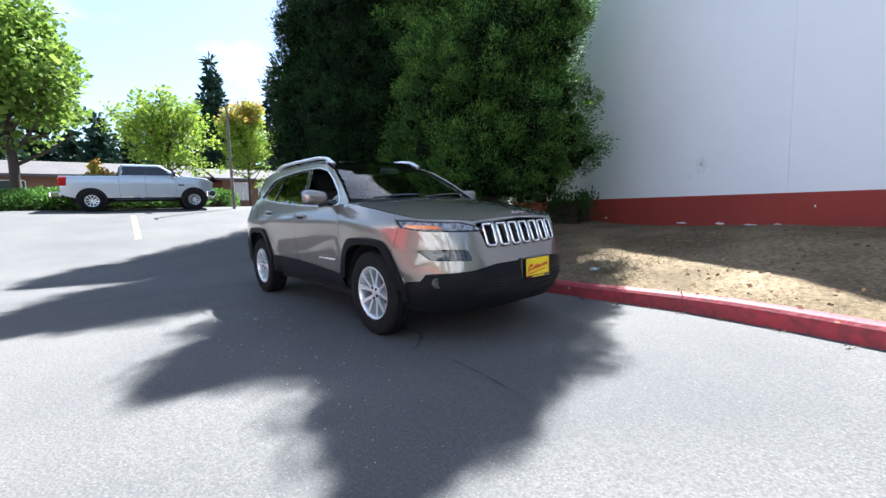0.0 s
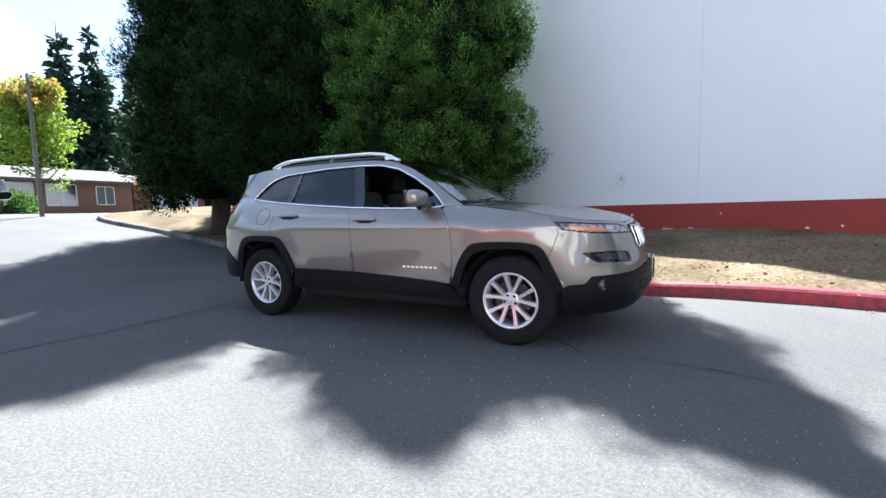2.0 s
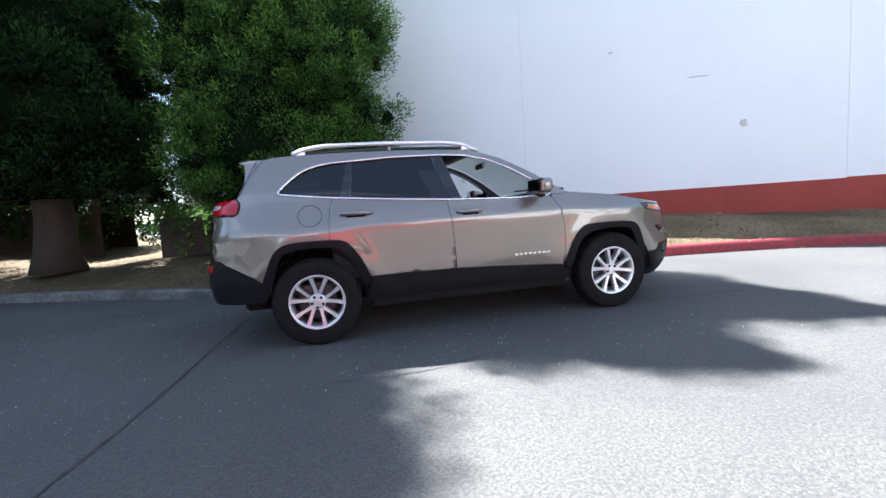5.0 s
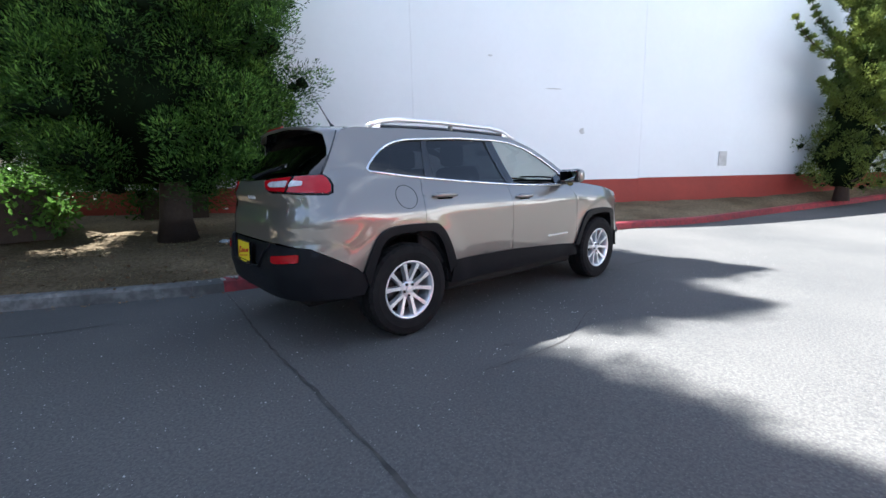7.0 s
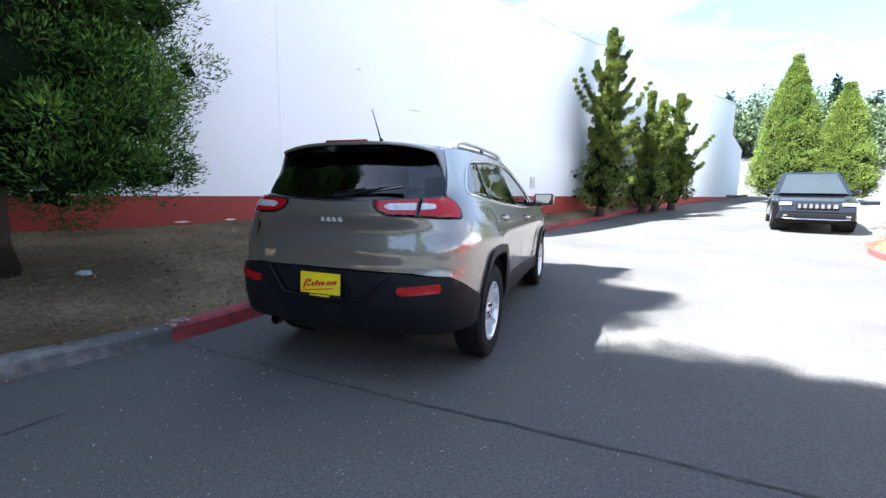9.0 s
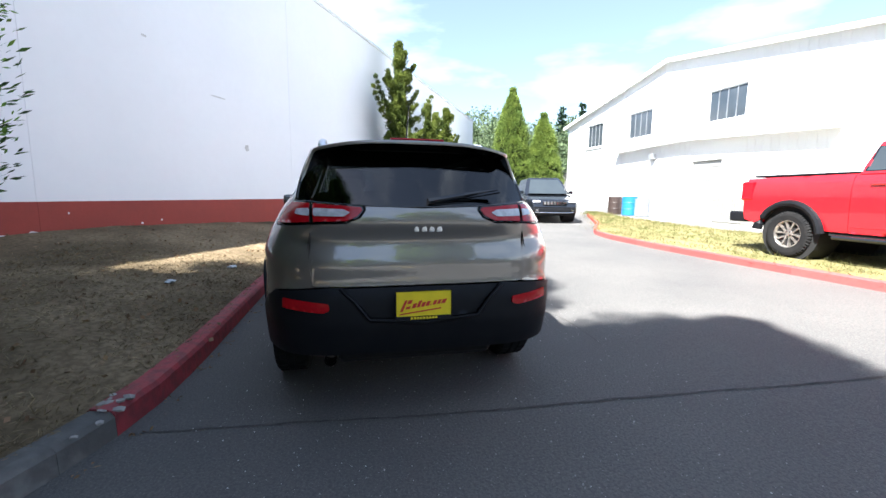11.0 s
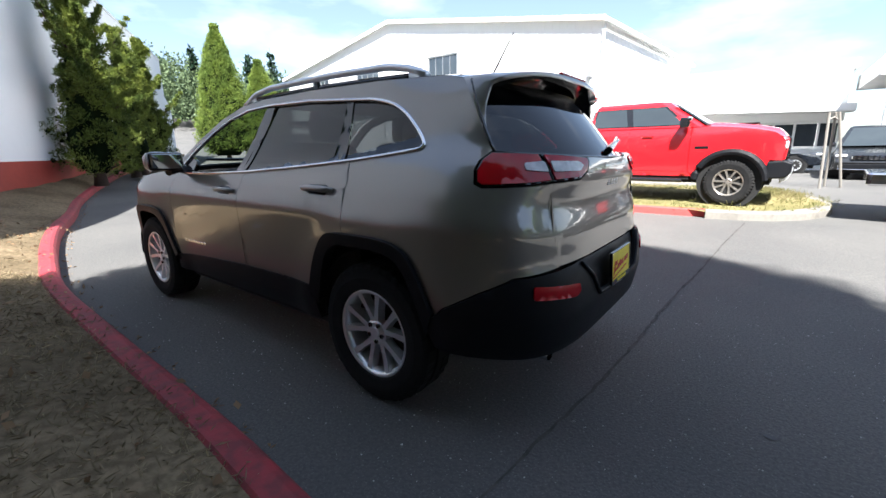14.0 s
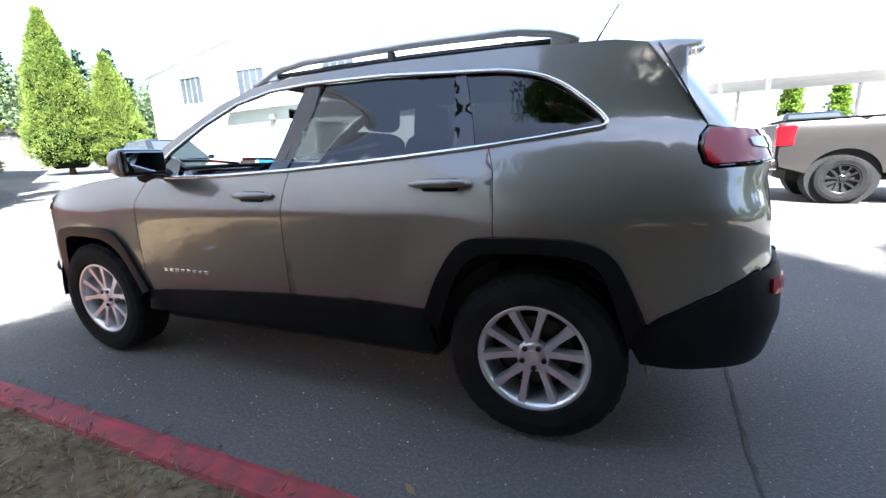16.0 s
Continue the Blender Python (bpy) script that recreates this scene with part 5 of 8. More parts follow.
def skin(name, fn, poly, material, parent, label="", holes=(), h=0.035, gap=0.0022, off=0.0, flange=0.018, mirror=False, smooth=True):
    """A panel cut from a skin fn(u, v): the outline poly less its holes, lifted by off, with an edge folded inwards."""
    outer = dense(shrink(poly, gap) if gap else list(poly), h)
    rings = [outer] + [dense(q, h) for q in holes]
    pts, edges = [], []
    for r in rings:
        b = len(pts)
        pts += r
        edges += [(b + i, b + (i + 1) % len(r)) for i in range(len(r))]
    nb = len(pts)
    us, vs = [p[0] for p in outer], [p[1] for p in outer]
    u = min(us) + h / 2
    row = 0
    seg = np.array([(pts[a], pts[b]) for a, b in edges])
    while u < max(us):
        v = min(vs) + (h / 2 if row % 2 else 0)
        while v < max(vs):
            q = (u, v)
            if inside(q, outer) and not any(inside(q, r) for r in rings[1:]):
                if ((np.array(q) - seg[:, 0]) ** 2).sum(1).min() > (0.45 * h) ** 2:
                    pts.append(q)
            v += h
        u += h * 0.9
        row += 1
    co, _, tris, *_ = geometry.delaunay_2d_cdt([Vector(p) for p in pts], edges, [], 0, 1e-6)
    e = 1e-3
    V, N = [], []
    for p in co:
        a = fn(p.x, p.y)
        n_ = (fn(p.x + e, p.y) - a).cross(fn(p.x, p.y + e) - a)
        n_ = n_.normalized() if n_.length > 1e-12 else Vector((0, -1, 0))
        V.append(a + n_ * off)
        N.append(n_)
    F = []
    for t in tris:
        c = sum((co[i] for i in t), Vector((0, 0))) / 3
        if inside(c, outer) and not any(inside(c, r) for r in rings[1:]):
            F.append(tuple(t))
    # keep the faces turned outwards, then fold the border in
    if F:
        i, j, k = F[0]
        F = [f if (V[f[1]] - V[f[0]]).cross(V[f[2]] - V[f[0]]).dot(N[f[0]]) > 0 else f[::-1] for f in F]
    cnt = {}
    for f in F:
        for a, b in zip(f, f[1:] + f[:1]):
            cnt[(a, b)] = cnt.get((a, b), 0) + 1
    n0 = len(V)
    idx = {}
    if flange:
        for (a, b) in [q for q in cnt if (q[1], q[0]) not in cnt]:
            for q in (a, b):
                if q not in idx:
                    idx[q] = len(V)
                    V += [V[q].copy(), V[q] - N[q] * flange]
            F.append((idx[b], idx[a], idx[a] + 1, idx[b] + 1))
    made = []
    for sg in ((1, -1) if mirror else (1,)):
        W = [(v.x, v.y * sg, v.z) for v in V]
        G = F if sg > 0 else [f[::-1] for f in F]
        made.append(solid(name, W, G, material, parent, label, smooth=smooth))
    return made


def cross_patch(name, edge_pts, mid_pts, material, parent, label="", n=18, inset=0.0, flange=0.0):
    """A skin between an edge on the right, its mirror image, and a middle line, one row for each pair of points."""
    V, F = [], []
    rows = len(edge_pts)
    for e_, m_ in zip(edge_pts, mid_pts):
        e_, m_ = Vector(e_), Vector(m_)
        for j in range(n + 1):
            t = 2 * j / n - 1
            t2 = abs(t) ** 2.2
            V.append((m_.x + (e_.x - m_.x) * t2, (abs(e_.y) - inset) * t, m_.z + (e_.z - m_.z) * t2))
    for i in range(rows - 1):
        for j in range(n):
            F.append((i * (n + 1) + j, i * (n + 1) + j + 1, (i + 1) * (n + 1) + j + 1, (i + 1) * (n + 1) + j))
    a, b, c = (Vector(V[i]) for i in F[len(F) // 2][:3])
    if (b - a).cross(c - a).z < 0:
        F = [f[::-1] for f in F]
    return solid(name, V, F, material, parent, label, smooth=True)


def resample(pts, k):
    P = [Vector(p) for p in pts]
    L = [0.0]
    for a, b in zip(P, P[1:]):
        L.append(L[-1] + (b - a).length)
    return [Vector([float(np.interp(L[-1] * i / (k - 1), L, [p[c] for p in P])) for c in range(len(P[0]))]) for i in range(k)]


def wheel(name, parent, x, y, r=0.36, rim=0.222, width=0.225, sg=-1, spokes=5, rim_m=None, pair=0.21, tread=36, hub_dark=False, label=""):
    """A road wheel: tyre with tread blocks, and a rim with paired spokes. sg: the side that its face looks to."""
    w = new(name)
    w.parent = parent
    w.matrix_basis = pose(x, y, r, 0, 0, 0)
    h = width / 2
    prof = [(rim * 0.97, -h * 0.80), (rim * 1.06, -h * 0.93), (r * 0.80, -h * 1.0), (r * 0.93, -h * 0.93), (r * 0.985, -h * 0.74), (r * 0.99, -h * 0.3), (r * 0.975, -h * 0.28), (r * 0.975, -h * 0.2), (r * 0.992, -h * 0.18), (r * 0.992, h * 0.18), (r * 0.975, h * 0.2), (r * 0.975, h * 0.28), (r * 0.99, h * 0.3), (r * 0.985, h * 0.74), (r * 0.93, h * 0.93), (r * 0.80, h), (rim * 1.06, h * 0.93), (rim * 0.97, h * 0.80)]
    tb = lathe_bm(prof, tread * 4, caps=False)
    for v in tb.verts:
        c = v.co
        rr = math.hypot(c.x, c.z)
        if rr > r * 0.92 and abs(c.y) > h * 0.25:
            k = int(math.floor((math.atan2(c.z, c.x) / (2 * math.pi)) * tread * 2 + (0.5 if c.y > 0 else 0))) % 2
            if k:
                f_ = (rr - 0.022 * r / 0.36 * (0.7 if r > 0.4 else 0.18)) / rr
                c.x, c.z = c.x * f_, c.z * f_
    part("tyre", tb, M_RUB, w, "black all-season tyre", smooth=False)
    f = sg * h
    rm = rim_m or M_SATIN
    bar = lathe_bm([(rim * 0.98, -f * 0.78), (rim * 0.90, -f * 0.7), (rim * 0.88, 0.0), (rim * 0.90, f * 0.55), (rim * 0.93, f * 0.80), (rim * 1.0, f * 0.88), (rim * 1.03, f * 0.84), (rim * 0.98, f * 0.70)], 56, caps=False)
    rimo = part("rim", bar, rm, w, "bright alloy rim", smooth=True)
    for i in range(spokes):
        q0 = 2 * math.pi * i / spokes + 0.2
        for s2 in (-1, 1):
            q1 = q0 + s2 * pair * 1.45
            qa = q0 + s2 * pair * 0.55
            A = Vector((math.cos(qa) * rim * 0.24, 0, math.sin(qa) * rim * 0.24))
            B = Vector((math.cos(q1) * rim * 0.93, 0, math.sin(q1) * rim * 0.93))
            t = (B - A).normalized()
            n_ = t.cross(Vector((0, 1, 0)))
            bm = bmesh.new()
            rr = []
            for k, (p, hw, d0, d1) in enumerate(((A, rim * 0.078, 0.62, 0.20), (A.lerp(B, 0.5), rim * 0.062, 0.70, 0.30), (B, rim * 0.086, 0.80, 0.40))):
                rr.append([bm.verts.new(p + n_ * hw + Vector((0, f * d1, 0))), bm.verts.new(p + n_ * hw * 0.85 + Vector((0, f * d0, 0))), bm.verts.new(p - n_ * hw * 0.85 + Vector((0, f * d0, 0))), bm.verts.new(p - n_ * hw + Vector((0, f * d1, 0)))])
            for a_, b_ in zip(rr, rr[1:]):
                for k in range(4):
                    bm.faces.new((a_[k], a_[(k + 1) % 4], b_[(k + 1) % 4], b_[k]))
            bm.faces.new(rr[0])
            bm.faces.new(rr[-1][::-1])
            bmesh.ops.recalc_face_normals(bm, faces=bm.faces[:])
            part("spoke", bm, rm, rimo)
    part("hub", lathe_bm([(0.0, f * 0.30), (rim * 0.30, f * 0.30), (rim * 0.30, f * 0.60), (rim * 0.24, f * 0.66), (rim * 0.13, f * 0.66), (rim * 0.12, f * 0.74), (0.0, f * 0.75)], 24), rm, rimo, smooth=False)
    for i in range(5):
        q = 2 * math.pi * (i + 0.5) / 5 + 0.2
        part("wheel_nut", _nut(q, rim, f), M_GBLK, rimo)
    part("brake_disc", lathe_bm([(0.04, f * 0.05), (rim * 0.68, f * 0.05), (rim * 0.68, f * -0.05), (0.04, f * -0.05)], 32), M_DISC, w)
    part("wheel_back", lathe_bm([(0.0, -f * 0.5), (rim * 0.9, -f * 0.5), (rim * 0.9, -f * 0.55), (0.0, -f * 0.55)], 24), M_UNDER, w)
    return w


def _nut(q, rim, f):
    bm = lathe_bm([(0.0, f * 0.58), (0.012, f * 0.58), (0.012, f * 0.74), (0.0, f * 0.75)], 6)
    bm.transform(Matrix.Translation((math.cos(q) * rim * 0.21, 0, math.sin(q) * rim * 0.21)))
    return bm


def words(text, size, material, parent, m, name="lettering", depth=0.003):
    cu = bpy.data.curves.new("tmp", "FONT")
    cu.body, cu.size, cu.extrude, cu.align_x, cu.align_y = text, size, depth, "CENTER", "CENTER"
    ob = bpy.data.objects.new("tmp", cu)
    me = bpy.data.meshes.new_from_object(ob)
    bpy.data.objects.remove(ob)
    me.transform(m)
    me.materials.clear()
    me.materials.append(material)
    o = new(name, me)
    o.parent = parent
    return o


suv = thing("parked_suv", "beige-grey metallic compact SUV with black cladding and lowered front windows", "car", at=pose(0, 0, 0))
ARCH_R = [(-1.745, 0.56), (-1.685, 0.71), (-1.62, 0.81), (-1.50, 0.858), (-1.22, 0.860), (-1.08, 0.835), (-0.975, 0.70), (-0.895, 0.52)]
ARCH_RI = [(-1.70, 0.45), (-1.655, 0.60), (-1.59, 0.755), (-1.47, 0.805), (-1.24, 0.806), (-1.13, 0.785), (-1.04, 0.68), (-0.945, 0.44)]
ARCH_F = [(0.85, 0.47), (0.935, 0.67), (1.01, 0.775), (1.11, 0.820), (1.46, 0.822), (1.60, 0.780), (1.685, 0.62), (1.745, 0.47)]
ARCH_FI = [(0.915, 0.44), (0.99, 0.645), (1.075, 0.735), (1.20, 0.770), (1.48, 0.770), (1.565, 0.70), (1.63, 0.56), (1.675, 0.42)]
side = lambda pts: [(s_x(x, z), z) for x, z in pts]
zb_ = lambda a, b, n=12: [(a + (b - a) * i / n, belt(a + (b - a) * i / n)) for i in range(n + 1)]

rear_door = [(-1.19, 1.1), (-1.205, 0.95), (-1.205, 0.862), (-1.08, 0.835), (-0.975, 0.70), (-0.895, 0.52), (-0.16, 0.515), (-0.175, 0.8), (-0.20, 1.06)] + zb_(-0.205, -1.16)
front_door = [(-0.20, 1.06), (-0.175, 0.8), (-0.16, 0.515), (0.3, 0.492), (0.835, 0.455), (0.858, 0.58), (0.862, 0.79), (0.835, 0.98), (0.765, 1.09)] + zb_(0.74, -0.205)
fender = [(0.765, 1.09), (0.835, 0.98), (0.862, 0.79), (0.858, 0.58), (0.85, 0.47)] + ARCH_F[1:6] + [(1.645, 0.70), (1.72, 0.90), (1.675, 0.985), (1.66, 1.022), (1.45, 1.060), (1.2, 1.092), (0.95, 1.12), (0.78, 1.112)]
doors = []
for nm, pl in (("rear_door", rear_door), ("front_door", front_door)):
    doors.append(skin(nm, low, side(pl), M_CAR, suv, mirror=True))
skin("front_fender", low, side(fender), M_CAR, suv, mirror=True)
yt = 0.60
s_b = lambda x: s_x(x, belt(x))
dlo = zb_(-1.56, 0.74) + [(0.765, 1.125), (0.64, 1.245), (0.44, 1.372), (0.24, 1.468), (0.03, 1.518), (-0.22, 1.533), (-0.64, 1.530), (-1.08, 1.510), (-1.30, 1.476), (-1.42, 1.422), (-1.51, 1.350), (-1.567, 1.297), (-1.588, 1.268), (-1.580, 1.250)]
for _ in range(2):
    # the line round the windows bends softly at its rear upper end
    soft_ = []
    for i, p in enumerate(dlo):
        q = dlo[(i + 1) % len(dlo)]
        if p[0] < -0.9 and q[0] < -0.9 and p[1] > 1.25 and q[1] > 1.25:
            soft_ += [(p[0] * 0.75 + q[0] * 0.25, p[1] * 0.75 + q[1] * 0.25), (p[0] * 0.25 + q[0] * 0.75, p[1] * 0.25 + q[1] * 0.75)]
        else:
            soft_ += [p]
    dlo = soft_
# one large pressing: the quarter, the rear pillar and the frame round the side windows
quarter = side([(-1.16, belt(-1.16)), (-1.19, 1.1), (-1.205, 0.95), (-1.205, 0.862)] + ARCH_R[4:0:-1] + [(-1.75, 0.555), (-1.80, 0.60), (-1.95, 0.685)]) + [(s_r(-0.80, 0.75), 0.75), (s_r(-yt, 0.77), 0.77), (s_r(-yt, 0.95), 0.95), (s_r(-yt, 1.108), 1.108), (s_r(-0.70, 1.099), 1.099)] + side([(-1.925, 1.094), (-1.890, 1.110), (-1.874, 1.16), (-1.880, 1.20)]) + [(s_b(x), edge(x)) for x in np.linspace(-1.905, 0.945, 66)] + [(s_b(x), belt(x) + 0.0005) for x in np.linspace(0.945, -1.12, 30)]
skin("quarter_panel", flank_skin, quarter, M_CAR, suv, holes=[[(s_b(x), z) for x, z in shrink(dlo, -0.004)]], mirror=True, gap=0.0012)
tl = [(s_r(-y, z), z) for y, z in ((yt, 0.772), (0.0, 0.772))] + [(s_r(y, z), z) for y, z in ((yt, 0.772), (yt, 1.108), (0.42, 1.114), (0.345, 1.144), (0.315, 1.185), (0.32, 1.207), (0.0, 1.197))] + [(s_r(-y, z), z) for y, z in ((0.32, 1.207), (0.315, 1.185), (0.345, 1.144), (0.42, 1.114), (yt, 1.108))]
tailgate = skin("tailgate", low, tl, M_CAR, suv)[0]
lamp = [(s_r(-yt - 0.003, 1.114), 1.114), (s_r(-0.70, 1.106), 1.106)] + side([(-1.922, 1.100), (-1.897, 1.114), (-1.882, 1.16), (-1.890, 1.205), (-1.912, 1.232)]) + [(s_r(-0.66, 1.228), 1.228), (s_r(-yt - 0.004, 1.224), 1.224)]
lampi = [(s_r(-yt + 0.003, 1.114), 1.114), (s_r(-0.42, 1.120), 1.120), (s_r(-0.355, 1.148), 1.148), (s_r(-0.325, 1.187), 1.187), (s_r(-0.335, 1.207), 1.207), (s_r(-0.45, 1.215), 1.215), (s_r(-yt + 0.004, 1.224), 1.224)]
for pl in (lamp, lampi):
    bz = skin("tail_lamp", low, pl, M_GBLK, suv, "dark lamp surround", mirror=True, gap=0.001, h=0.02)
    rd = skin("red_lens", low, shrink(pl, 0.005), M_RED, suv, mirror=False, off=0.006, h=0.02, flange=0.008)
    rd[0].parent = bz[0]
    m2 = solid("red_lens", [(v.co.x, -v.co.y, v.co.z) for v in rd[0].data.vertices], [tuple(p.vertices)[::-1] for p in rd[0].data.polygons], M_RED, bz[1], smooth=True)
clear = [(s_r(-0.688, 1.158), 1.158), (s_r(-0.612, 1.150), 1.150), (s_r(-0.612, 1.190), 1.190), (s_r(-0.68, 1.184), 1.184)]
cleari = [(s_r(-0.588, 1.150), 1.150), (s_r(-0.43, 1.150), 1.150), (s_r(-0.395, 1.172), 1.172), (s_r(-0.43, 1.186), 1.186), (s_r(-0.588, 1.190), 1.190)]
for pl in (clear, cleari):
    skin("reversing_lens", low, rounded(pl, 0.01), M_CLEAR, suv, "clear ribbed reversing lens", mirror=True, off=0.0105, h=0.015, flange=0.006, gap=0)
# dark jambs behind the panel joints
for x0, x1, z0, z1 in ((-0.25, -0.11, 0.53, 1.11), (-1.25, -1.14, 0.87, 1.17), (0.79, 0.90, 0.50, 1.10)):
    skin("door_jamb", low, [(x0, z0), (x1, z0), (x1, z1), (x0, z1)], M_UNDER, suv, off=-0.022, gap=0, flange=0, mirror=True, h=0.06)
skin("tail_panel", low, [(s_r(-0.74, 0.78), 0.78), (s_r(0.74, 0.78), 0.78), (s_r(0.74, 1.22), 1.22), (s_r(-0.74, 1.22), 1.22)], M_UNDER, suv, off=-0.024, gap=0, flange=0, h=0.08)
# bumpers and cladding
rb_top = side([(-1.75, 0.552), (-1.80, 0.597), (-1.95, 0.681)])
rb = side([(-1.74, 0.40), (-1.70, 0.47), (-1.735, 0.545)]) + rb_top + [(s_r(-0.80, 0.746), 0.746), (s_r(-0.45, 0.768), 0.768), (s_r(-0.38, 0.70), 0.70), (s_r(-0.30, 0.60), 0.60), (s_r(0.0, 0.578), 0.578)]
mir = lambda pl, S: [(2 * S - s, z) for s, z in pl[::-1]]
rbl = rb + mir(rb, SR)[1:]
rear_bumper = skin("rear_bumper", low, rbl, M_CLAD, suv, "black textured lower bumper", off=0.012, gap=0.001)[0]
pl_ = [(s_r(-0.445, 0.767), 0.767), (s_r(-0.375, 0.70), 0.70), (s_r(-0.295, 0.604), 0.604), (s_r(0.0, 0.582), 0.582), (s_r(0.295, 0.604), 0.604), (s_r(0.375, 0.70), 0.70), (s_r(0.445, 0.767), 0.767)]
skin("plate_recess", low, pl_, M_CLAD, suv, off=-0.012, gap=0, flange=0)
bead = [low(s, z) + Vector((-0.018, 0, 0)) for s, z in ((s_r(-0.46, 0.765), 0.765), (s_r(-0.385, 0.70), 0.70), (s_r(-0.305, 0.598), 0.598), (s_r(0, 0.574), 0.574), (s_r(0.305, 0.598), 0.598), (s_r(0.385, 0.70), 0.70), (s_r(0.46, 0.765), 0.765))]
part("bumper_bead", tube_bm(bead, 0.010, 6), M_CLAD, suv, smooth=True)
rf = rounded([(s_r(-0.752, 0.664), 0.664), (s_r(-0.545, 0.640), 0.640), (s_r(-0.51, 0.655), 0.655), (s_r(-0.515, 0.688), 0.688), (s_r(-0.748, 0.716), 0.716)], 0.012)
skin("bumper_reflector", low, rf, M_REFL, suv, "red bumper reflector", mirror=True, off=0.020, h=0.02, gap=0, flange=0.02)
part("rear_skirt", merged(box_bm(-2.10, -1.75, -0.66, 0.66, 0.36, 0.45, 0.04, 2)), M_UNDER, suv)
part("exhaust_tip", tube_bm([(-2.0, 0.52, 0.335), (-2.12, 0.52, 0.335)], 0.034, 16, caps=False), M_CHROME, suv, "oval chrome exhaust tip")

fcl = side([(1.70, 0.27), (1.69, 0.42), (1.745, 0.47), (1.79, 0.497), (1.90, 0.505)]) + [(s_f(-0.78, 0.56), 0.56), (s_f(-0.55, 0.585), 0.585), (s_f(-0.38, 0.625), 0.625), (s_f(0, 0.635), 0.635)]
fcl_low = [(s_f(0, 0.29), 0.29), (s_f(-0.6, 0.27), 0.27)]
front_cladding = skin("front_lower_bumper", low, fcl + mir(fcl, SF)[1:] + [(s_f(0.6, 0.27), 0.27)] + fcl_low, M_CLAD, suv, "black textured lower bumper", off=0.008, gap=0.001)[0]
hood_edge = side([(0.95, 1.12), (1.2, 1.092), (1.45, 1.060), (1.66, 1.022)]) + [(s_x(1.85, 0.985), 0.985), (s_f(-0.62, 0.97), 0.97), (s_f(-0.48, 0.955), 0.955), (s_f(-0.25, 0.972), 0.972), (SF, 0.978)]
fb = side([(1.675, 0.985), (1.72, 0.90), (1.645, 0.70), (1.69, 0.61), (1.748, 0.474), (1.79, 0.50), (1.90, 0.509)]) + [(s_f(-0.78, 0.564), 0.564), (s_f(-0.55, 0.589), 0.589), (s_f(-0.38, 0.629), 0.629), (SF, 0.639)]
fb_top = hood_edge[3:]
fbp = fb + mir(fb, SF)[1:] + mir(fb_top, SF)[:-1][0:0] + [(2 * SF - s, z) for s, z in fb_top] + fb_top[-2::-1]
headl = [(s_x(1.68, 0.978), 0.978), (s_x(1.735, 0.915), 0.915), (s_x(1.92, 0.885), 0.885), (s_f(-0.62, 0.876), 0.876), (s_f(-0.42, 0.872), 0.872), (s_f(-0.43, 0.905), 0.905), (s_f(-0.56, 0.948), 0.948), (s_x(1.93, 0.962), 0.962), (s_x(1.80, 0.975), 0.975)]
grille = rounded([(s_f(-0.47, 0.938), 0.938), (s_f(-0.425, 0.75), 0.75), (s_f(0.425, 0.75), 0.75), (s_f(0.47, 0.938), 0.938), (SF, 0.962)], 0.02, 3)
pod = rounded([(s_f(-0.81, 0.745), 0.745), (s_f(-0.76, 0.668), 0.668), (s_f(-0.54, 0.662), 0.662), (s_f(-0.555, 0.742), 0.742), (s_f(-0.66, 0.752), 0.752)], 0.03, 4)
flip = lambda pl: [(2 * SF - s, z) for s, z in pl]
front_bumper = skin("front_bumper", low, fbp, M_CAR, suv, holes=[headl, flip(headl), grille, pod, flip(pod)], gap=0.001)[0]
for pl in (headl, flip(headl)):
    hl = skin("headlamp", low, pl, M_GBLK, suv, "slim headlamp with amber marker", off=-0.008, h=0.02, gap=0.001, flange=0.03)[0]
    q = [(s, z) for s, z in pl]
    c = np.mean(q, axis=0)
    inner = [((s - c[0]) * 0.90 + c[0], (z - c[1]) * 0.72 + c[1]) for s, z in q]
    ln = skin("lens", low, inner, M_HEAD, hl, "clear ribbed lens", off=-0.002, h=0.02, gap=0, flange=0.006)[0]
    am = [((s - c[0]) * 0.42 + c[0] + (-0.11 if s and pl is headl else 0.11), (z - c[1]) * 0.36 + c[1] - 0.004) for s, z in q]
    skin("marker", low, am, M_AMBER, hl, "amber marker", off=0.002, h=0.02, gap=0, flange=0.004)
for pl in (pod, flip(pod)):
    pd = skin("lamp_pod", low, pl, M_GBLK, suv, "gloss black lower lamp pod", off=-0.014, h=0.025, gap=0, flange=0.03)[0]
    c = np.mean(pl, axis=0)
    skin("lens", low, [((s - c[0]) * 0.55 + c[0], (z - c[1]) * 0.5 + c[1]) for s, z in pl], M_SMOKE, pd, off=-0.010, h=0.02, gap=0, flange=0.004)
gb = skin("grille_back", low, grille, M_UNDER, suv, "black grille backing", off=-0.055, gap=0, flange=0)[0]
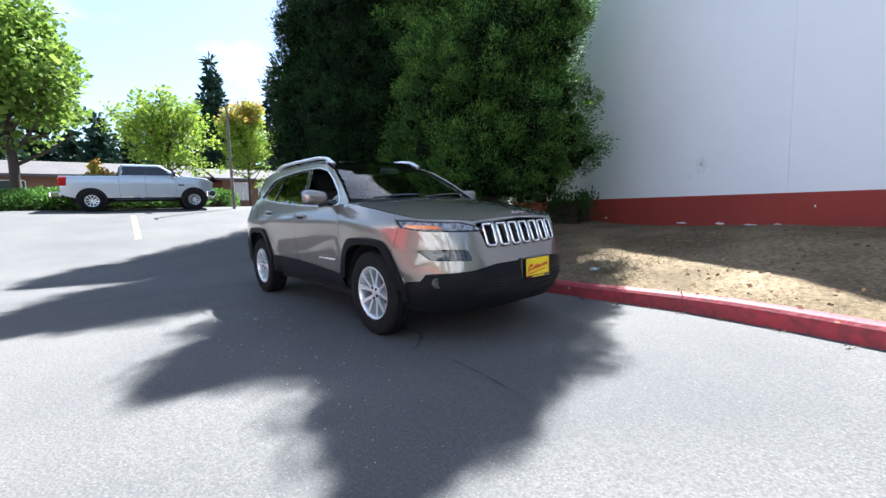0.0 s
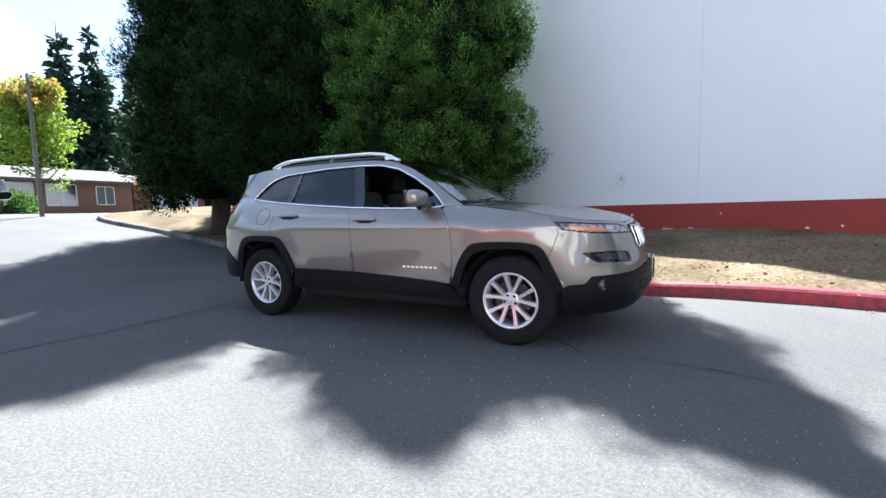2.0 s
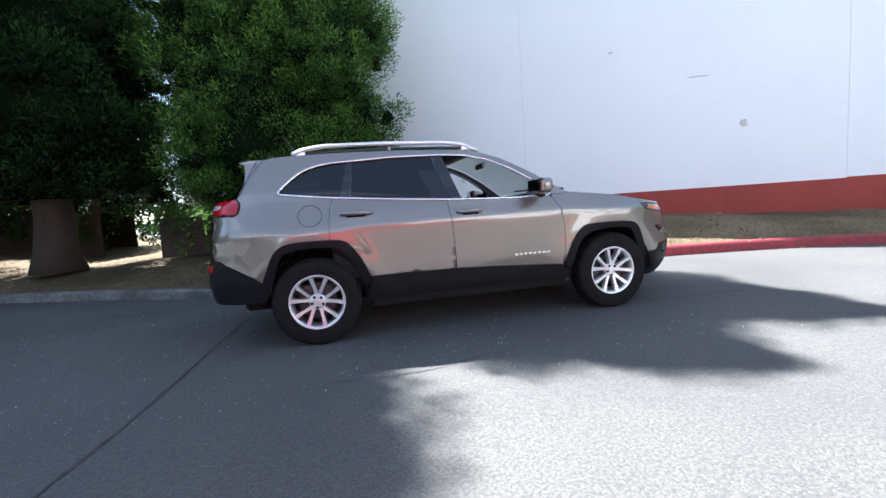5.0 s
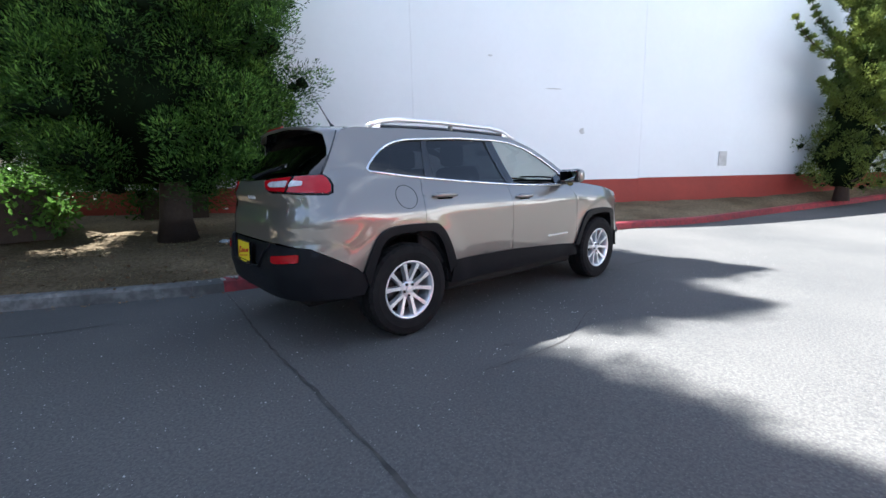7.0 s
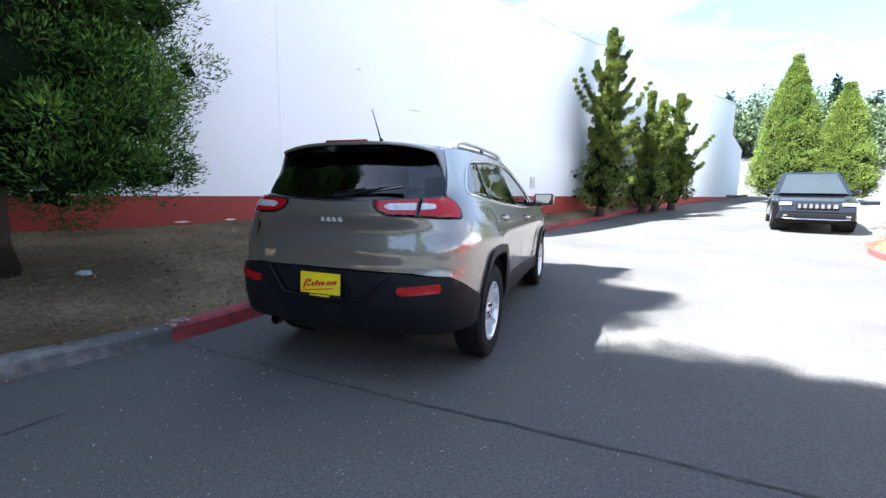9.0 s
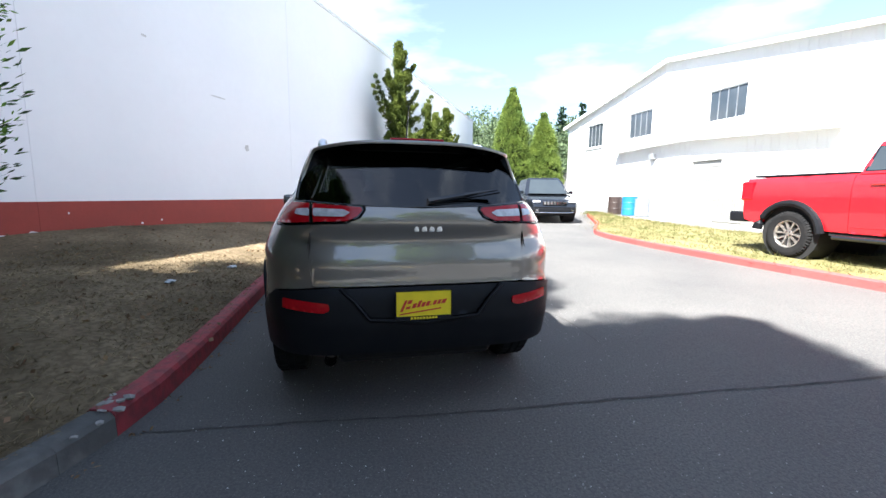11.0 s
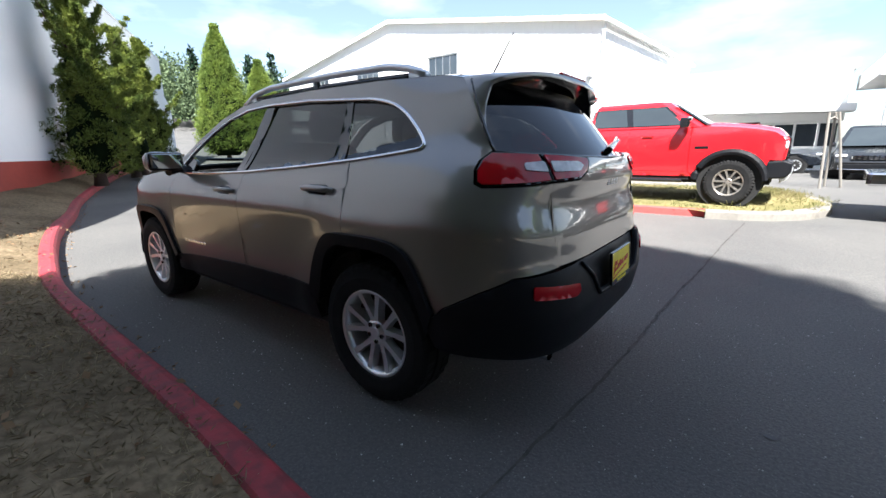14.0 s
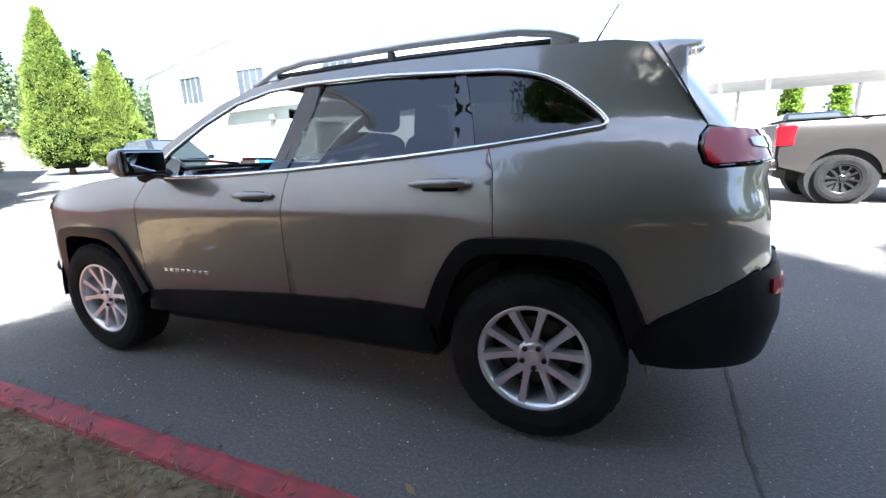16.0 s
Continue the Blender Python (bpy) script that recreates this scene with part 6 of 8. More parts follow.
for i in range(7):
    yc = -0.378 + i * 0.126
    outl = rounded([(s_f(yc - 0.044 + 0.0, 0.925), 0.925), (s_f(yc - 0.037, 0.766), 0.766), (s_f(yc + 0.037, 0.766), 0.766), (s_f(yc + 0.044, 0.925), 0.925)], 0.018, 3)
    ring = [low(s, z) + Vector((0.004, 0, 0)) for s, z in dense(outl, 0.04)]
    part("grille_slot", tube_bm(ring, 0.010, 6, closed=True), M_CHROME, gb, "chrome-ringed grille slot", smooth=True)
    if i < 6:
        yb2 = yc + 0.063
        bar = [(s_f(yb2 - 0.017, 0.94), 0.94), (s_f(yb2 - 0.022, 0.752), 0.752), (s_f(yb2 + 0.022, 0.752), 0.752), (s_f(yb2 + 0.017, 0.94), 0.94)]
        skin("grille_bar", low, bar, M_CAR, gb, off=-0.004, h=0.03, gap=0, flange=0.03)
lowg = rounded([(s_f(-0.47, 0.52), 0.52), (s_f(-0.52, 0.42), 0.42), (s_f(0.52, 0.42), 0.42), (s_f(0.47, 0.52), 0.52)], 0.03)
skin("lower_grille", low, lowg, M_UNDER, suv, "dark lower intake", off=0.010, gap=0, flange=0.004)
for z in (0.445, 0.47, 0.495):
    part("intake_slat", tube_bm([low(s_f(y, z), z) + Vector((0.012, 0, 0)) for y in np.linspace(-0.48, 0.48, 9)], 0.006, 5), M_CLAD, suv)
for sg in (-1, 1):
    p = low(s_f(-0.74, 0.50), 0.50)
    fl = lathe_bm([(0.0, 0.006), (0.026, 0.006), (0.038, 0.010), (0.042, 0.002), (0.042, -0.03), (0.0, -0.03)], 24, "x")
    part("fog_lamp", fl, M_SMOKE, suv, "round fog lamp", True, Matrix.Translation((p.x + 0.012, sg * abs(p.y), p.z)) @ Matrix.Rotation(sg * 0.55, 4, "Z"))
skin("sill_cladding", low, side([(-0.93, 0.34), (-0.905, 0.535), (-0.16, 0.530), (0.3, 0.507), (0.845, 0.470), (0.92, 0.34)]), M_CLAD, suv, "black sill cladding", off=0.010, mirror=True, gap=0.001)
for a, b in ((ARCH_R, ARCH_RI), (ARCH_F, ARCH_FI)):
    a, b = ([(p.x, p.y) for p in curve_pts(q, 0.03)] for q in (a, b))
    skin("wheel_arch_flare", low, side(a + b[::-1]), M_CLAD, suv, "black arch flare", off=0.022, flange=0.07, mirror=True, gap=0, h=0.03)
# bonnet, windscreen, roof, tail
he = resample([low(s, z) for s, z in hood_edge], 26)
hm = []
for i, p in enumerate(he):
    k = i / 25
    xm = float(np.interp(k, [0, 0.3, 0.6, 0.85, 1], [1.07, 1.42, 1.83, 2.09, he[-1].x]))
    zm = float(np.interp(k, [0, 0.3, 0.6, 0.85, 1], [1.158, 1.128, 1.070, 1.015, he[-1].z]))
    hm.append((xm, 0, zm))
cross_patch("bonnet", [p + Vector((0, 0.003, 0.002)) for p in he], hm, M_CAR, suv, n=28)
ws_mid = resample([(1.075, 0, 1.150), (0.66, 0, 1.400), (0.28, 0, 1.592)], 16)
wk = resample([upper(x, z) for x, z in EDGE[::-1] if 0.14 < x < 0.90], 16)
cross_patch("windscreen", [p + Vector((0.0, 0.035, 0)) for p in wk], ws_mid, G_CLEAR, suv, "clear raked windscreen", n=22)
part("cowl", tube_bm([(0.90 + 0.17 * (1 - (y / 0.8) ** 2), y, 1.128 + 0.02 * (1 - (y / 0.8) ** 2)) for y in np.linspace(-0.80, 0.80, 13)], 0.030, 8, flat=0.5), M_CLAD, suv, smooth=True)
for y0, y1 in ((-0.62, -0.02), (-0.05, 0.55)):
    part("front_wiper", tube_bm([(0.98 + 0.08 * (1 - (y0 / 0.8) ** 2), y0, 1.165), (1.0, (y0 + y1) / 2, 1.190), (0.98, y1, 1.195)], 0.011, 5), M_GBLK, suv)
rk = resample([upper(x, z) for x, z in EDGE[::-1] if -1.75 <= x <= 0.16], 26)
rmid = [(float(np.interp(i / 25, [0, 1], [0.28, -1.72])), 0, float(np.interp(i / 25, [0, 0.12, 0.3, 0.6, 0.85, 1], [1.592, 1.622, 1.642, 1.646, 1.632, 1.610]))) for i in range(26)]
cross_patch("roof", [p + Vector((0, 0.002, 0.001)) for p in rk], rmid, M_CAR, suv, n=26)
dring = [upper(x, z) for x, z in dense(dlo, 0.05)]
for sg in (1, -1):
    part("window_chrome", tube_bm([(p.x, sg * (p.y - 0.003), p.z) for p in dring], 0.010, 6, closed=True), M_CHROME, suv, "bright window surround", smooth=True)
dl = shrink(dlo, 0.008)
top_at = lambda x: float(np.interp(x, [-1.585, -1.52, -1.42, -1.30, -1.08, -0.64, -0.22, 0.03, 0.24, 0.44, 0.64, 0.765], [1.27, 1.335, 1.417, 1.47, 1.503, 1.523, 1.526, 1.511, 1.461, 1.365, 1.238, 1.118]))
bot_at = lambda x: belt(x) + 0.007


def strip(xb0, xb1, xt0, xt1):
    """A window field between two slanted uprights."""
    out = []
    for i in range(9):
        x = xb0 + (xb1 - xb0) * i / 8
        out.append((x, bot_at(x)))
    for i in range(9):
        x = xt1 + (xt0 - xt1) * i / 8
        out.append((x, top_at(x)))
    return out


quarter_glass = [(x, bot_at(x)) for x in np.linspace(-1.55, -1.06, 8)] + [(-1.00, top_at(-1.00)), (-1.15, top_at(-1.15)), (-1.30, 1.468), (-1.415, 1.414), (-1.505, 1.342), (-1.560, 1.290), (-1.574, 1.268)]
pillars = [strip(-1.10, -1.01, -1.02, -0.975), strip(-0.175, -0.065, -0.30, -0.185)]
skin("quarter_window", upper, quarter_glass, G_TINT, suv, "dark tinted glass", off=-0.009, gap=0, flange=0, mirror=True, h=0.04)
skin("rear_door_window", upper, strip(-1.055, -0.13, -0.995, -0.26), G_TINT, suv, "dark tinted glass", off=-0.009, gap=0, flange=0, mirror=True, h=0.04)
for pl in pillars:
    skin("door_pillar", upper, pl, M_GBLK, suv, "black window pillar", off=-0.003, gap=0, flange=0, mirror=True, h=0.03)
skin("window_sail", upper, [(0.55, bot_at(0.55)), (0.745, bot_at(0.745)), (0.66, top_at(0.66)), (0.57, top_at(0.57) * 0.45 + bot_at(0.55) * 0.55)], M_GBLK, suv, off=-0.004, gap=0, flange=0.03, mirror=True)
gk = resample([upper(x, z) for x, z in EDGE if x < -1.73], 14)
gm = resample([(-2.155, 0, 1.205), (-2.01, 0, 1.37), (-1.865, 0, 1.53)], 14)
cross_patch("rear_window", [p + Vector((-0.006, 0.002, 0.0)) for p in gk], gm, G_TINT, suv, "dark tinted tailgate glass", n=22)
for sg in (-1, 1):
    part("glass_edge", tube_bm([(p.x - 0.006, sg * (abs(p.y) - 0.004), p.z + 0.001) for p in gk], 0.010, 6, flat=0.6), M_GBLK, suv, "gloss black glass border", smooth=True)
low_edge = [(-2.158 + 0.245 * (abs(y) / 0.70) ** 2.6, y, 1.203 + 0.030 * (abs(y) / 0.70) ** 2.2) for y in np.linspace(-0.695, 0.695, 21)]
part("glass_foot", tube_bm(low_edge, 0.011, 6, flat=0.6), M_GBLK, suv, "gloss black glass border", smooth=True)
# roof spoiler: a visor over the glass, its cheeks running down into the body's rear pillars
side_x = [-1.745, -1.77, -1.80, -1.84, -1.88]
cheek = [upper(x, edge(x)) for x in side_x]
P0 = cheek[0]
top_a = [Vector((-1.68, -y, 1.6125 - 0.062 * (y / 0.62) ** 2.4)) for y in (0, 0.15, 0.30, 0.42, 0.52, 0.59)]
top_b = [Vector((-1.965 + 0.085 * (y / 0.62) ** 3, -y, 1.588 - 0.062 * (y / 0.62) ** 3)) for y in (0, 0.15, 0.30, 0.42, 0.52, 0.59)]
fade = [1.0, 0.72, 0.40, 0.14, 0.0]
row_a = resample(top_a + [p + Vector((0.03 * f_, -0.004, 0.006)) for p, f_ in zip(cheek, fade)], 26)
row_b = resample(top_b + [p + Vector((-0.105 * f_, 0.012, -0.012 * f_)) for p, f_ in zip(cheek, fade)], 26)
row_c = [b + Vector((0.006, 0.010 * k / 25, -0.022 + 0.012 * k / 25)) for k, b in enumerate(row_b)]
row_d = resample([Vector((-1.80, -y, 1.545 - 0.05 * (y / 0.62) ** 3)) for y in (0, 0.15, 0.30, 0.42, 0.52, 0.57)] + [p + Vector((-0.012, 0.055 * f_ + 0.012, -0.01)) for p, f_ in zip(cheek, fade)], 26)


def visor(name, rows, material, parent, label=""):
    V = [(p.x, sg * abs(p.y), p.z) for sg in (-1, 1) for r in rows for p in r]
    n, k, F = 26, len(rows), []
    for h_ in (0, 1):
        for i in range(k - 1):
            for q in range(n - 1):
                f = (h_ * k * n + i * n + q, h_ * k * n + i * n + q + 1, h_ * k * n + (i + 1) * n + q + 1, h_ * k * n + (i + 1) * n + q)
                F.append(f if h_ else f[::-1])
    return solid(name, V, F, material, parent, label, smooth=True)


mid = [a.lerp(b, 0.55) + Vector((0, 0, 0.006)) for a, b in zip(row_a, row_b)]
spoiler = visor("roof_spoiler", [row_a, mid, [a.lerp(b, 0.9) + Vector((0, 0, 0.002)) for a, b in zip(row_a, row_b)], row_b, row_c], M_CAR, suv)
visor("underside", [row_c, row_d], M_GBLK, spoiler, "black spoiler underside")
part("brake_light", tube_bm([(-1.955, y, 1.593) for y in (-0.16, 0, 0.16)], 0.011, 6, flat=0.7), M_RED, spoiler, "red high-mounted brake light")
for sg in (-1, 1):
    pts = [(-1.47, 1.588), (-1.38, 1.625), (-1.22, 1.652), (-0.77, 1.660), (-0.15, 1.650), (0.02, 1.628), (0.18, 1.562)]
    rail = [(x, sg * 0.575, z) for x, z in [tuple(p)[:2] for p in resample([Vector((x, z, 0)) for x, z in pts], 30)]]
    rr_ = part("roof_rail", tube_bm(rail, 0.025, 10, flat=0.72), M_SATIN, suv, "satin silver roof rail", smooth=True)
    # black tube put in the open gap under the rail as its shade
    part("rail_gap", tube_bm([(x, sg * 0.570, 1.594 + 0.012 * math.sin((x + 1.36) / 1.41 * math.pi)) for x in np.linspace(-1.36, 0.05, 12)], 0.016, 6), M_GBLK, rr_)
    for x in (-1.40, 0.06):
        part("rail_foot", box_bm(x - 0.04, x + 0.04, sg * 0.575 - 0.012, sg * 0.575 + 0.012, 1.575, 1.625, 0.006), M_SATIN, rr_)
    part("rail_foot", box_bm(-0.66, -0.62, sg * 0.575 - 0.012, sg * 0.575 + 0.012, 1.575, 1.64, 0.006), M_GBLK, rr_)
part("aerial", tube_bm([(-1.465, 0.0, 1.62), (-1.475, 0, 1.655), (-1.49, 0.0, 1.67), (-1.61, 0.0, 1.86)], [0.028, 0.016, 0.006, 0.003], 8), M_GBLK, suv, "short raked black aerial")
# handles, mirrors, fuel flap, badges
for k, (x0, x1, z) in enumerate(((-1.11, -0.85, 1.058), (-0.14, 0.11, 1.012))):
    for sg in (1, -1):
        pts = [low(s, z + 0.004 * math.sin((s - x0) / (x1 - x0) * math.pi)) for s in np.linspace(x0, x1, 9)]
        lift = [0.006, 0.024, 0.032, 0.034, 0.034, 0.034, 0.030, 0.020, 0.006]
        hp = part("door_handle", tube_bm([(p.x, sg * (p.y - l_), p.z) for p, l_ in zip(pts, lift)], [0.010, 0.014, 0.016, 0.016, 0.016, 0.016, 0.016, 0.014, 0.010], 8, flat=1.1), M_CAR, doors[k][0 if sg > 0 else 1], "body-coloured pull handle", smooth=True)
        # flat black patch on the door skin paints the shade of the handle's cup
        cup = rounded([(x0 + 0.05, z - 0.03), (x1 - 0.05, z - 0.03), (x1 - 0.05, z + 0.02), (x0 + 0.05, z + 0.02)], 0.02)
        cp = skin("handle_recess", low, cup, M_GBLK, doors[k][0], off=0.0015, gap=0, flange=0.002, h=0.03)[0]
        if sg < 0:
            cp.data.transform(Matrix.Diagonal((1, -1, 1, 1)))
            cp.data.flip_normals()
            cp.parent = doors[k][1]
ring = [low(s_x(-1.345 + 0.092 * math.cos(q), 1.06 + 0.085 * math.sin(q)), 1.06 + 0.085 * math.sin(q)) for q in np.linspace(0, 2 * math.pi, 33)[:-1]]
part("fuel_flap", tube_bm([(p.x, p.y + 0.0005, p.z) for p in ring], 0.0028, 5, closed=True), M_UNDER, suv, "round fuel flap outline")
for sg in (-1, 1):
    m_ = new("door_mirror")
    m_.parent = suv
    tagged(m_, "body-coloured door mirror on a black foot")
    cap = bmesh.new()
    bmesh.ops.create_uvsphere(cap, u_segments=24, v_segments=14, radius=1)
    for v in cap.verts:
        c = v.co
        e3 = (abs(c.x) ** 3 + abs(c.y) ** 3 + abs(c.z) ** 3) ** (1 / 3)
        c /= e3
        c.x = c.x * 0.082 if c.x > 0 else c.x * 0.055
        c.y, c.z = c.y * 0.118, c.z * (0.066 - 0.012 * c.y * sg * -1)
    cap.transform(Matrix.Translation((0.60, sg * 1.005, 1.188)))
    part("cap", cap, M_CAR, m_, smooth=True)
    part("mirror_foot", tube_bm([(0.66, sg * 0.80, 1.118), (0.63, sg * 0.90, 1.135), (0.61, sg * 0.98, 1.13)], [0.035, 0.030, 0.045], 8), M_GBLK, m_)
    part("mirror_glass", box_bm(-0.007, 0.007, -0.090, 0.090, -0.05, 0.05, 0.004), M_MIRROR, m_, "mirror glass", m=Matrix.Translation((0.531, sg * 1.005, 1.19)) @ Matrix.Rotation(sg * -0.10, 4, "Z") @ Matrix.Rotation(-0.05, 4, "Y"))
    part("mirror_bezel", box_bm(0.532, 0.585, sg * 1.005 - 0.110, sg * 1.005 + 0.110, 1.126, 1.252, 0.022, 3), M_GBLK, m_)
    for i in range(8):
        x = 0.375 + i * 0.044
        p = low(x, 0.598)
        part("name_badge", box_bm(x, x + 0.030, sg * abs(p.y) - 0.004, sg * abs(p.y) + 0.004, 0.588, 0.606, 0.001), M_CHROME, suv)
for i, w_ in enumerate((0.030, 0.034, 0.034, 0.036)):
    y = 0.055 - i * 0.042
    part("maker_badge", box_bm(-2.186, -2.165, y - w_, y - 0.002, 1.066, 1.104, 0.006, 2), M_SATIN, tailgate)
    part("maker_badge", box_bm(2.175, 2.19, -y + 0.0, -y + w_ * 0.8, 0.985, 1.006, 0.003), M_CHROME, suv)
p = low(s_r(0.53, 0.862), 0.862)
words("4X4", 0.055, M_CHROME, tailgate, Matrix.Translation((-2.152, 0.535, 0.862)) @ Matrix.Rotation(radians(-90) + 0.12, 4, "Z") @ Matrix.Rotation(radians(90), 4, "X"))
part("trim_badge", box_bm(-2.160, -2.135, -0.60, -0.48, 0.848, 0.872, 0.006, 2), M_CHROME, tailgate)
part("reverse_camera", box_bm(-2.165, -2.135, -0.03, 0.03, 1.03, 1.052, 0.004), M_GBLK, tailgate)
wip = part("rear_wiper", tube_bm([(-2.15, -0.03, 1.235), (-2.115, -0.25, 1.272), (-2.06, -0.47, 1.305)], [0.020, 0.014, 0.008], 6), M_GBLK, suv, "black rear wiper arm")
part("wiper_blade", tube_bm([(-2.145, -0.05, 1.222), (-2.07, -0.48, 1.292)], 0.009, 5), M_GBLK, wip)


def plate(parent, m):
    m = m @ Matrix.Diagonal((-1, 1, 1, 1))
    pb = part("dealer_plate", box_bm(-0.153, 0.153, -0.004, 0.004, -0.076, 0.076, 0.003), M_PLATE, parent, "yellow dealer plate with red script bars", m=m)
    for a, b, z, t in ((-0.125, -0.110, 0.012, 0.062), (-0.104, -0.080, 0.030, 0.020), (-0.100, -0.076, -0.002, 0.014), (-0.066, -0.046, 0.004, 0.026), (-0.040, -0.022, 0.010, 0.036), (-0.016, 0.004, 0.004, 0.026), (0.010, 0.030, 0.004, 0.026), (0.036, 0.042, -0.006, 0.007), (0.050, 0.068, 0.004, 0.024), (0.074, 0.092, 0.004, 0.024), (0.098, 0.122, 0.004, 0.024), (-0.12, 0.11, -0.034, 0.007)):
        part("print_bar", box_bm(a, b, 0.0045, 0.0062, z - t / 2, z + t / 2), M_PRED, pb, m=m @ Matrix(((1, 0, 0.45, 0), (0, 1, 0, 0), (0.12, 0, 1, 0), (0, 0, 0, 1))))
    fr = part("plate_frame", merged(box_bm(-0.158, 0.158, -0.006, 0.007, -0.082, -0.060), box_bm(-0.158, -0.1535, -0.006, 0.007, -0.06, 0.08), box_bm(0.1535, 0.158, -0.006, 0.007, -0.06, 0.08), box_bm(-0.158, 0.158, -0.006, 0.007, 0.0765, 0.081)), M_GBLK, pb, "black plate frame", m=m)
    for i in range(9):
        part("frame_print", box_bm(-0.075 + i * 0.017, -0.063 + i * 0.017, 0.0075, 0.0088, -0.077, -0.065), M_PLATE, fr, m=m)


plate(suv, Matrix.Translation((-2.262, 0.01, 0.672)) @ Matrix.Rotation(radians(90), 4, "Z") @ Matrix.Rotation(0.06, 4, "X"))
part("plate_bracket", box_bm(2.30, 2.345, -0.15, 0.22, 0.478, 0.65, 0.01), M_GBLK, suv)
plate(suv, Matrix.Translation((2.356, 0.035, 0.565)) @ Matrix.Rotation(radians(-90), 4, "Z"))
# wheels, wells and underbody
for x in (1.35, -1.35):
    for sg in (-1, 1):
        wheel("wheel", suv, x, sg * 0.795, sg=sg)
        # the well: a trough over the wheel, open to the outside and below
        bm = bmesh.new()
        rows = []
        for q in np.linspace(radians(-2), radians(182), 17):
            cx_, cz_ = x + 0.415 * math.cos(q), 0.36 + 0.425 * math.sin(q)
            rows.append((bm.verts.new((cx_, sg * 0.885, cz_)), bm.verts.new((cx_, sg * 0.50, cz_))))
        for a, b in zip(rows, rows[1:]):
            bm.faces.new((a[0], b[0], b[1], a[1]))
        bm.faces.new([r[1] for r in rows])
        part("wheel_well", bm, M_UNDER, suv)
for sg in (-1, 1):
    part("inner_sill", box_bm(-0.95, 0.95, sg * 0.825 - 0.03, sg * 0.825 + 0.03, 0.36, 0.60), M_UNDER, suv)
part("underbody", merged(box_bm(-0.92, 0.92, -0.80, 0.80, 0.25, 0.42, 0.03), box_bm(-2.0, 2.05, -0.48, 0.48, 0.26, 0.45, 0.03)), M_UNDER, suv)
part("bulkhead", box_bm(0.86, 0.90, -0.78, 0.78, 0.42, 1.10), M_UNDER, suv)
part("radiator_panel", box_bm(1.74, 1.78, -0.70, 0.70, 0.42, 0.92), M_UNDER, suv)
part("cabin_floor", box_bm(-1.85, 0.86, -0.80, 0.80, 0.43, 0.50), M_INT, suv)
part("load_cover", box_bm(-1.90, -1.30, -0.62, 0.62, 0.98, 1.01, 0.01), M_INT, suv)
for sg in (-1, 1):
    part("door_card", box_bm(-1.2, 0.80, sg * 0.80 - 0.03, sg * 0.80 + 0.03, 0.5, 1.09, 0.02), M_INT, suv, "dark door lining")
    st = new("front_seat")
    st.parent = suv
    part("cushion", box_bm(-0.28, 0.30, sg * 0.38 - 0.25, sg * 0.38 + 0.25, 0.56, 0.74, 0.06, 3), M_INT, st, smooth=True)
    b = box_bm(-0.09, 0.09, -0.25, 0.25, 0, 0.66, 0.07, 3)
    part("backrest", b, M_INT, st, smooth=True, m=Matrix.Translation((-0.24, sg * 0.38, 0.66)) @ Matrix.Rotation(-0.28, 4, "Y"))
    part("headrest", box_bm(-0.52, -0.40, sg * 0.38 - 0.13, sg * 0.38 + 0.13, 1.30, 1.50, 0.05, 3), M_INT, st, smooth=True)
part("rear_bench", box_bm(-1.05, -0.58, -0.66, 0.66, 0.60, 0.76, 0.06, 3), M_INT, suv, smooth=True)
part("rear_backrest", box_bm(-0.09, 0.09, -0.66, 0.66, 0, 0.62, 0.06, 3), M_INT, suv, smooth=True, m=Matrix.Translation((-1.08, 0, 0.68)) @ Matrix.Rotation(-0.3, 4, "Y"))
for y in (-0.42, 0.0, 0.42):
    part("rear_headrest", box_bm(-1.34, -1.24, y - 0.12, y + 0.12, 1.22, 1.38, 0.04, 3), M_INT, suv, smooth=True)
part("dashboard", merged(box_bm(0.55, 0.88, -0.78, 0.78, 0.78, 1.08, 0.06, 3), box_bm(0.50, 0.62, 0.18, 0.60, 0.98, 1.12, 0.04, 3)), M_INT, suv, smooth=True)
wh = [Vector((0.40, 0.38, 0.98)) + Matrix.Rotation(-0.42, 3, "Y") @ Vector((0, 0.185 * math.cos(q), 0.185 * math.sin(q))) for q in np.linspace(0, 2 * math.pi, 33)[:-1]]
sw = part("steering_wheel", tube_bm(wh, 0.016, 8, closed=True), M_INT, suv, "black steering wheel", smooth=True)
part("wheel_boss", box_bm(0.39, 0.47, 0.30, 0.46, 0.92, 1.03, 0.02), M_INT, sw)
part("inner_mirror", box_bm(0.36, 0.39, -0.12, 0.12, 1.44, 1.50, 0.01), M_GBLK, suv)
part("headlining", merged(box_bm(-1.65, 0.10, -0.55, 0.55, 1.555, 1.575)), M_INT, suv)

# ---------------- other vehicles ----------------
M_TRED = mat("red_truck_paint", (0.58, 0.010, 0.016), 0.25, coat=1.0, vary=0.15, scale=2, second=(0.50, 0.008, 0.012))
M_TGREY = mat("granite_grey_paint", (0.034, 0.031, 0.030), 0.30, coat=0.4, vary=0.1)
M_TSIL = mat("silver_blue_paint", (0.50, 0.54, 0.58), 0.3, metal=0.5, coat=1.0, vary=0.1)
M_TBLK = mat("black_car_paint", (0.010, 0.012, 0.016), 0.10, coat=0.5, vary=0.1)
M_TDGR = mat("dark_grey_car_paint", (0.018, 0.020, 0.023), 0.25, coat=0.5, vary=0.1)
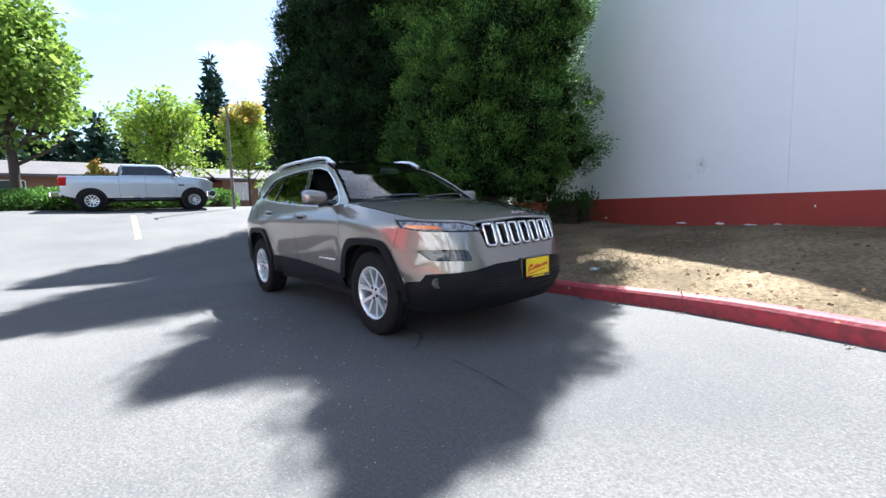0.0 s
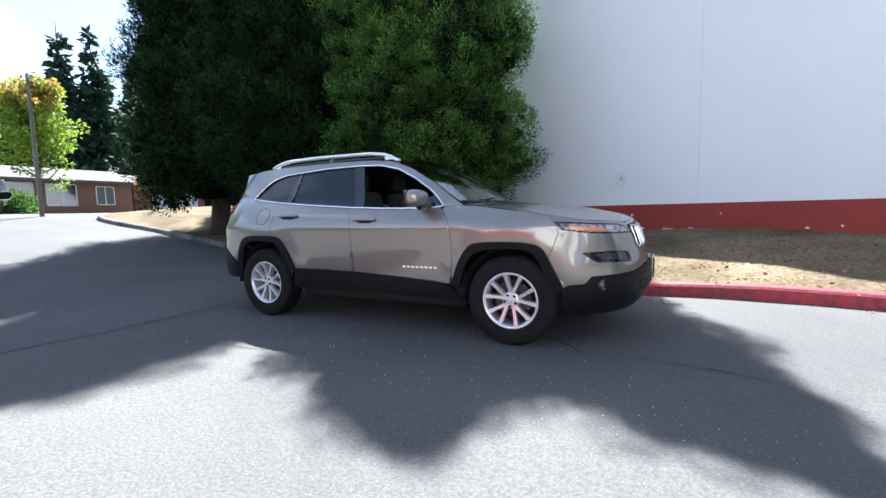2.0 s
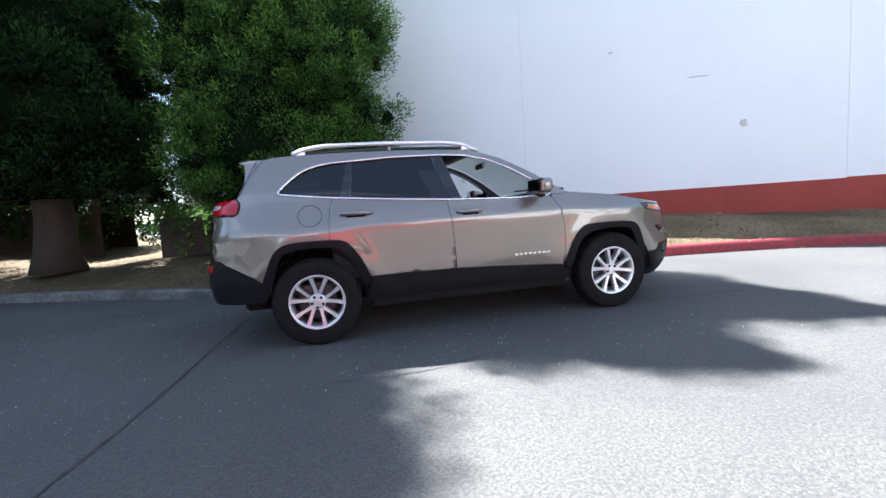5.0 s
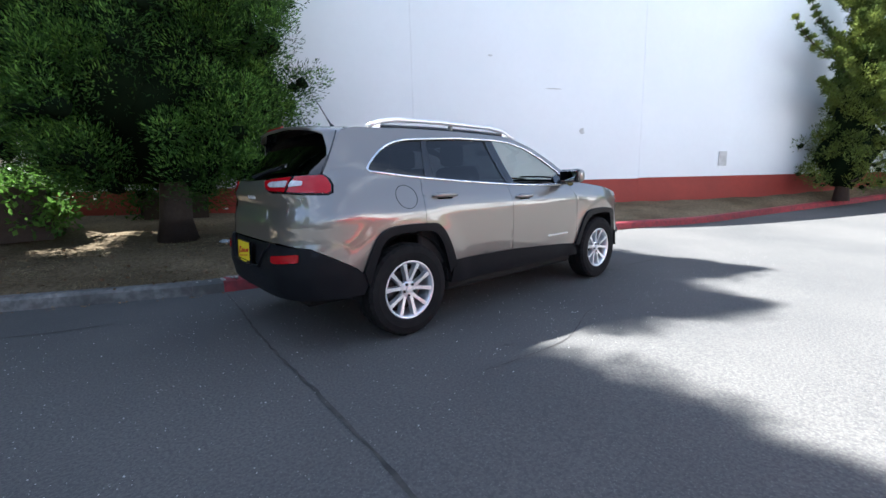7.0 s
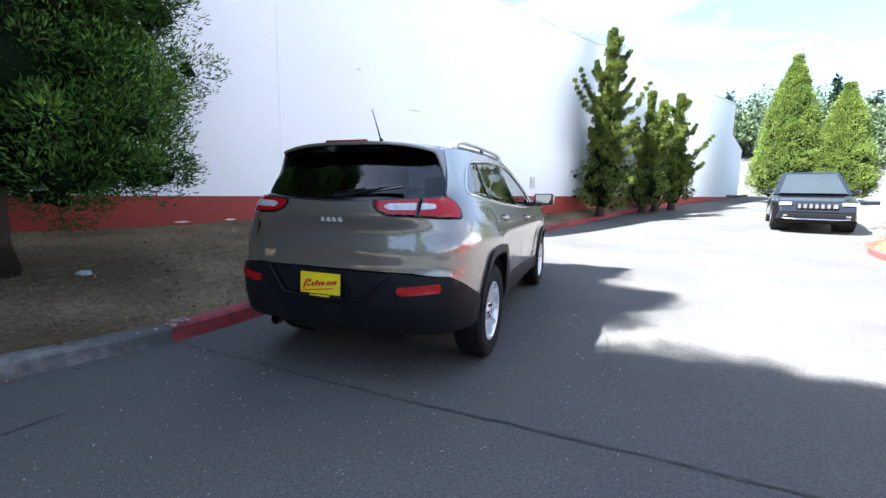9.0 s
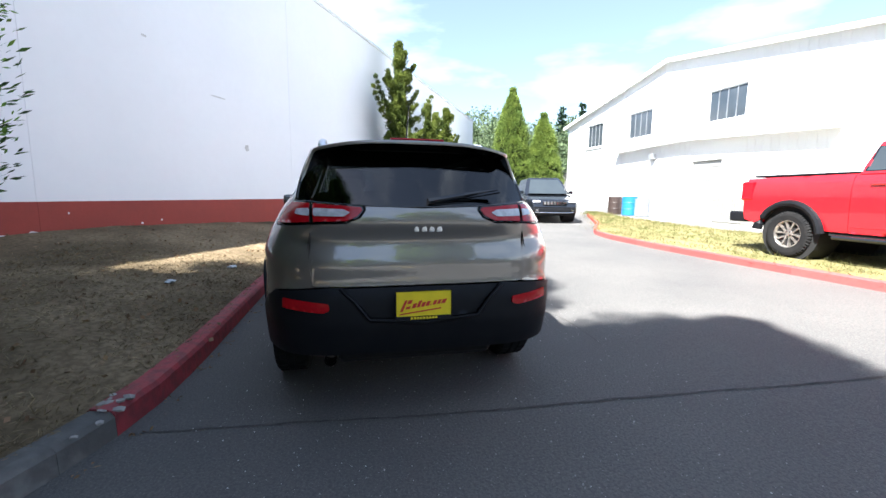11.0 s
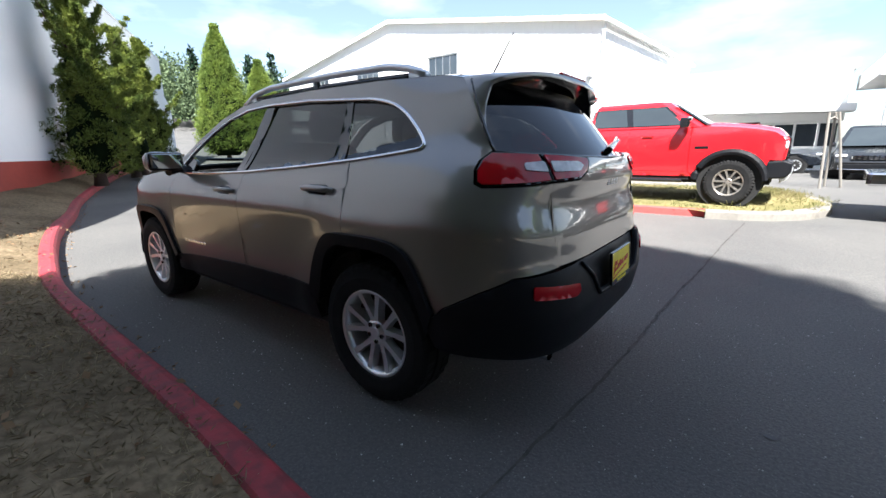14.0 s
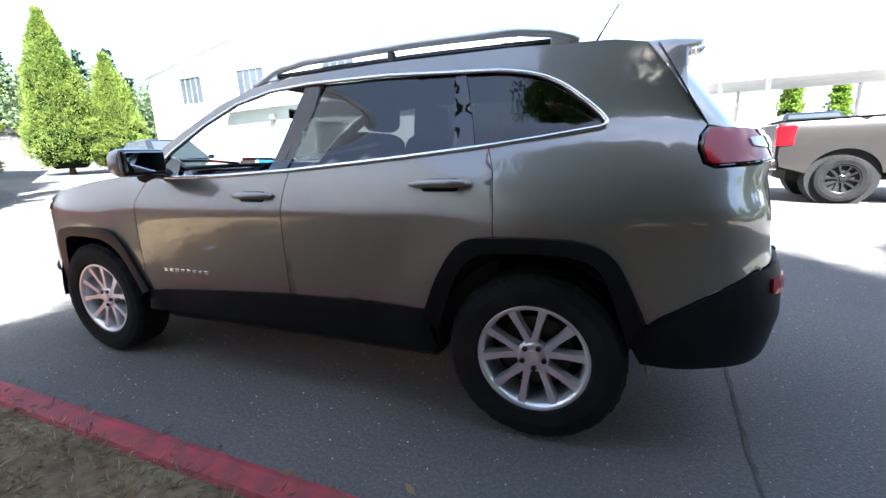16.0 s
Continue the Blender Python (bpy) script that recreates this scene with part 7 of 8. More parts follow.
M_RIMDK = mat("dark_alloy", (0.05, 0.05, 0.052), 0.35, metal=0.8, vary=0.2)
M_RIMBZ = mat("bronze_and_black_alloy", (0.55, 0.50, 0.44), 0.3, metal=0.8, vary=0.6, scale=16, second=(0.12, 0.11, 0.10))
M_CARGLASS = mat("dark_car_glass", (0.03, 0.038, 0.045), 0.04, vary=0.5, scale=1.3, second=(0.045, 0.055, 0.06), spec=0.45)


def arch_cut(cx, r, z0, n=9):
    """Points of a wheel cut-out from its front foot to its rear foot."""
    return [(cx + r * math.cos(q), max(z0, 0.40 + r * math.sin(q))) for q in np.linspace(math.asin(max(-1, (z0 - 0.40) / r)), math.pi - math.asin(max(-1, (z0 - 0.40) / r)), n)]


def house_of_glass(base, top, zb, zt, wb, wt, paint, root, nm="cab"):
    """A cabin above the belt: base = (rear x, front x), top = (rear x, front x)."""
    bm = bmesh.new()
    rows = []
    for k in range(7):
        t = k / 6
        te = t ** 0.92
        x0, x1 = base[0] + (top[0] - base[0]) * t, base[1] + (top[1] - base[1]) * t
        w = wb + (wt - wb) * te ** 1.3
        z = zb + (zt - zb) * t
        c = 0.10 + 0.05 * t
        rows.append([bm.verts.new(v) for v in ((x0, -w + c, z), (x0 + c * 0.5, -w, z), (x1 - c * 1.2, -w, z), (x1 - c * 0.3, -w + c * 1.3, z), (x1, 0, z), (x1 - c * 0.3, w - c * 1.3, z), (x1 - c * 1.2, w, z), (x0 + c * 0.5, w, z), (x0, w - c, z), (x0 - 0.02, 0, z))])
    n = 10
    for a, b in zip(rows, rows[1:]):
        for j in range(n):
            bm.faces.new((a[j], a[(j + 1) % n], b[(j + 1) % n], b[j]))
    crown = [bm.verts.new((v.co.x * 0.93 + (top[0] + top[1]) * 0.035, v.co.y * 0.9, zt + 0.045)) for v in rows[-1]]
    for j in range(n):
        bm.faces.new((rows[-1][j], rows[-1][(j + 1) % n], crown[(j + 1) % n], crown[j]))
    bm.faces.new(crown)
    bmesh.ops.recalc_face_normals(bm, faces=bm.faces[:])
    return part(nm, bm, paint, root, smooth=False)


def side_pane(root, xb0, xb1, xt0, xt1, zb, zt, fy, name="side_window", material=None):
    """A pair of side windows lying on the cabin's sides; fy(z) is the cabin's half width."""
    for sg in (-1, 1):
        V = []
        for x, z in ((xb0, zb), (xb1, zb), (xt1, zt), (xt0, zt)):
            V.append((x, sg * (fy(z) + 0.006), z))
        V += [(x, y - sg * 0.02, z) for x, y, z in V]
        solid(name, V, [(0, 1, 2, 3), (7, 6, 5, 4), (0, 4, 5, 1), (1, 5, 6, 2), (2, 6, 7, 3), (3, 7, 4, 0)], material or M_CARGLASS, root)


def cross_pane(root, x0, z0, w0, x1, z1, w1, lift, name, material=None):
    V = [(x0 + lift, -w0, z0), (x0 + lift, w0, z0), (x1 + lift, w1, z1), (x1 + lift, -w1, z1)]
    V += [(x - lift * 1.5, y, z) for x, y, z in V]
    solid(name, V, [(0, 1, 2, 3), (7, 6, 5, 4), (0, 4, 5, 1), (1, 5, 6, 2), (2, 6, 7, 3), (3, 7, 4, 0)], material or M_CARGLASS, root)


def pickup(label, at, paint, r=0.42, rim=0.235, rims=None, flares=True, chrome=False, group=""):
    root = thing("pickup_truck", label, "pickup truck", group, at=at)
    wb = 1.785
    zr = 0.50
    # side panels on one curved skin, each cut to its outline
    def flank(x, z):
        y = float(np.interp(z, [0.45, 0.60, 0.78, 0.95, 1.12, 1.26, 1.36, 1.43], [0.915, 0.945, 0.958, 0.965, 0.968, 0.955, 0.925, 0.875]))
        t = max(0.0, (x - 1.95) / 0.75)
        return Vector((x, -y * (1 - 0.15 * t * t) + 0.02 * max(0.0, (-x - 2.3) / 0.22) ** 2, z))

    top = lambda x: float(np.interp(x, [-2.52, -0.85, 1.30, 1.60, 2.0, 2.30, 2.52, 2.64], [1.39, 1.41, 1.40, 1.385, 1.345, 1.29, 1.22, 1.12]))
    line = lambda a, b, n=8: [(a + (b - a) * i / n, top(a + (b - a) * i / n)) for i in range(n + 1)]
    rear_cut, front_cut = arch_cut(-wb, 0.51, zr, 17), arch_cut(wb, 0.53, zr, 17)
    skin("bed_side", flank, [(-2.50, zr + 0.12)] + rear_cut[::-1] + [(-0.865, zr)] + line(-0.865, -2.51) + [(-2.52, 0.80)], paint, root, h=0.07, mirror=True, gap=0.004)
    skin("rear_door", flank, [(-0.865, zr + 0.09), (0.02, zr + 0.09)] + line(0.02, -0.865), paint, root, h=0.08, mirror=True, gap=0.004)
    skin("front_door", flank, [(0.02, zr + 0.09), (1.12, zr + 0.09)] + line(1.12, 0.02), paint, root, h=0.08, mirror=True, gap=0.004)
    skin("rocker_panel", flank, [(-0.865, zr), (1.20, zr), (1.12, zr + 0.09), (-0.865, zr + 0.09)], paint, root, h=0.08, mirror=True, gap=0.002)
    skin("front_fender", flank, [(1.12, zr + 0.09), (1.22, zr)] + front_cut[::-1] + [(2.34, 0.80), (2.63, 0.80), (2.66, 0.98), (2.64, 1.12)] + line(2.64, 1.12), paint, root, h=0.06, mirror=True, gap=0.004)
    # bonnet: a raised middle between two creases
    bx = [1.12, 1.30, 1.55, 1.85, 2.15, 2.40, 2.56, 2.64]
    V, F, lanes = [], [], 17
    for x in bx:
        e_ = flank(x, top(x))
        for q in range(lanes):
            t = 2 * q / (lanes - 1) - 1
            up = 0.065 * (1 - abs(t) ** 3) + 0.028 * max(0.0, min(1.0, (0.72 - abs(t)) / 0.1))
            V.append((x + 0.07 * (1 - t * t) * (x > 2.3), abs(e_.y) * t, e_.z + up * (1 if x < 2.5 else 0.7)))
    for a in range(len(bx) - 1):
        for q in range(lanes - 1):
            F.append((a * lanes + q, (a + 1) * lanes + q, (a + 1) * lanes + q + 1, a * lanes + q + 1))
    solid("bonnet", V, F, paint, root, smooth=True)
    part("nose_panel", prism_bm([(2.45, 0.78), (2.68, 0.80), (2.72, 1.05), (2.70, 1.17), (2.45, 1.22)], -0.80, 0.80, 0.03), paint, root)
    part("tailgate", box_bm(-2.53, -2.47, -0.86, 0.86, 0.72, 1.38, 0.02, 2), paint, root)
    inner = [(2.30, zr)] + arch_cut(wb, 0.53, zr) + arch_cut(-wb, 0.51, zr) + [(-2.45, zr + 0.12), (-2.46, 1.30), (1.30, 1.33), (2.10, 1.20), (2.50, 1.05)]
    part("inner_body", prism_bm(inner, -0.86, 0.86), M_UNDER, root)
    for sg in (-1, 1):
        part("bonnet_scoop", box_bm(1.75, 2.1, sg * 0.33 - 0.09, sg * 0.33 + 0.09, 1.425, 1.462, 0.012), M_GBLK, root)
    fy = lambda z: 0.915 + (0.74 - 0.915) * ((max(0, (z - 1.40) / 0.48)) ** 0.92) ** 1.3
    house_of_glass((-0.86, 1.36), (-0.78, 0.72), 1.40, 1.86, 0.915, 0.74, paint, root)
    side_pane(root, -0.77, 1.06, -0.71, 0.63, 1.435, 1.805, lambda z: fy(z) - 0.003, "window_frame", M_GBLK)
    side_pane(root, -0.74, -0.02, -0.68, -0.10, 1.45, 1.79, fy, "rear_side_window")
    side_pane(root, 0.07, 0.98, -0.0, 0.60, 1.45, 1.79, fy, "front_side_window")
    side_pane(root, -0.03, 0.08, -0.115, 0.005, 1.44, 1.80, lambda z: fy(z) + 0.003, "door_pillar", M_GBLK)
    cross_pane(root, 1.36, 1.43, 0.76, 0.76, 1.84, 0.60, 0.035, "windscreen")
    cross_pane(root, -0.88, 1.46, 0.70, -0.80, 1.80, 0.60, -0.03, "rear_window")
    # tonneau, tailgate, door seams
    part("tonneau", box_bm(-2.48, -0.88, -0.85, 0.85, 1.405, 1.445, 0.015), M_CLAD, root, "black bed cover")
    for x in (-0.62, 0.28):
        for sg in (-1, 1):
            part("door_handle", box_bm(x, x + 0.20, sg * 0.975 - 0.018, sg * 0.975 + 0.018, 1.23, 1.265, 0.01), paint, root)
    for sg in (-1, 1):
        part("tail_lamp", box_bm(-2.545, -2.40, sg * 0.90 - 0.07, sg * 0.90 + 0.065, 0.98, 1.33, 0.02), M_RED, root)
        part("headlamp", box_bm(2.46, 2.71, sg * 0.735 - 0.11, sg * 0.735 + 0.105, 0.99, 1.12, 0.03, 2), M_CLEAR, root)
        part("headlamp_surround", box_bm(2.42, 2.685, sg * 0.715 - 0.115, sg * 0.715 + 0.115, 0.94, 1.15, 0.03, 2), M_GBLK, root)
        part("mirror_arm", box_bm(1.0, 1.08, sg * 0.90, sg * 1.02, 1.42, 1.47, 0.01), M_GBLK, root)
        part("door_mirror", box_bm(0.96, 1.12, sg * 1.12 - 0.12, sg * 1.12 + 0.12, 1.38, 1.56, 0.03, 2), M_GBLK, root)
        part("mirror_cap", box_bm(1.06, 1.135, sg * 1.12 - 0.10, sg * 1.12 + 0.10, 1.48, 1.57, 0.02, 2), M_CHROME, root)
        part("side_step", tube_bm([(-1.05, sg * 0.95, 0.42), (1.05, sg * 0.95, 0.42)], 0.04, 8), M_GBLK, root)
        part("side_badge", box_bm(1.20, 1.42, sg * 0.965 - 0.006, sg * 0.965 + 0.006, 1.0, 1.05, 0.004), M_GBLK, root)
        for cx in (wb, -wb):
            if flares:
                pts = [(cx + 0.545 * math.cos(q), sg * 0.955, 0.40 + 0.545 * math.sin(q)) for q in np.linspace(0.10, math.pi - 0.10, 15)]
                part("arch_flare", tube_bm(pts, 0.062, 8), M_CLAD, root, "black arch flare")
            wheel("wheel", root, cx, sg * 0.83, r=r, rim=rim, width=0.28, sg=sg, rim_m=rims or M_SATIN, pair=0.24, tread=46)
            part("wheel_well", lathe_bm([(0.50, sg * 0.90), (0.50, sg * 0.45), (0.0, sg * 0.45)], 24), M_UNDER, root, m=Matrix.Translation((cx, 0, 0.42)))
    gr = part("grille", box_bm(2.58, 2.735, -0.60, 0.60, 0.80, 1.20, 0.03), M_GBLK, root, "black crossbar grille")
    part("grille_bar", box_bm(2.736, 2.755, -0.58, 0.58, 0.98, 1.03, 0.005), M_GBLK if not chrome else M_CHROME, gr)
    part("grille_bar", box_bm(2.736, 2.755, -0.03, 0.03, 0.82, 0.975, 0.005), M_GBLK if not chrome else M_CHROME, gr)
    part("front_bumper", prism_bm([(2.30, 0.48), (2.72, 0.50), (2.86, 0.60), (2.86, 0.76), (2.68, 0.80), (2.30, 0.78)], -0.93, 0.93, 0.03), M_CLAD if not chrome else M_CHROME, root)
    part("skid_plate", prism_bm([(2.62, 0.40), (2.80, 0.47), (2.89, 0.62), (2.86, 0.66), (2.6, 0.5)], -0.55, 0.55, 0.01), M_SATIN, root, "silver skid plate")
    for sg in (-1, 1):
        part("tow_hook", box_bm(2.86, 2.91, sg * 0.42 - 0.02, sg * 0.42 + 0.02, 0.56, 0.62, 0.008), M_GBLK, root)
    part("rear_bumper", box_bm(-2.70, -2.50, -0.90, 0.90, 0.56, 0.76, 0.03, 2), M_CHROME if chrome else M_CLAD, root)
    part("chassis", merged(box_bm(-2.4, 2.4, -0.55, 0.55, 0.36, 0.55)), M_UNDER, root)
    # a short nose and a long bed end behind the wheels
    for ob in root.children_recursive:
        if ob.type == "MESH" and ob.parent == root or ob.parent == gr:
            for v in ob.data.vertices:
                if v.co.x > 2.32:
                    v.co.x = 2.32 + (v.co.x - 2.32) * 0.62
                elif v.co.x < -2.31:
                    v.co.x = -2.31 + (v.co.x + 2.31) * 1.9
    part("floor", box_bm(-1.15, 1.15, -0.9, 0.9, 0.44, 0.52), M_UNDER, root)
    return root


def crossover(label, at, paint, length=4.8, height=1.72, width=1.92, rims=None, name="parked_car", cat="car", low_car=False):
    """A modern car with bonnet, cabin and short tail, in simpler detail."""
    root = thing(name, label, cat, at=at)
    L, W = length / 2, width / 2
    wb = length * 0.30
    r = 0.37 if not low_car else 0.325
    bz = height * 0.60
    k = 0.42
    body = [(L - 0.12, 0.32), (wb + 0.46, 0.30)] + [(wb + k * math.cos(q), max(0.30, r + k * math.sin(q))) for q in np.linspace(-0.1, math.pi + 0.1, 11)] + [(-wb + k * math.cos(q), max(0.30, r + k * math.sin(q))) for q in np.linspace(-0.1, math.pi + 0.1, 11)] + [(-L + 0.12, 0.36), (-L, 0.55), (-L + 0.02, 0.85), (-L + 0.12, bz), (-0.2, bz), (wb * 0.62, bz - 0.03), (L - 0.30, bz - 0.20), (L - 0.06, bz - 0.36), (L, 0.55)]
    bm = prism_bm(body, -W, W)
    for v in bm.verts:
        t = max(0.0, (abs(v.co.x) - L * 0.62) / (L * 0.38))
        v.co.y *= 1 - 0.17 * t * t
        if v.co.z > bz - 0.1:
            v.co.y *= 0.95
    bmesh.ops.bevel(bm, geom=[e for e in bm.edges if abs(abs(e.verts[0].co.y) - abs(e.verts[1].co.y)) < 0.09 and e.verts[0].co.y * e.verts[1].co.y > 0], offset=0.045, segments=3, affect="EDGES", profile=0.5)
    part("body", bm, paint, root)
    b0, b1 = -L + (0.22 if not low_car else 0.75), wb * 0.68
    t0, t1 = -L + (0.50 if not low_car else 1.25), wb * 0.08
    zt = height - 0.045
    wbs, wts = W * 0.94, W * 0.72
    fy = lambda z: wbs + (wts - wbs) * ((max(0, (z - bz) / (zt - bz))) ** 0.92) ** 1.3
    house_of_glass((b0, b1), (t0, t1), bz - 0.01, zt, wbs, wts, paint, root)
    z0, z1 = bz + 0.03, zt - 0.06
    mx = (b0 + b1) / 2
    side_pane(root, b0 + 0.30, mx - 0.03, t0 + 0.16, mx - 0.05, z0, z1, fy, "rear_side_window")
    side_pane(root, mx + 0.03, b1 - 0.32, mx + 0.0, t1 - 0.12, z0, z1, fy, "front_side_window")
    cross_pane(root, b1, bz + 0.02, wbs * 0.86, t1 + 0.03, zt - 0.03, wts * 0.86, 0.03, "windscreen")
    cross_pane(root, b0 - 0.02, bz + 0.03, wbs * 0.8, t0 - 0.03, zt - 0.03, wts * 0.84, -0.025, "rear_window")
    part("grille", box_bm(L - 0.10, L + 0.012, -0.45, 0.45, 0.62, 0.78, 0.02), M_GBLK, root)
    for i in range(7):
        part("grille_slot", box_bm(L + 0.013, L + 0.03, -0.42 + i * 0.125, -0.34 + i * 0.125, 0.64, 0.76, 0.006), M_CHROME, root)
    part("lower_intake", box_bm(L - 0.08, L + 0.010, -0.62, 0.62, 0.36, 0.50, 0.02), M_CLAD, root)
    part("chrome_lip", tube_bm([(L - 0.05, -0.72, 0.345), (L + 0.01, -0.45, 0.335), (L + 0.012, 0.45, 0.335), (L - 0.05, 0.72, 0.345)], 0.014, 6), M_CHROME, root)
    for sg in (-1, 1):
        part("headlamp", box_bm(L - 0.30, L - 0.03, sg * W * 0.70 - 0.15, sg * W * 0.70 + 0.14, 0.71, 0.80, 0.03, 2), M_CLEAR, root)
        part("tail_lamp", box_bm(-L - 0.01, -L + 0.2, sg * W * 0.72 - 0.14, sg * W * 0.72 + 0.12, 0.80, 0.95, 0.03), M_RED, root)
        part("fog_lamp", box_bm(L - 0.12, L - 0.03, sg * W * 0.66 - 0.08, sg * W * 0.66 + 0.08, 0.40, 0.46, 0.01), M_CHROME, root)
        part("door_mirror", box_bm(b1 - 0.42, b1 - 0.28, sg * (W + 0.06) - 0.09, sg * (W + 0.06) + 0.09, bz + 0.0, bz + 0.14, 0.03, 2), paint, root)
        for cx in (wb, -wb):
            wheel("wheel", root, cx, sg * (W - 0.12), r=r, rim=r * 0.66, width=0.22, sg=sg, rim_m=rims or M_SATIN, tread=24)
            part("wheel_well", lathe_bm([(0.41, sg * (W - 0.04)), (0.41, sg * 0.5), (0.0, sg * 0.5)], 20), M_UNDER, root, m=Matrix.Translation((cx, 0, r)))
    part("chassis", box_bm(-L + 0.3, L - 0.3, -W + 0.25, W - 0.25, 0.2, 0.38), M_UNDER, root)
    return root


def stand(x, y, yaw, dz=0.0):
    return pose(x, y, rz(x, y) + dz, 0, 0, yaw)


pickup("bright red crew-cab off-road pickup with black arch flares on the grass", stand(-0.50, -7.97, 178.0, 0.14), M_TRED, 0.405, 0.235, rims=M_RIMBZ)
crossover("glossy black SUV facing along the drive beside the kerb", stand(12.5, -7.9, 165), M_TBLK, 4.8, 1.74, 1.94)
pickup("granite-grey pickup with a chrome rear bumper in the car park", stand(-7.15, -7.47, 174), M_TGREY, 0.40, 0.24, M_RIMDK, False, True)
pickup("silver crew-cab pickup passing along the street", stand(-18.4, -0.2, 85), M_TSIL, 0.39, 0.23, None, False, True)
crossover("dark grey SUV parked beyond the porch", stand(-5.6, -18.5, 82), M_TDGR, 4.8, 1.74, 1.94)
crossover("black off-roader parked beside the grey pickup", stand(-7.4, -14.5, 80), M_TBLK, 4.5, 1.8, 1.9, M_RIMDK)
crossover("black saloon car in front of the showroom", stand(-2.2, -21.2, 185), M_TBLK, 4.6, 1.45, 1.82, None, "saloon_car", "car", True)
crossover("silver saloon car by the showroom door", stand(-9.8, -26.5, 95), M_TSIL, 4.6, 1.45, 1.82, None, "saloon_car", "car", True)

# three pale poles leaning together beside the island
stand_ = thing("pole_stand", "three pale leaning poles joined near their tops", "pole stand")
for a, b in (((-3.95, -12.8), (-3.88, -12.9)), ((-4.10, -13.5), (-4.02, -13.1)), ((-4.42, -13.3), (-4.08, -13.0))):
    z0 = rz(*a)
    part("pole", tube_bm([(a[0], a[1], z0 - 0.02), ((a[0] + b[0]) / 2, (a[1] + b[1]) / 2, z0 + 1.0), (b[0], b[1], z0 + 1.95)], 0.032, 8), M_KTAN, stand_)
part("tie", tube_bm([(-3.88, -12.9, 1.95), (-4.0, -13.02, 2.02), (-4.08, -13.0, 1.95)], 0.024, 6), M_KTAN, stand_)

# ---------------- cracks, marks and litter ----------------
def crack(pts, w, label, seed, name="pavement_crack"):
    rng = np.random.default_rng(seed)
    L = curve_pts(pts, 0.07)
    V, F = [], []
    for i, p in enumerate(L):
        a, b = L[max(0, i - 1)], L[min(len(L) - 1, i + 1)]
        d = (b - a).normalized()
        n_ = Vector((-d.y, d.x, 0))
        ww = w * (0.45 + 0.9 * rng.random()) * (0.3 + 0.7 * math.sin(math.pi * min(1, max(0.02, i / len(L)))) ** 0.4)
        j = n_ * (rng.random() - 0.5) * w * 0.5
        for sgn in (-1, 1):
            q = p + j + n_ * sgn * ww / 2
            V.append((q.x, q.y, rz(q.x, q.y) + 0.0045))
    for i in range(len(L) - 1):
        F.append((2 * i, 2 * i + 1, 2 * i + 3, 2 * i + 2))
    return solid(name, V, F, M_TAR, label=label, category="crack", kind="structure")


crack([(-2.10, 1.50), (-2.15, 0.8), (-2.22, 0.1), (-2.26, -0.6), (-2.28, -1.3), (-2.31, -1.9), (-2.37, -2.6), (-2.42, -3.4), (-2.50, -4.6), (-2.62, -6.1)], 0.022, "long filled crack across the asphalt", 1)
crack([(1.40, -0.62), (1.62, -0.60), (1.78, -0.74), (1.90, -0.90)], 0.035, "short dark crack near the front wheel", 3)
crack([(-3.10, 1.12), (-3.45, 1.20), (-3.85, 1.36), (-4.4, 1.62)], 0.02, "dark seam in the asphalt near the grey kerb", 15)
crack([(2.15, -0.82), (2.45, -0.86), (2.7, -0.90), (3.0, -0.97)], 0.015, "thin crack near the front bumper", 4)
crack([(0.8, -1.6), (0.2, -1.5), (-0.6, -1.75), (-1.4, -1.7)], 0.008, "hairline crack in the asphalt", 8)
M_STAIN = mat("oil_stain", (0.045, 0.045, 0.046), 0.6, vary=0.6, scale=7, second=(0.09, 0.088, 0.086))
for i, (x, y, r) in enumerate(((-2.96, 0.07, 0.018), (-2.04, -1.03, 0.016), (-1.84, -0.68, 0.016), (-1.43, -1.05, 0.022), (-0.96, -1.52, 0.018), (-0.96, -2.08, 0.018), (-1.23, -2.02, 0.016), (-3.0, -1.9, 0.016))):
    rng = np.random.default_rng(200 + i)
    ring = [(x + r * (0.7 + 0.6 * rng.random()) * math.cos(q) * 1.4, y + r * (0.7 + 0.6 * rng.random()) * math.sin(q), rz(x, y) + 0.0042) for q in np.linspace(0, 2 * math.pi, 15)[:-1]]
    solid("oil_stain", ring, [tuple(range(14))], M_STAIN, label="small dark oil stain on the asphalt", category="stain", kind="structure")
solid("paint_mark", [(3.39, -0.735, 0.005), (3.49, -0.775, 0.005), (3.495, -0.765, 0.005), (3.395, -0.725, 0.005)], [(0, 1, 2, 3)], M_PAINTW, label="short white paint mark on the asphalt", category="road marking", kind="structure")

# pale grit scattered over the nearest asphalt
rng = np.random.default_rng(301)
gp = np.stack([rng.uniform(-5.5, 4.5, 9000), rng.uniform(-5.2, 1.3, 9000)], 1)
GV, GF = [], []
for x, y in gp:
    r = 0.0022 + 0.0045 * rng.random() ** 3
    a = rng.random() * 6.28
    b = len(GV)
    for k in range(3):
        GV.append((x + r * math.cos(a + 2.1 * k), y + r * math.sin(a + 2.1 * k), 0.001))
    GV.append((x, y, 0.001 + r * 0.9))
    GF += [(b, b + 1, b + 3), (b + 1, b + 2, b + 3), (b + 2, b, b + 3)]
M_GRIT = mat("pale_grit", (0.42, 0.41, 0.39), 0.8, island=0.5)
solid("grit", GV, GF, M_GRIT, label="pale grit and crumbs on the asphalt", category="grit", kind="stuff")


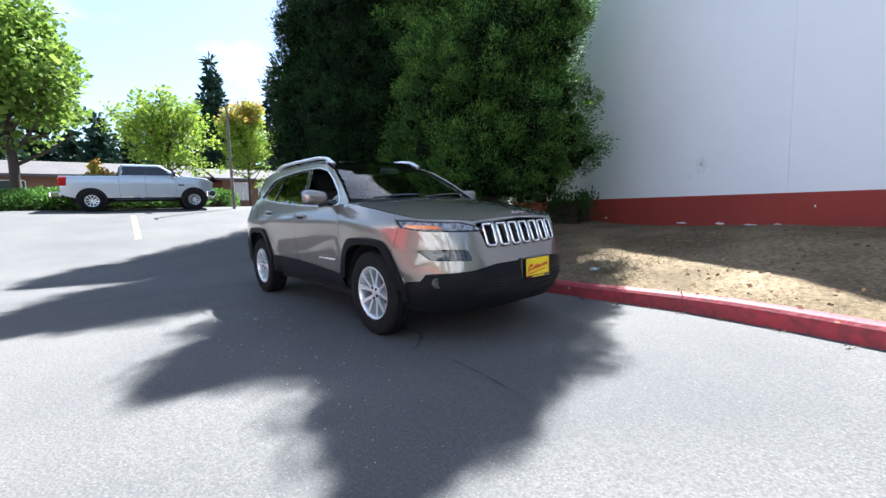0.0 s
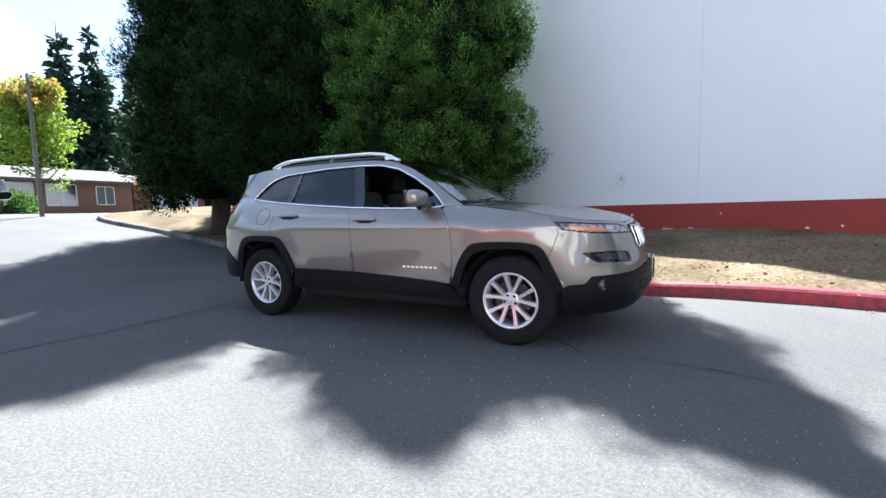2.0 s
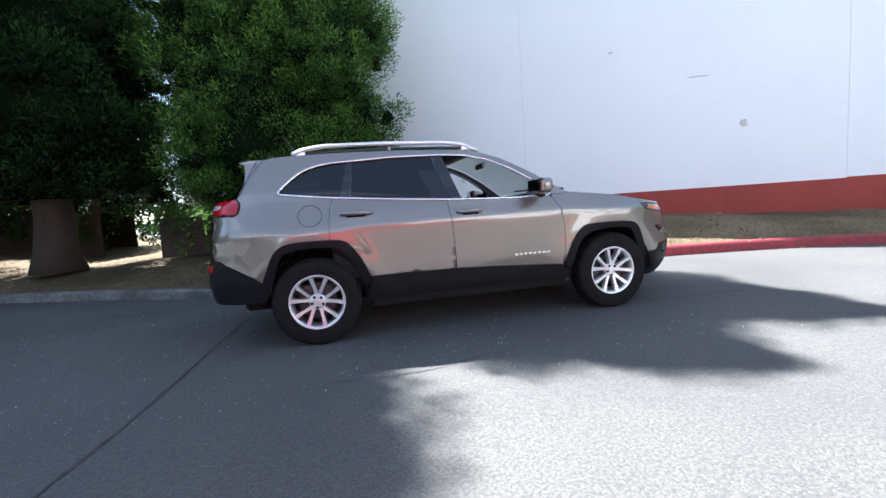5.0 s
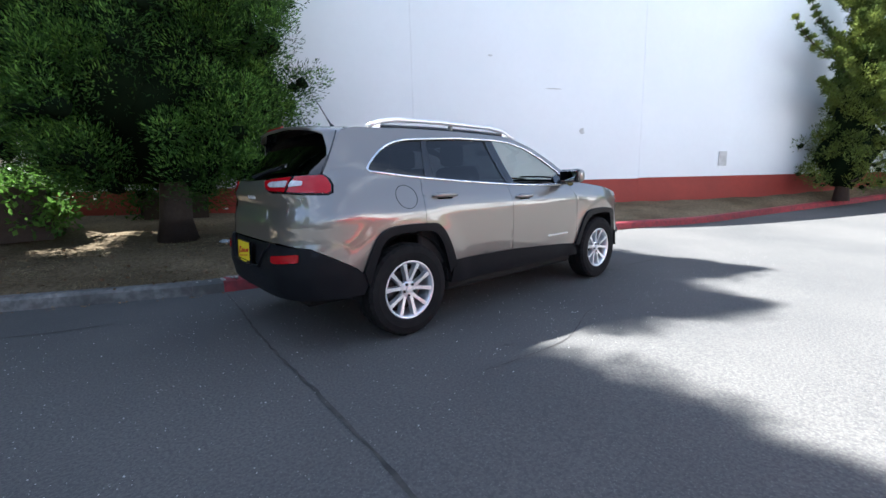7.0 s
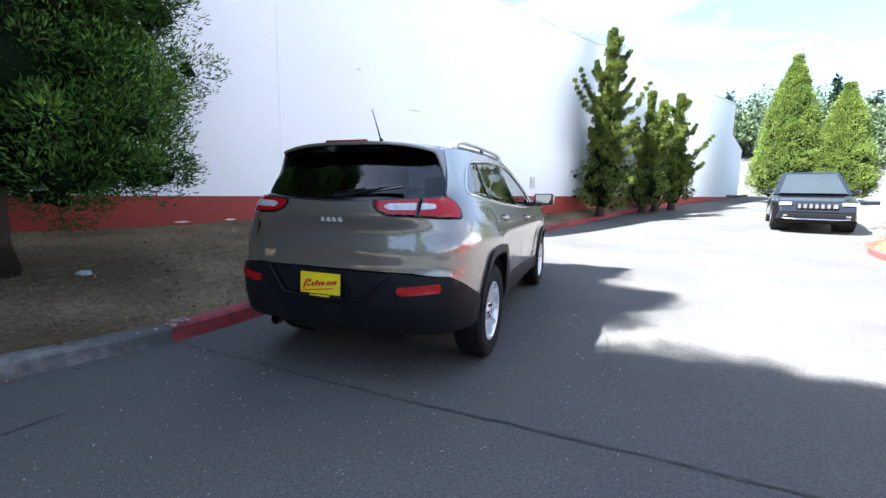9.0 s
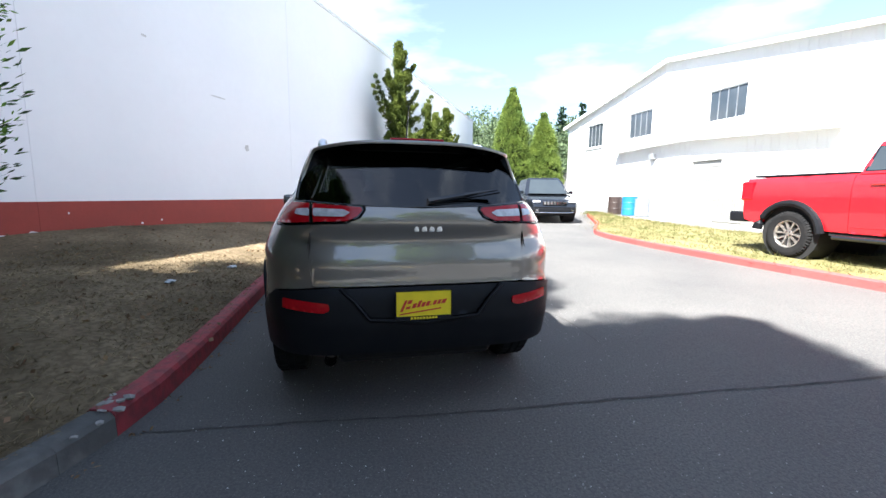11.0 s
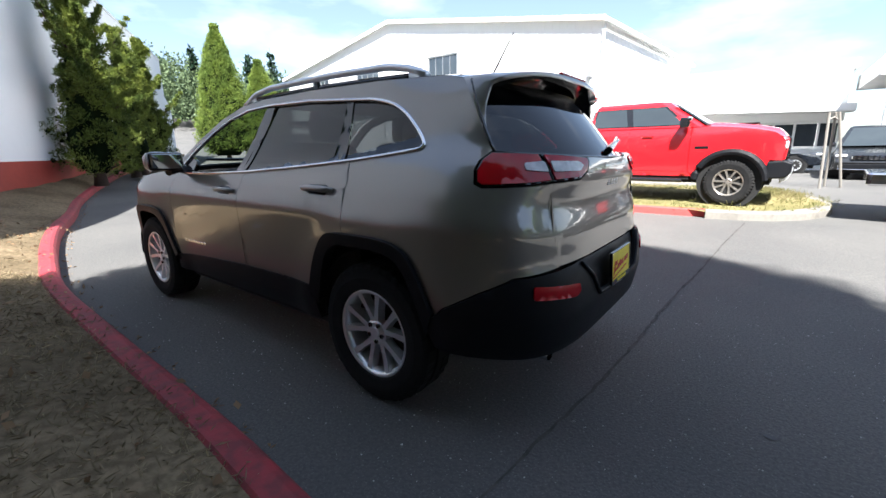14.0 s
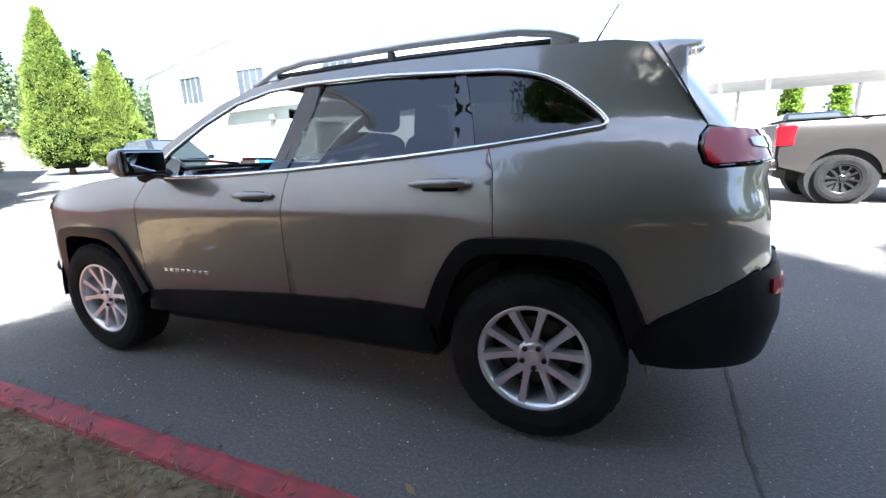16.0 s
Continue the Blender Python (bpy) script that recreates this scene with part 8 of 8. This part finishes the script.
def wall_patch(s, z, w, h, seed, material, label, off=0.003, name="wall_patch"):
    rng = np.random.default_rng(seed)
    V = []
    for q in np.linspace(0, 2 * math.pi, 17)[:-1]:
        k = 0.65 + 0.5 * rng.random()
        x, y = wall_at(s + w / 2 * math.cos(q) * k, off)
        V.append((x, y, z + h / 2 * math.sin(q) * k))
    return solid(name, V, [tuple(range(16))], material, label=label, category="patch", kind="structure")


M_SMEAR = mat("fresh_white_filler", (0.86, 0.86, 0.86), 0.6, vary=0.5, scale=14, second=(0.62, 0.62, 0.63))
M_SCAR = mat("bare_plaster_scar", (0.52, 0.50, 0.48), 0.8, vary=0.6, scale=9, second=(0.7, 0.69, 0.68))
wall_patch(0.04, 1.64, 0.30, 0.34, 1, M_SMEAR, "rough patch of white filler on the wall")
wall_patch(0.05, 1.66, 0.10, 0.10, 2, M_SCAR, "small scar in the wall's filler", 0.006)
wall_patch(6.02, 2.36, 0.16, 0.18, 3, M_SCAR, "small scar in the white paint")
wall_patch(3.53, 4.15, 0.12, 0.05, 4, M_SCAR, "small dark chip in the white paint")
wall_patch(-0.2, 1.48, 0.12, 0.14, 5, M_SMEAR, "small filler patch on the wall")
wall_patch(5.2, 3.4, 0.5, 0.03, 6, M_SCAR, "faint scratch across the white paint")
for i, (s, z, w) in enumerate(((-0.35, 0.62, 0.5), (0.5, 0.64, 0.35), (1.1, 0.63, 0.6), (1.5, 0.66, 0.22), (3.2, 0.70, 0.10), (3.6, 0.74, 0.08), (2.0, 0.93, 0.05), (5.6, 0.55, 0.3), (-2.8, 0.66, 0.2))):
    wall_patch(s, z - 0.02, w * 0.55, 0.04, 20 + i, M_SMEAR, "chipped pale patch along the red band's foot", 0.0215, "chipped_paint")
vent = thing("wall_vent", "small grey metal cover plate on the white wall", "vent")
x, y = wall_at(10.36, 0.0)
ang = math.atan2(WD.y, WD.x)
part("plate", box_bm(-0.13, 0.13, -0.03, 0.0, -0.20, 0.20, 0.006), M_SCAR, vent, m=Matrix.Translation((x, y, 1.60)) @ Matrix.Rotation(ang, 4, "Z"))
for i in range(5):
    part("louvre", box_bm(-0.10, 0.10, -0.038, -0.031, -0.14 + i * 0.065, -0.11 + i * 0.065), M_SCAR, vent, m=Matrix.Translation((x, y, 1.60)) @ Matrix.Rotation(ang, 4, "Z"))

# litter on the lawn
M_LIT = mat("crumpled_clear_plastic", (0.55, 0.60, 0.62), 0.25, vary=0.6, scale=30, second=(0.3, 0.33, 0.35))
M_LEAF = leaf_mat("fallen_dry_leaf", (0.30, 0.20, 0.11), (0.16, 0.10, 0.06), 0.2)
for i, (x, y, r) in enumerate(((1.78, 2.0, 0.06), (0.65, 2.35, 0.05), (-1.6, 3.6, 0.07))):
    rng = np.random.default_rng(400 + i)
    bm = bmesh.new()
    bmesh.ops.create_icosphere(bm, subdivisions=2, radius=r)
    for v in bm.verts:
        v.co *= 0.6 + 0.7 * rng.random()
        v.co.z *= 0.45
    o = part("plastic_litter", bm, M_LIT, m=Matrix.Translation((x, y, lawn_z(x, y) + r * 0.25)))
    tagged(o, "crumpled scrap of clear plastic on the lawn", "litter")
rng = np.random.default_rng(410)
sel = LVA[(LVA[:, 0] > -5) & (LVA[:, 0] < 6) & (LVA[:, 1] < 5.5)]
spots = sel[rng.integers(0, len(sel), 900)] + rng.normal(size=(900, 3)) * (0.15, 0.12, 0)
spots[:, 2] += 0.006
blades("fallen_leaves", spots, 0.03, 1, 0.045, 0.016, M_LEAF, up=0.0, squash=0.1, label="scattered dry leaves and wood chips on the lawn", category="leaves", kind="stuff", seed=411)
# twigs and loose bits along the kerb's foot
blades("kerb_debris", [(p.x + 0.02, p.y - 0.04 - 0.05 * rng.random(), rz(p.x, p.y) + 0.004) for p in KERB for _ in range(5)], 0.05, 2, 0.03, 0.006, M_LEAF, up=0.0, squash=0.05, label="dry bits swept along the kerb's foot", category="debris", kind="stuff", seed=412)

# broken pale concrete where the grey kerb meets the red one
rng = np.random.default_rng(430)
M_CHIP = mat("broken_concrete", (0.30, 0.29, 0.27), 0.9, vary=0.5, scale=30, bump=0.5, bscale=40)
kp = KERB[split]
for i in range(11):
    bm = bmesh.new()
    bmesh.ops.create_icosphere(bm, subdivisions=1, radius=0.012 + 0.022 * rng.random())
    for v in bm.verts:
        v.co *= 0.6 + 0.7 * rng.random()
        v.co.z *= 0.5
    dx, dy = rng.normal() * 0.10 - 0.05, 0.07 + rng.normal() * 0.04
    o = part("concrete_chip", bm, M_CHIP, m=Matrix.Translation((kp.x + dx, kp.y + dy, rz(kp.x, kp.y) + 0.15)))
    tagged(o, "pale broken concrete chip lying on the kerb", "rubble", "broken kerb chips")
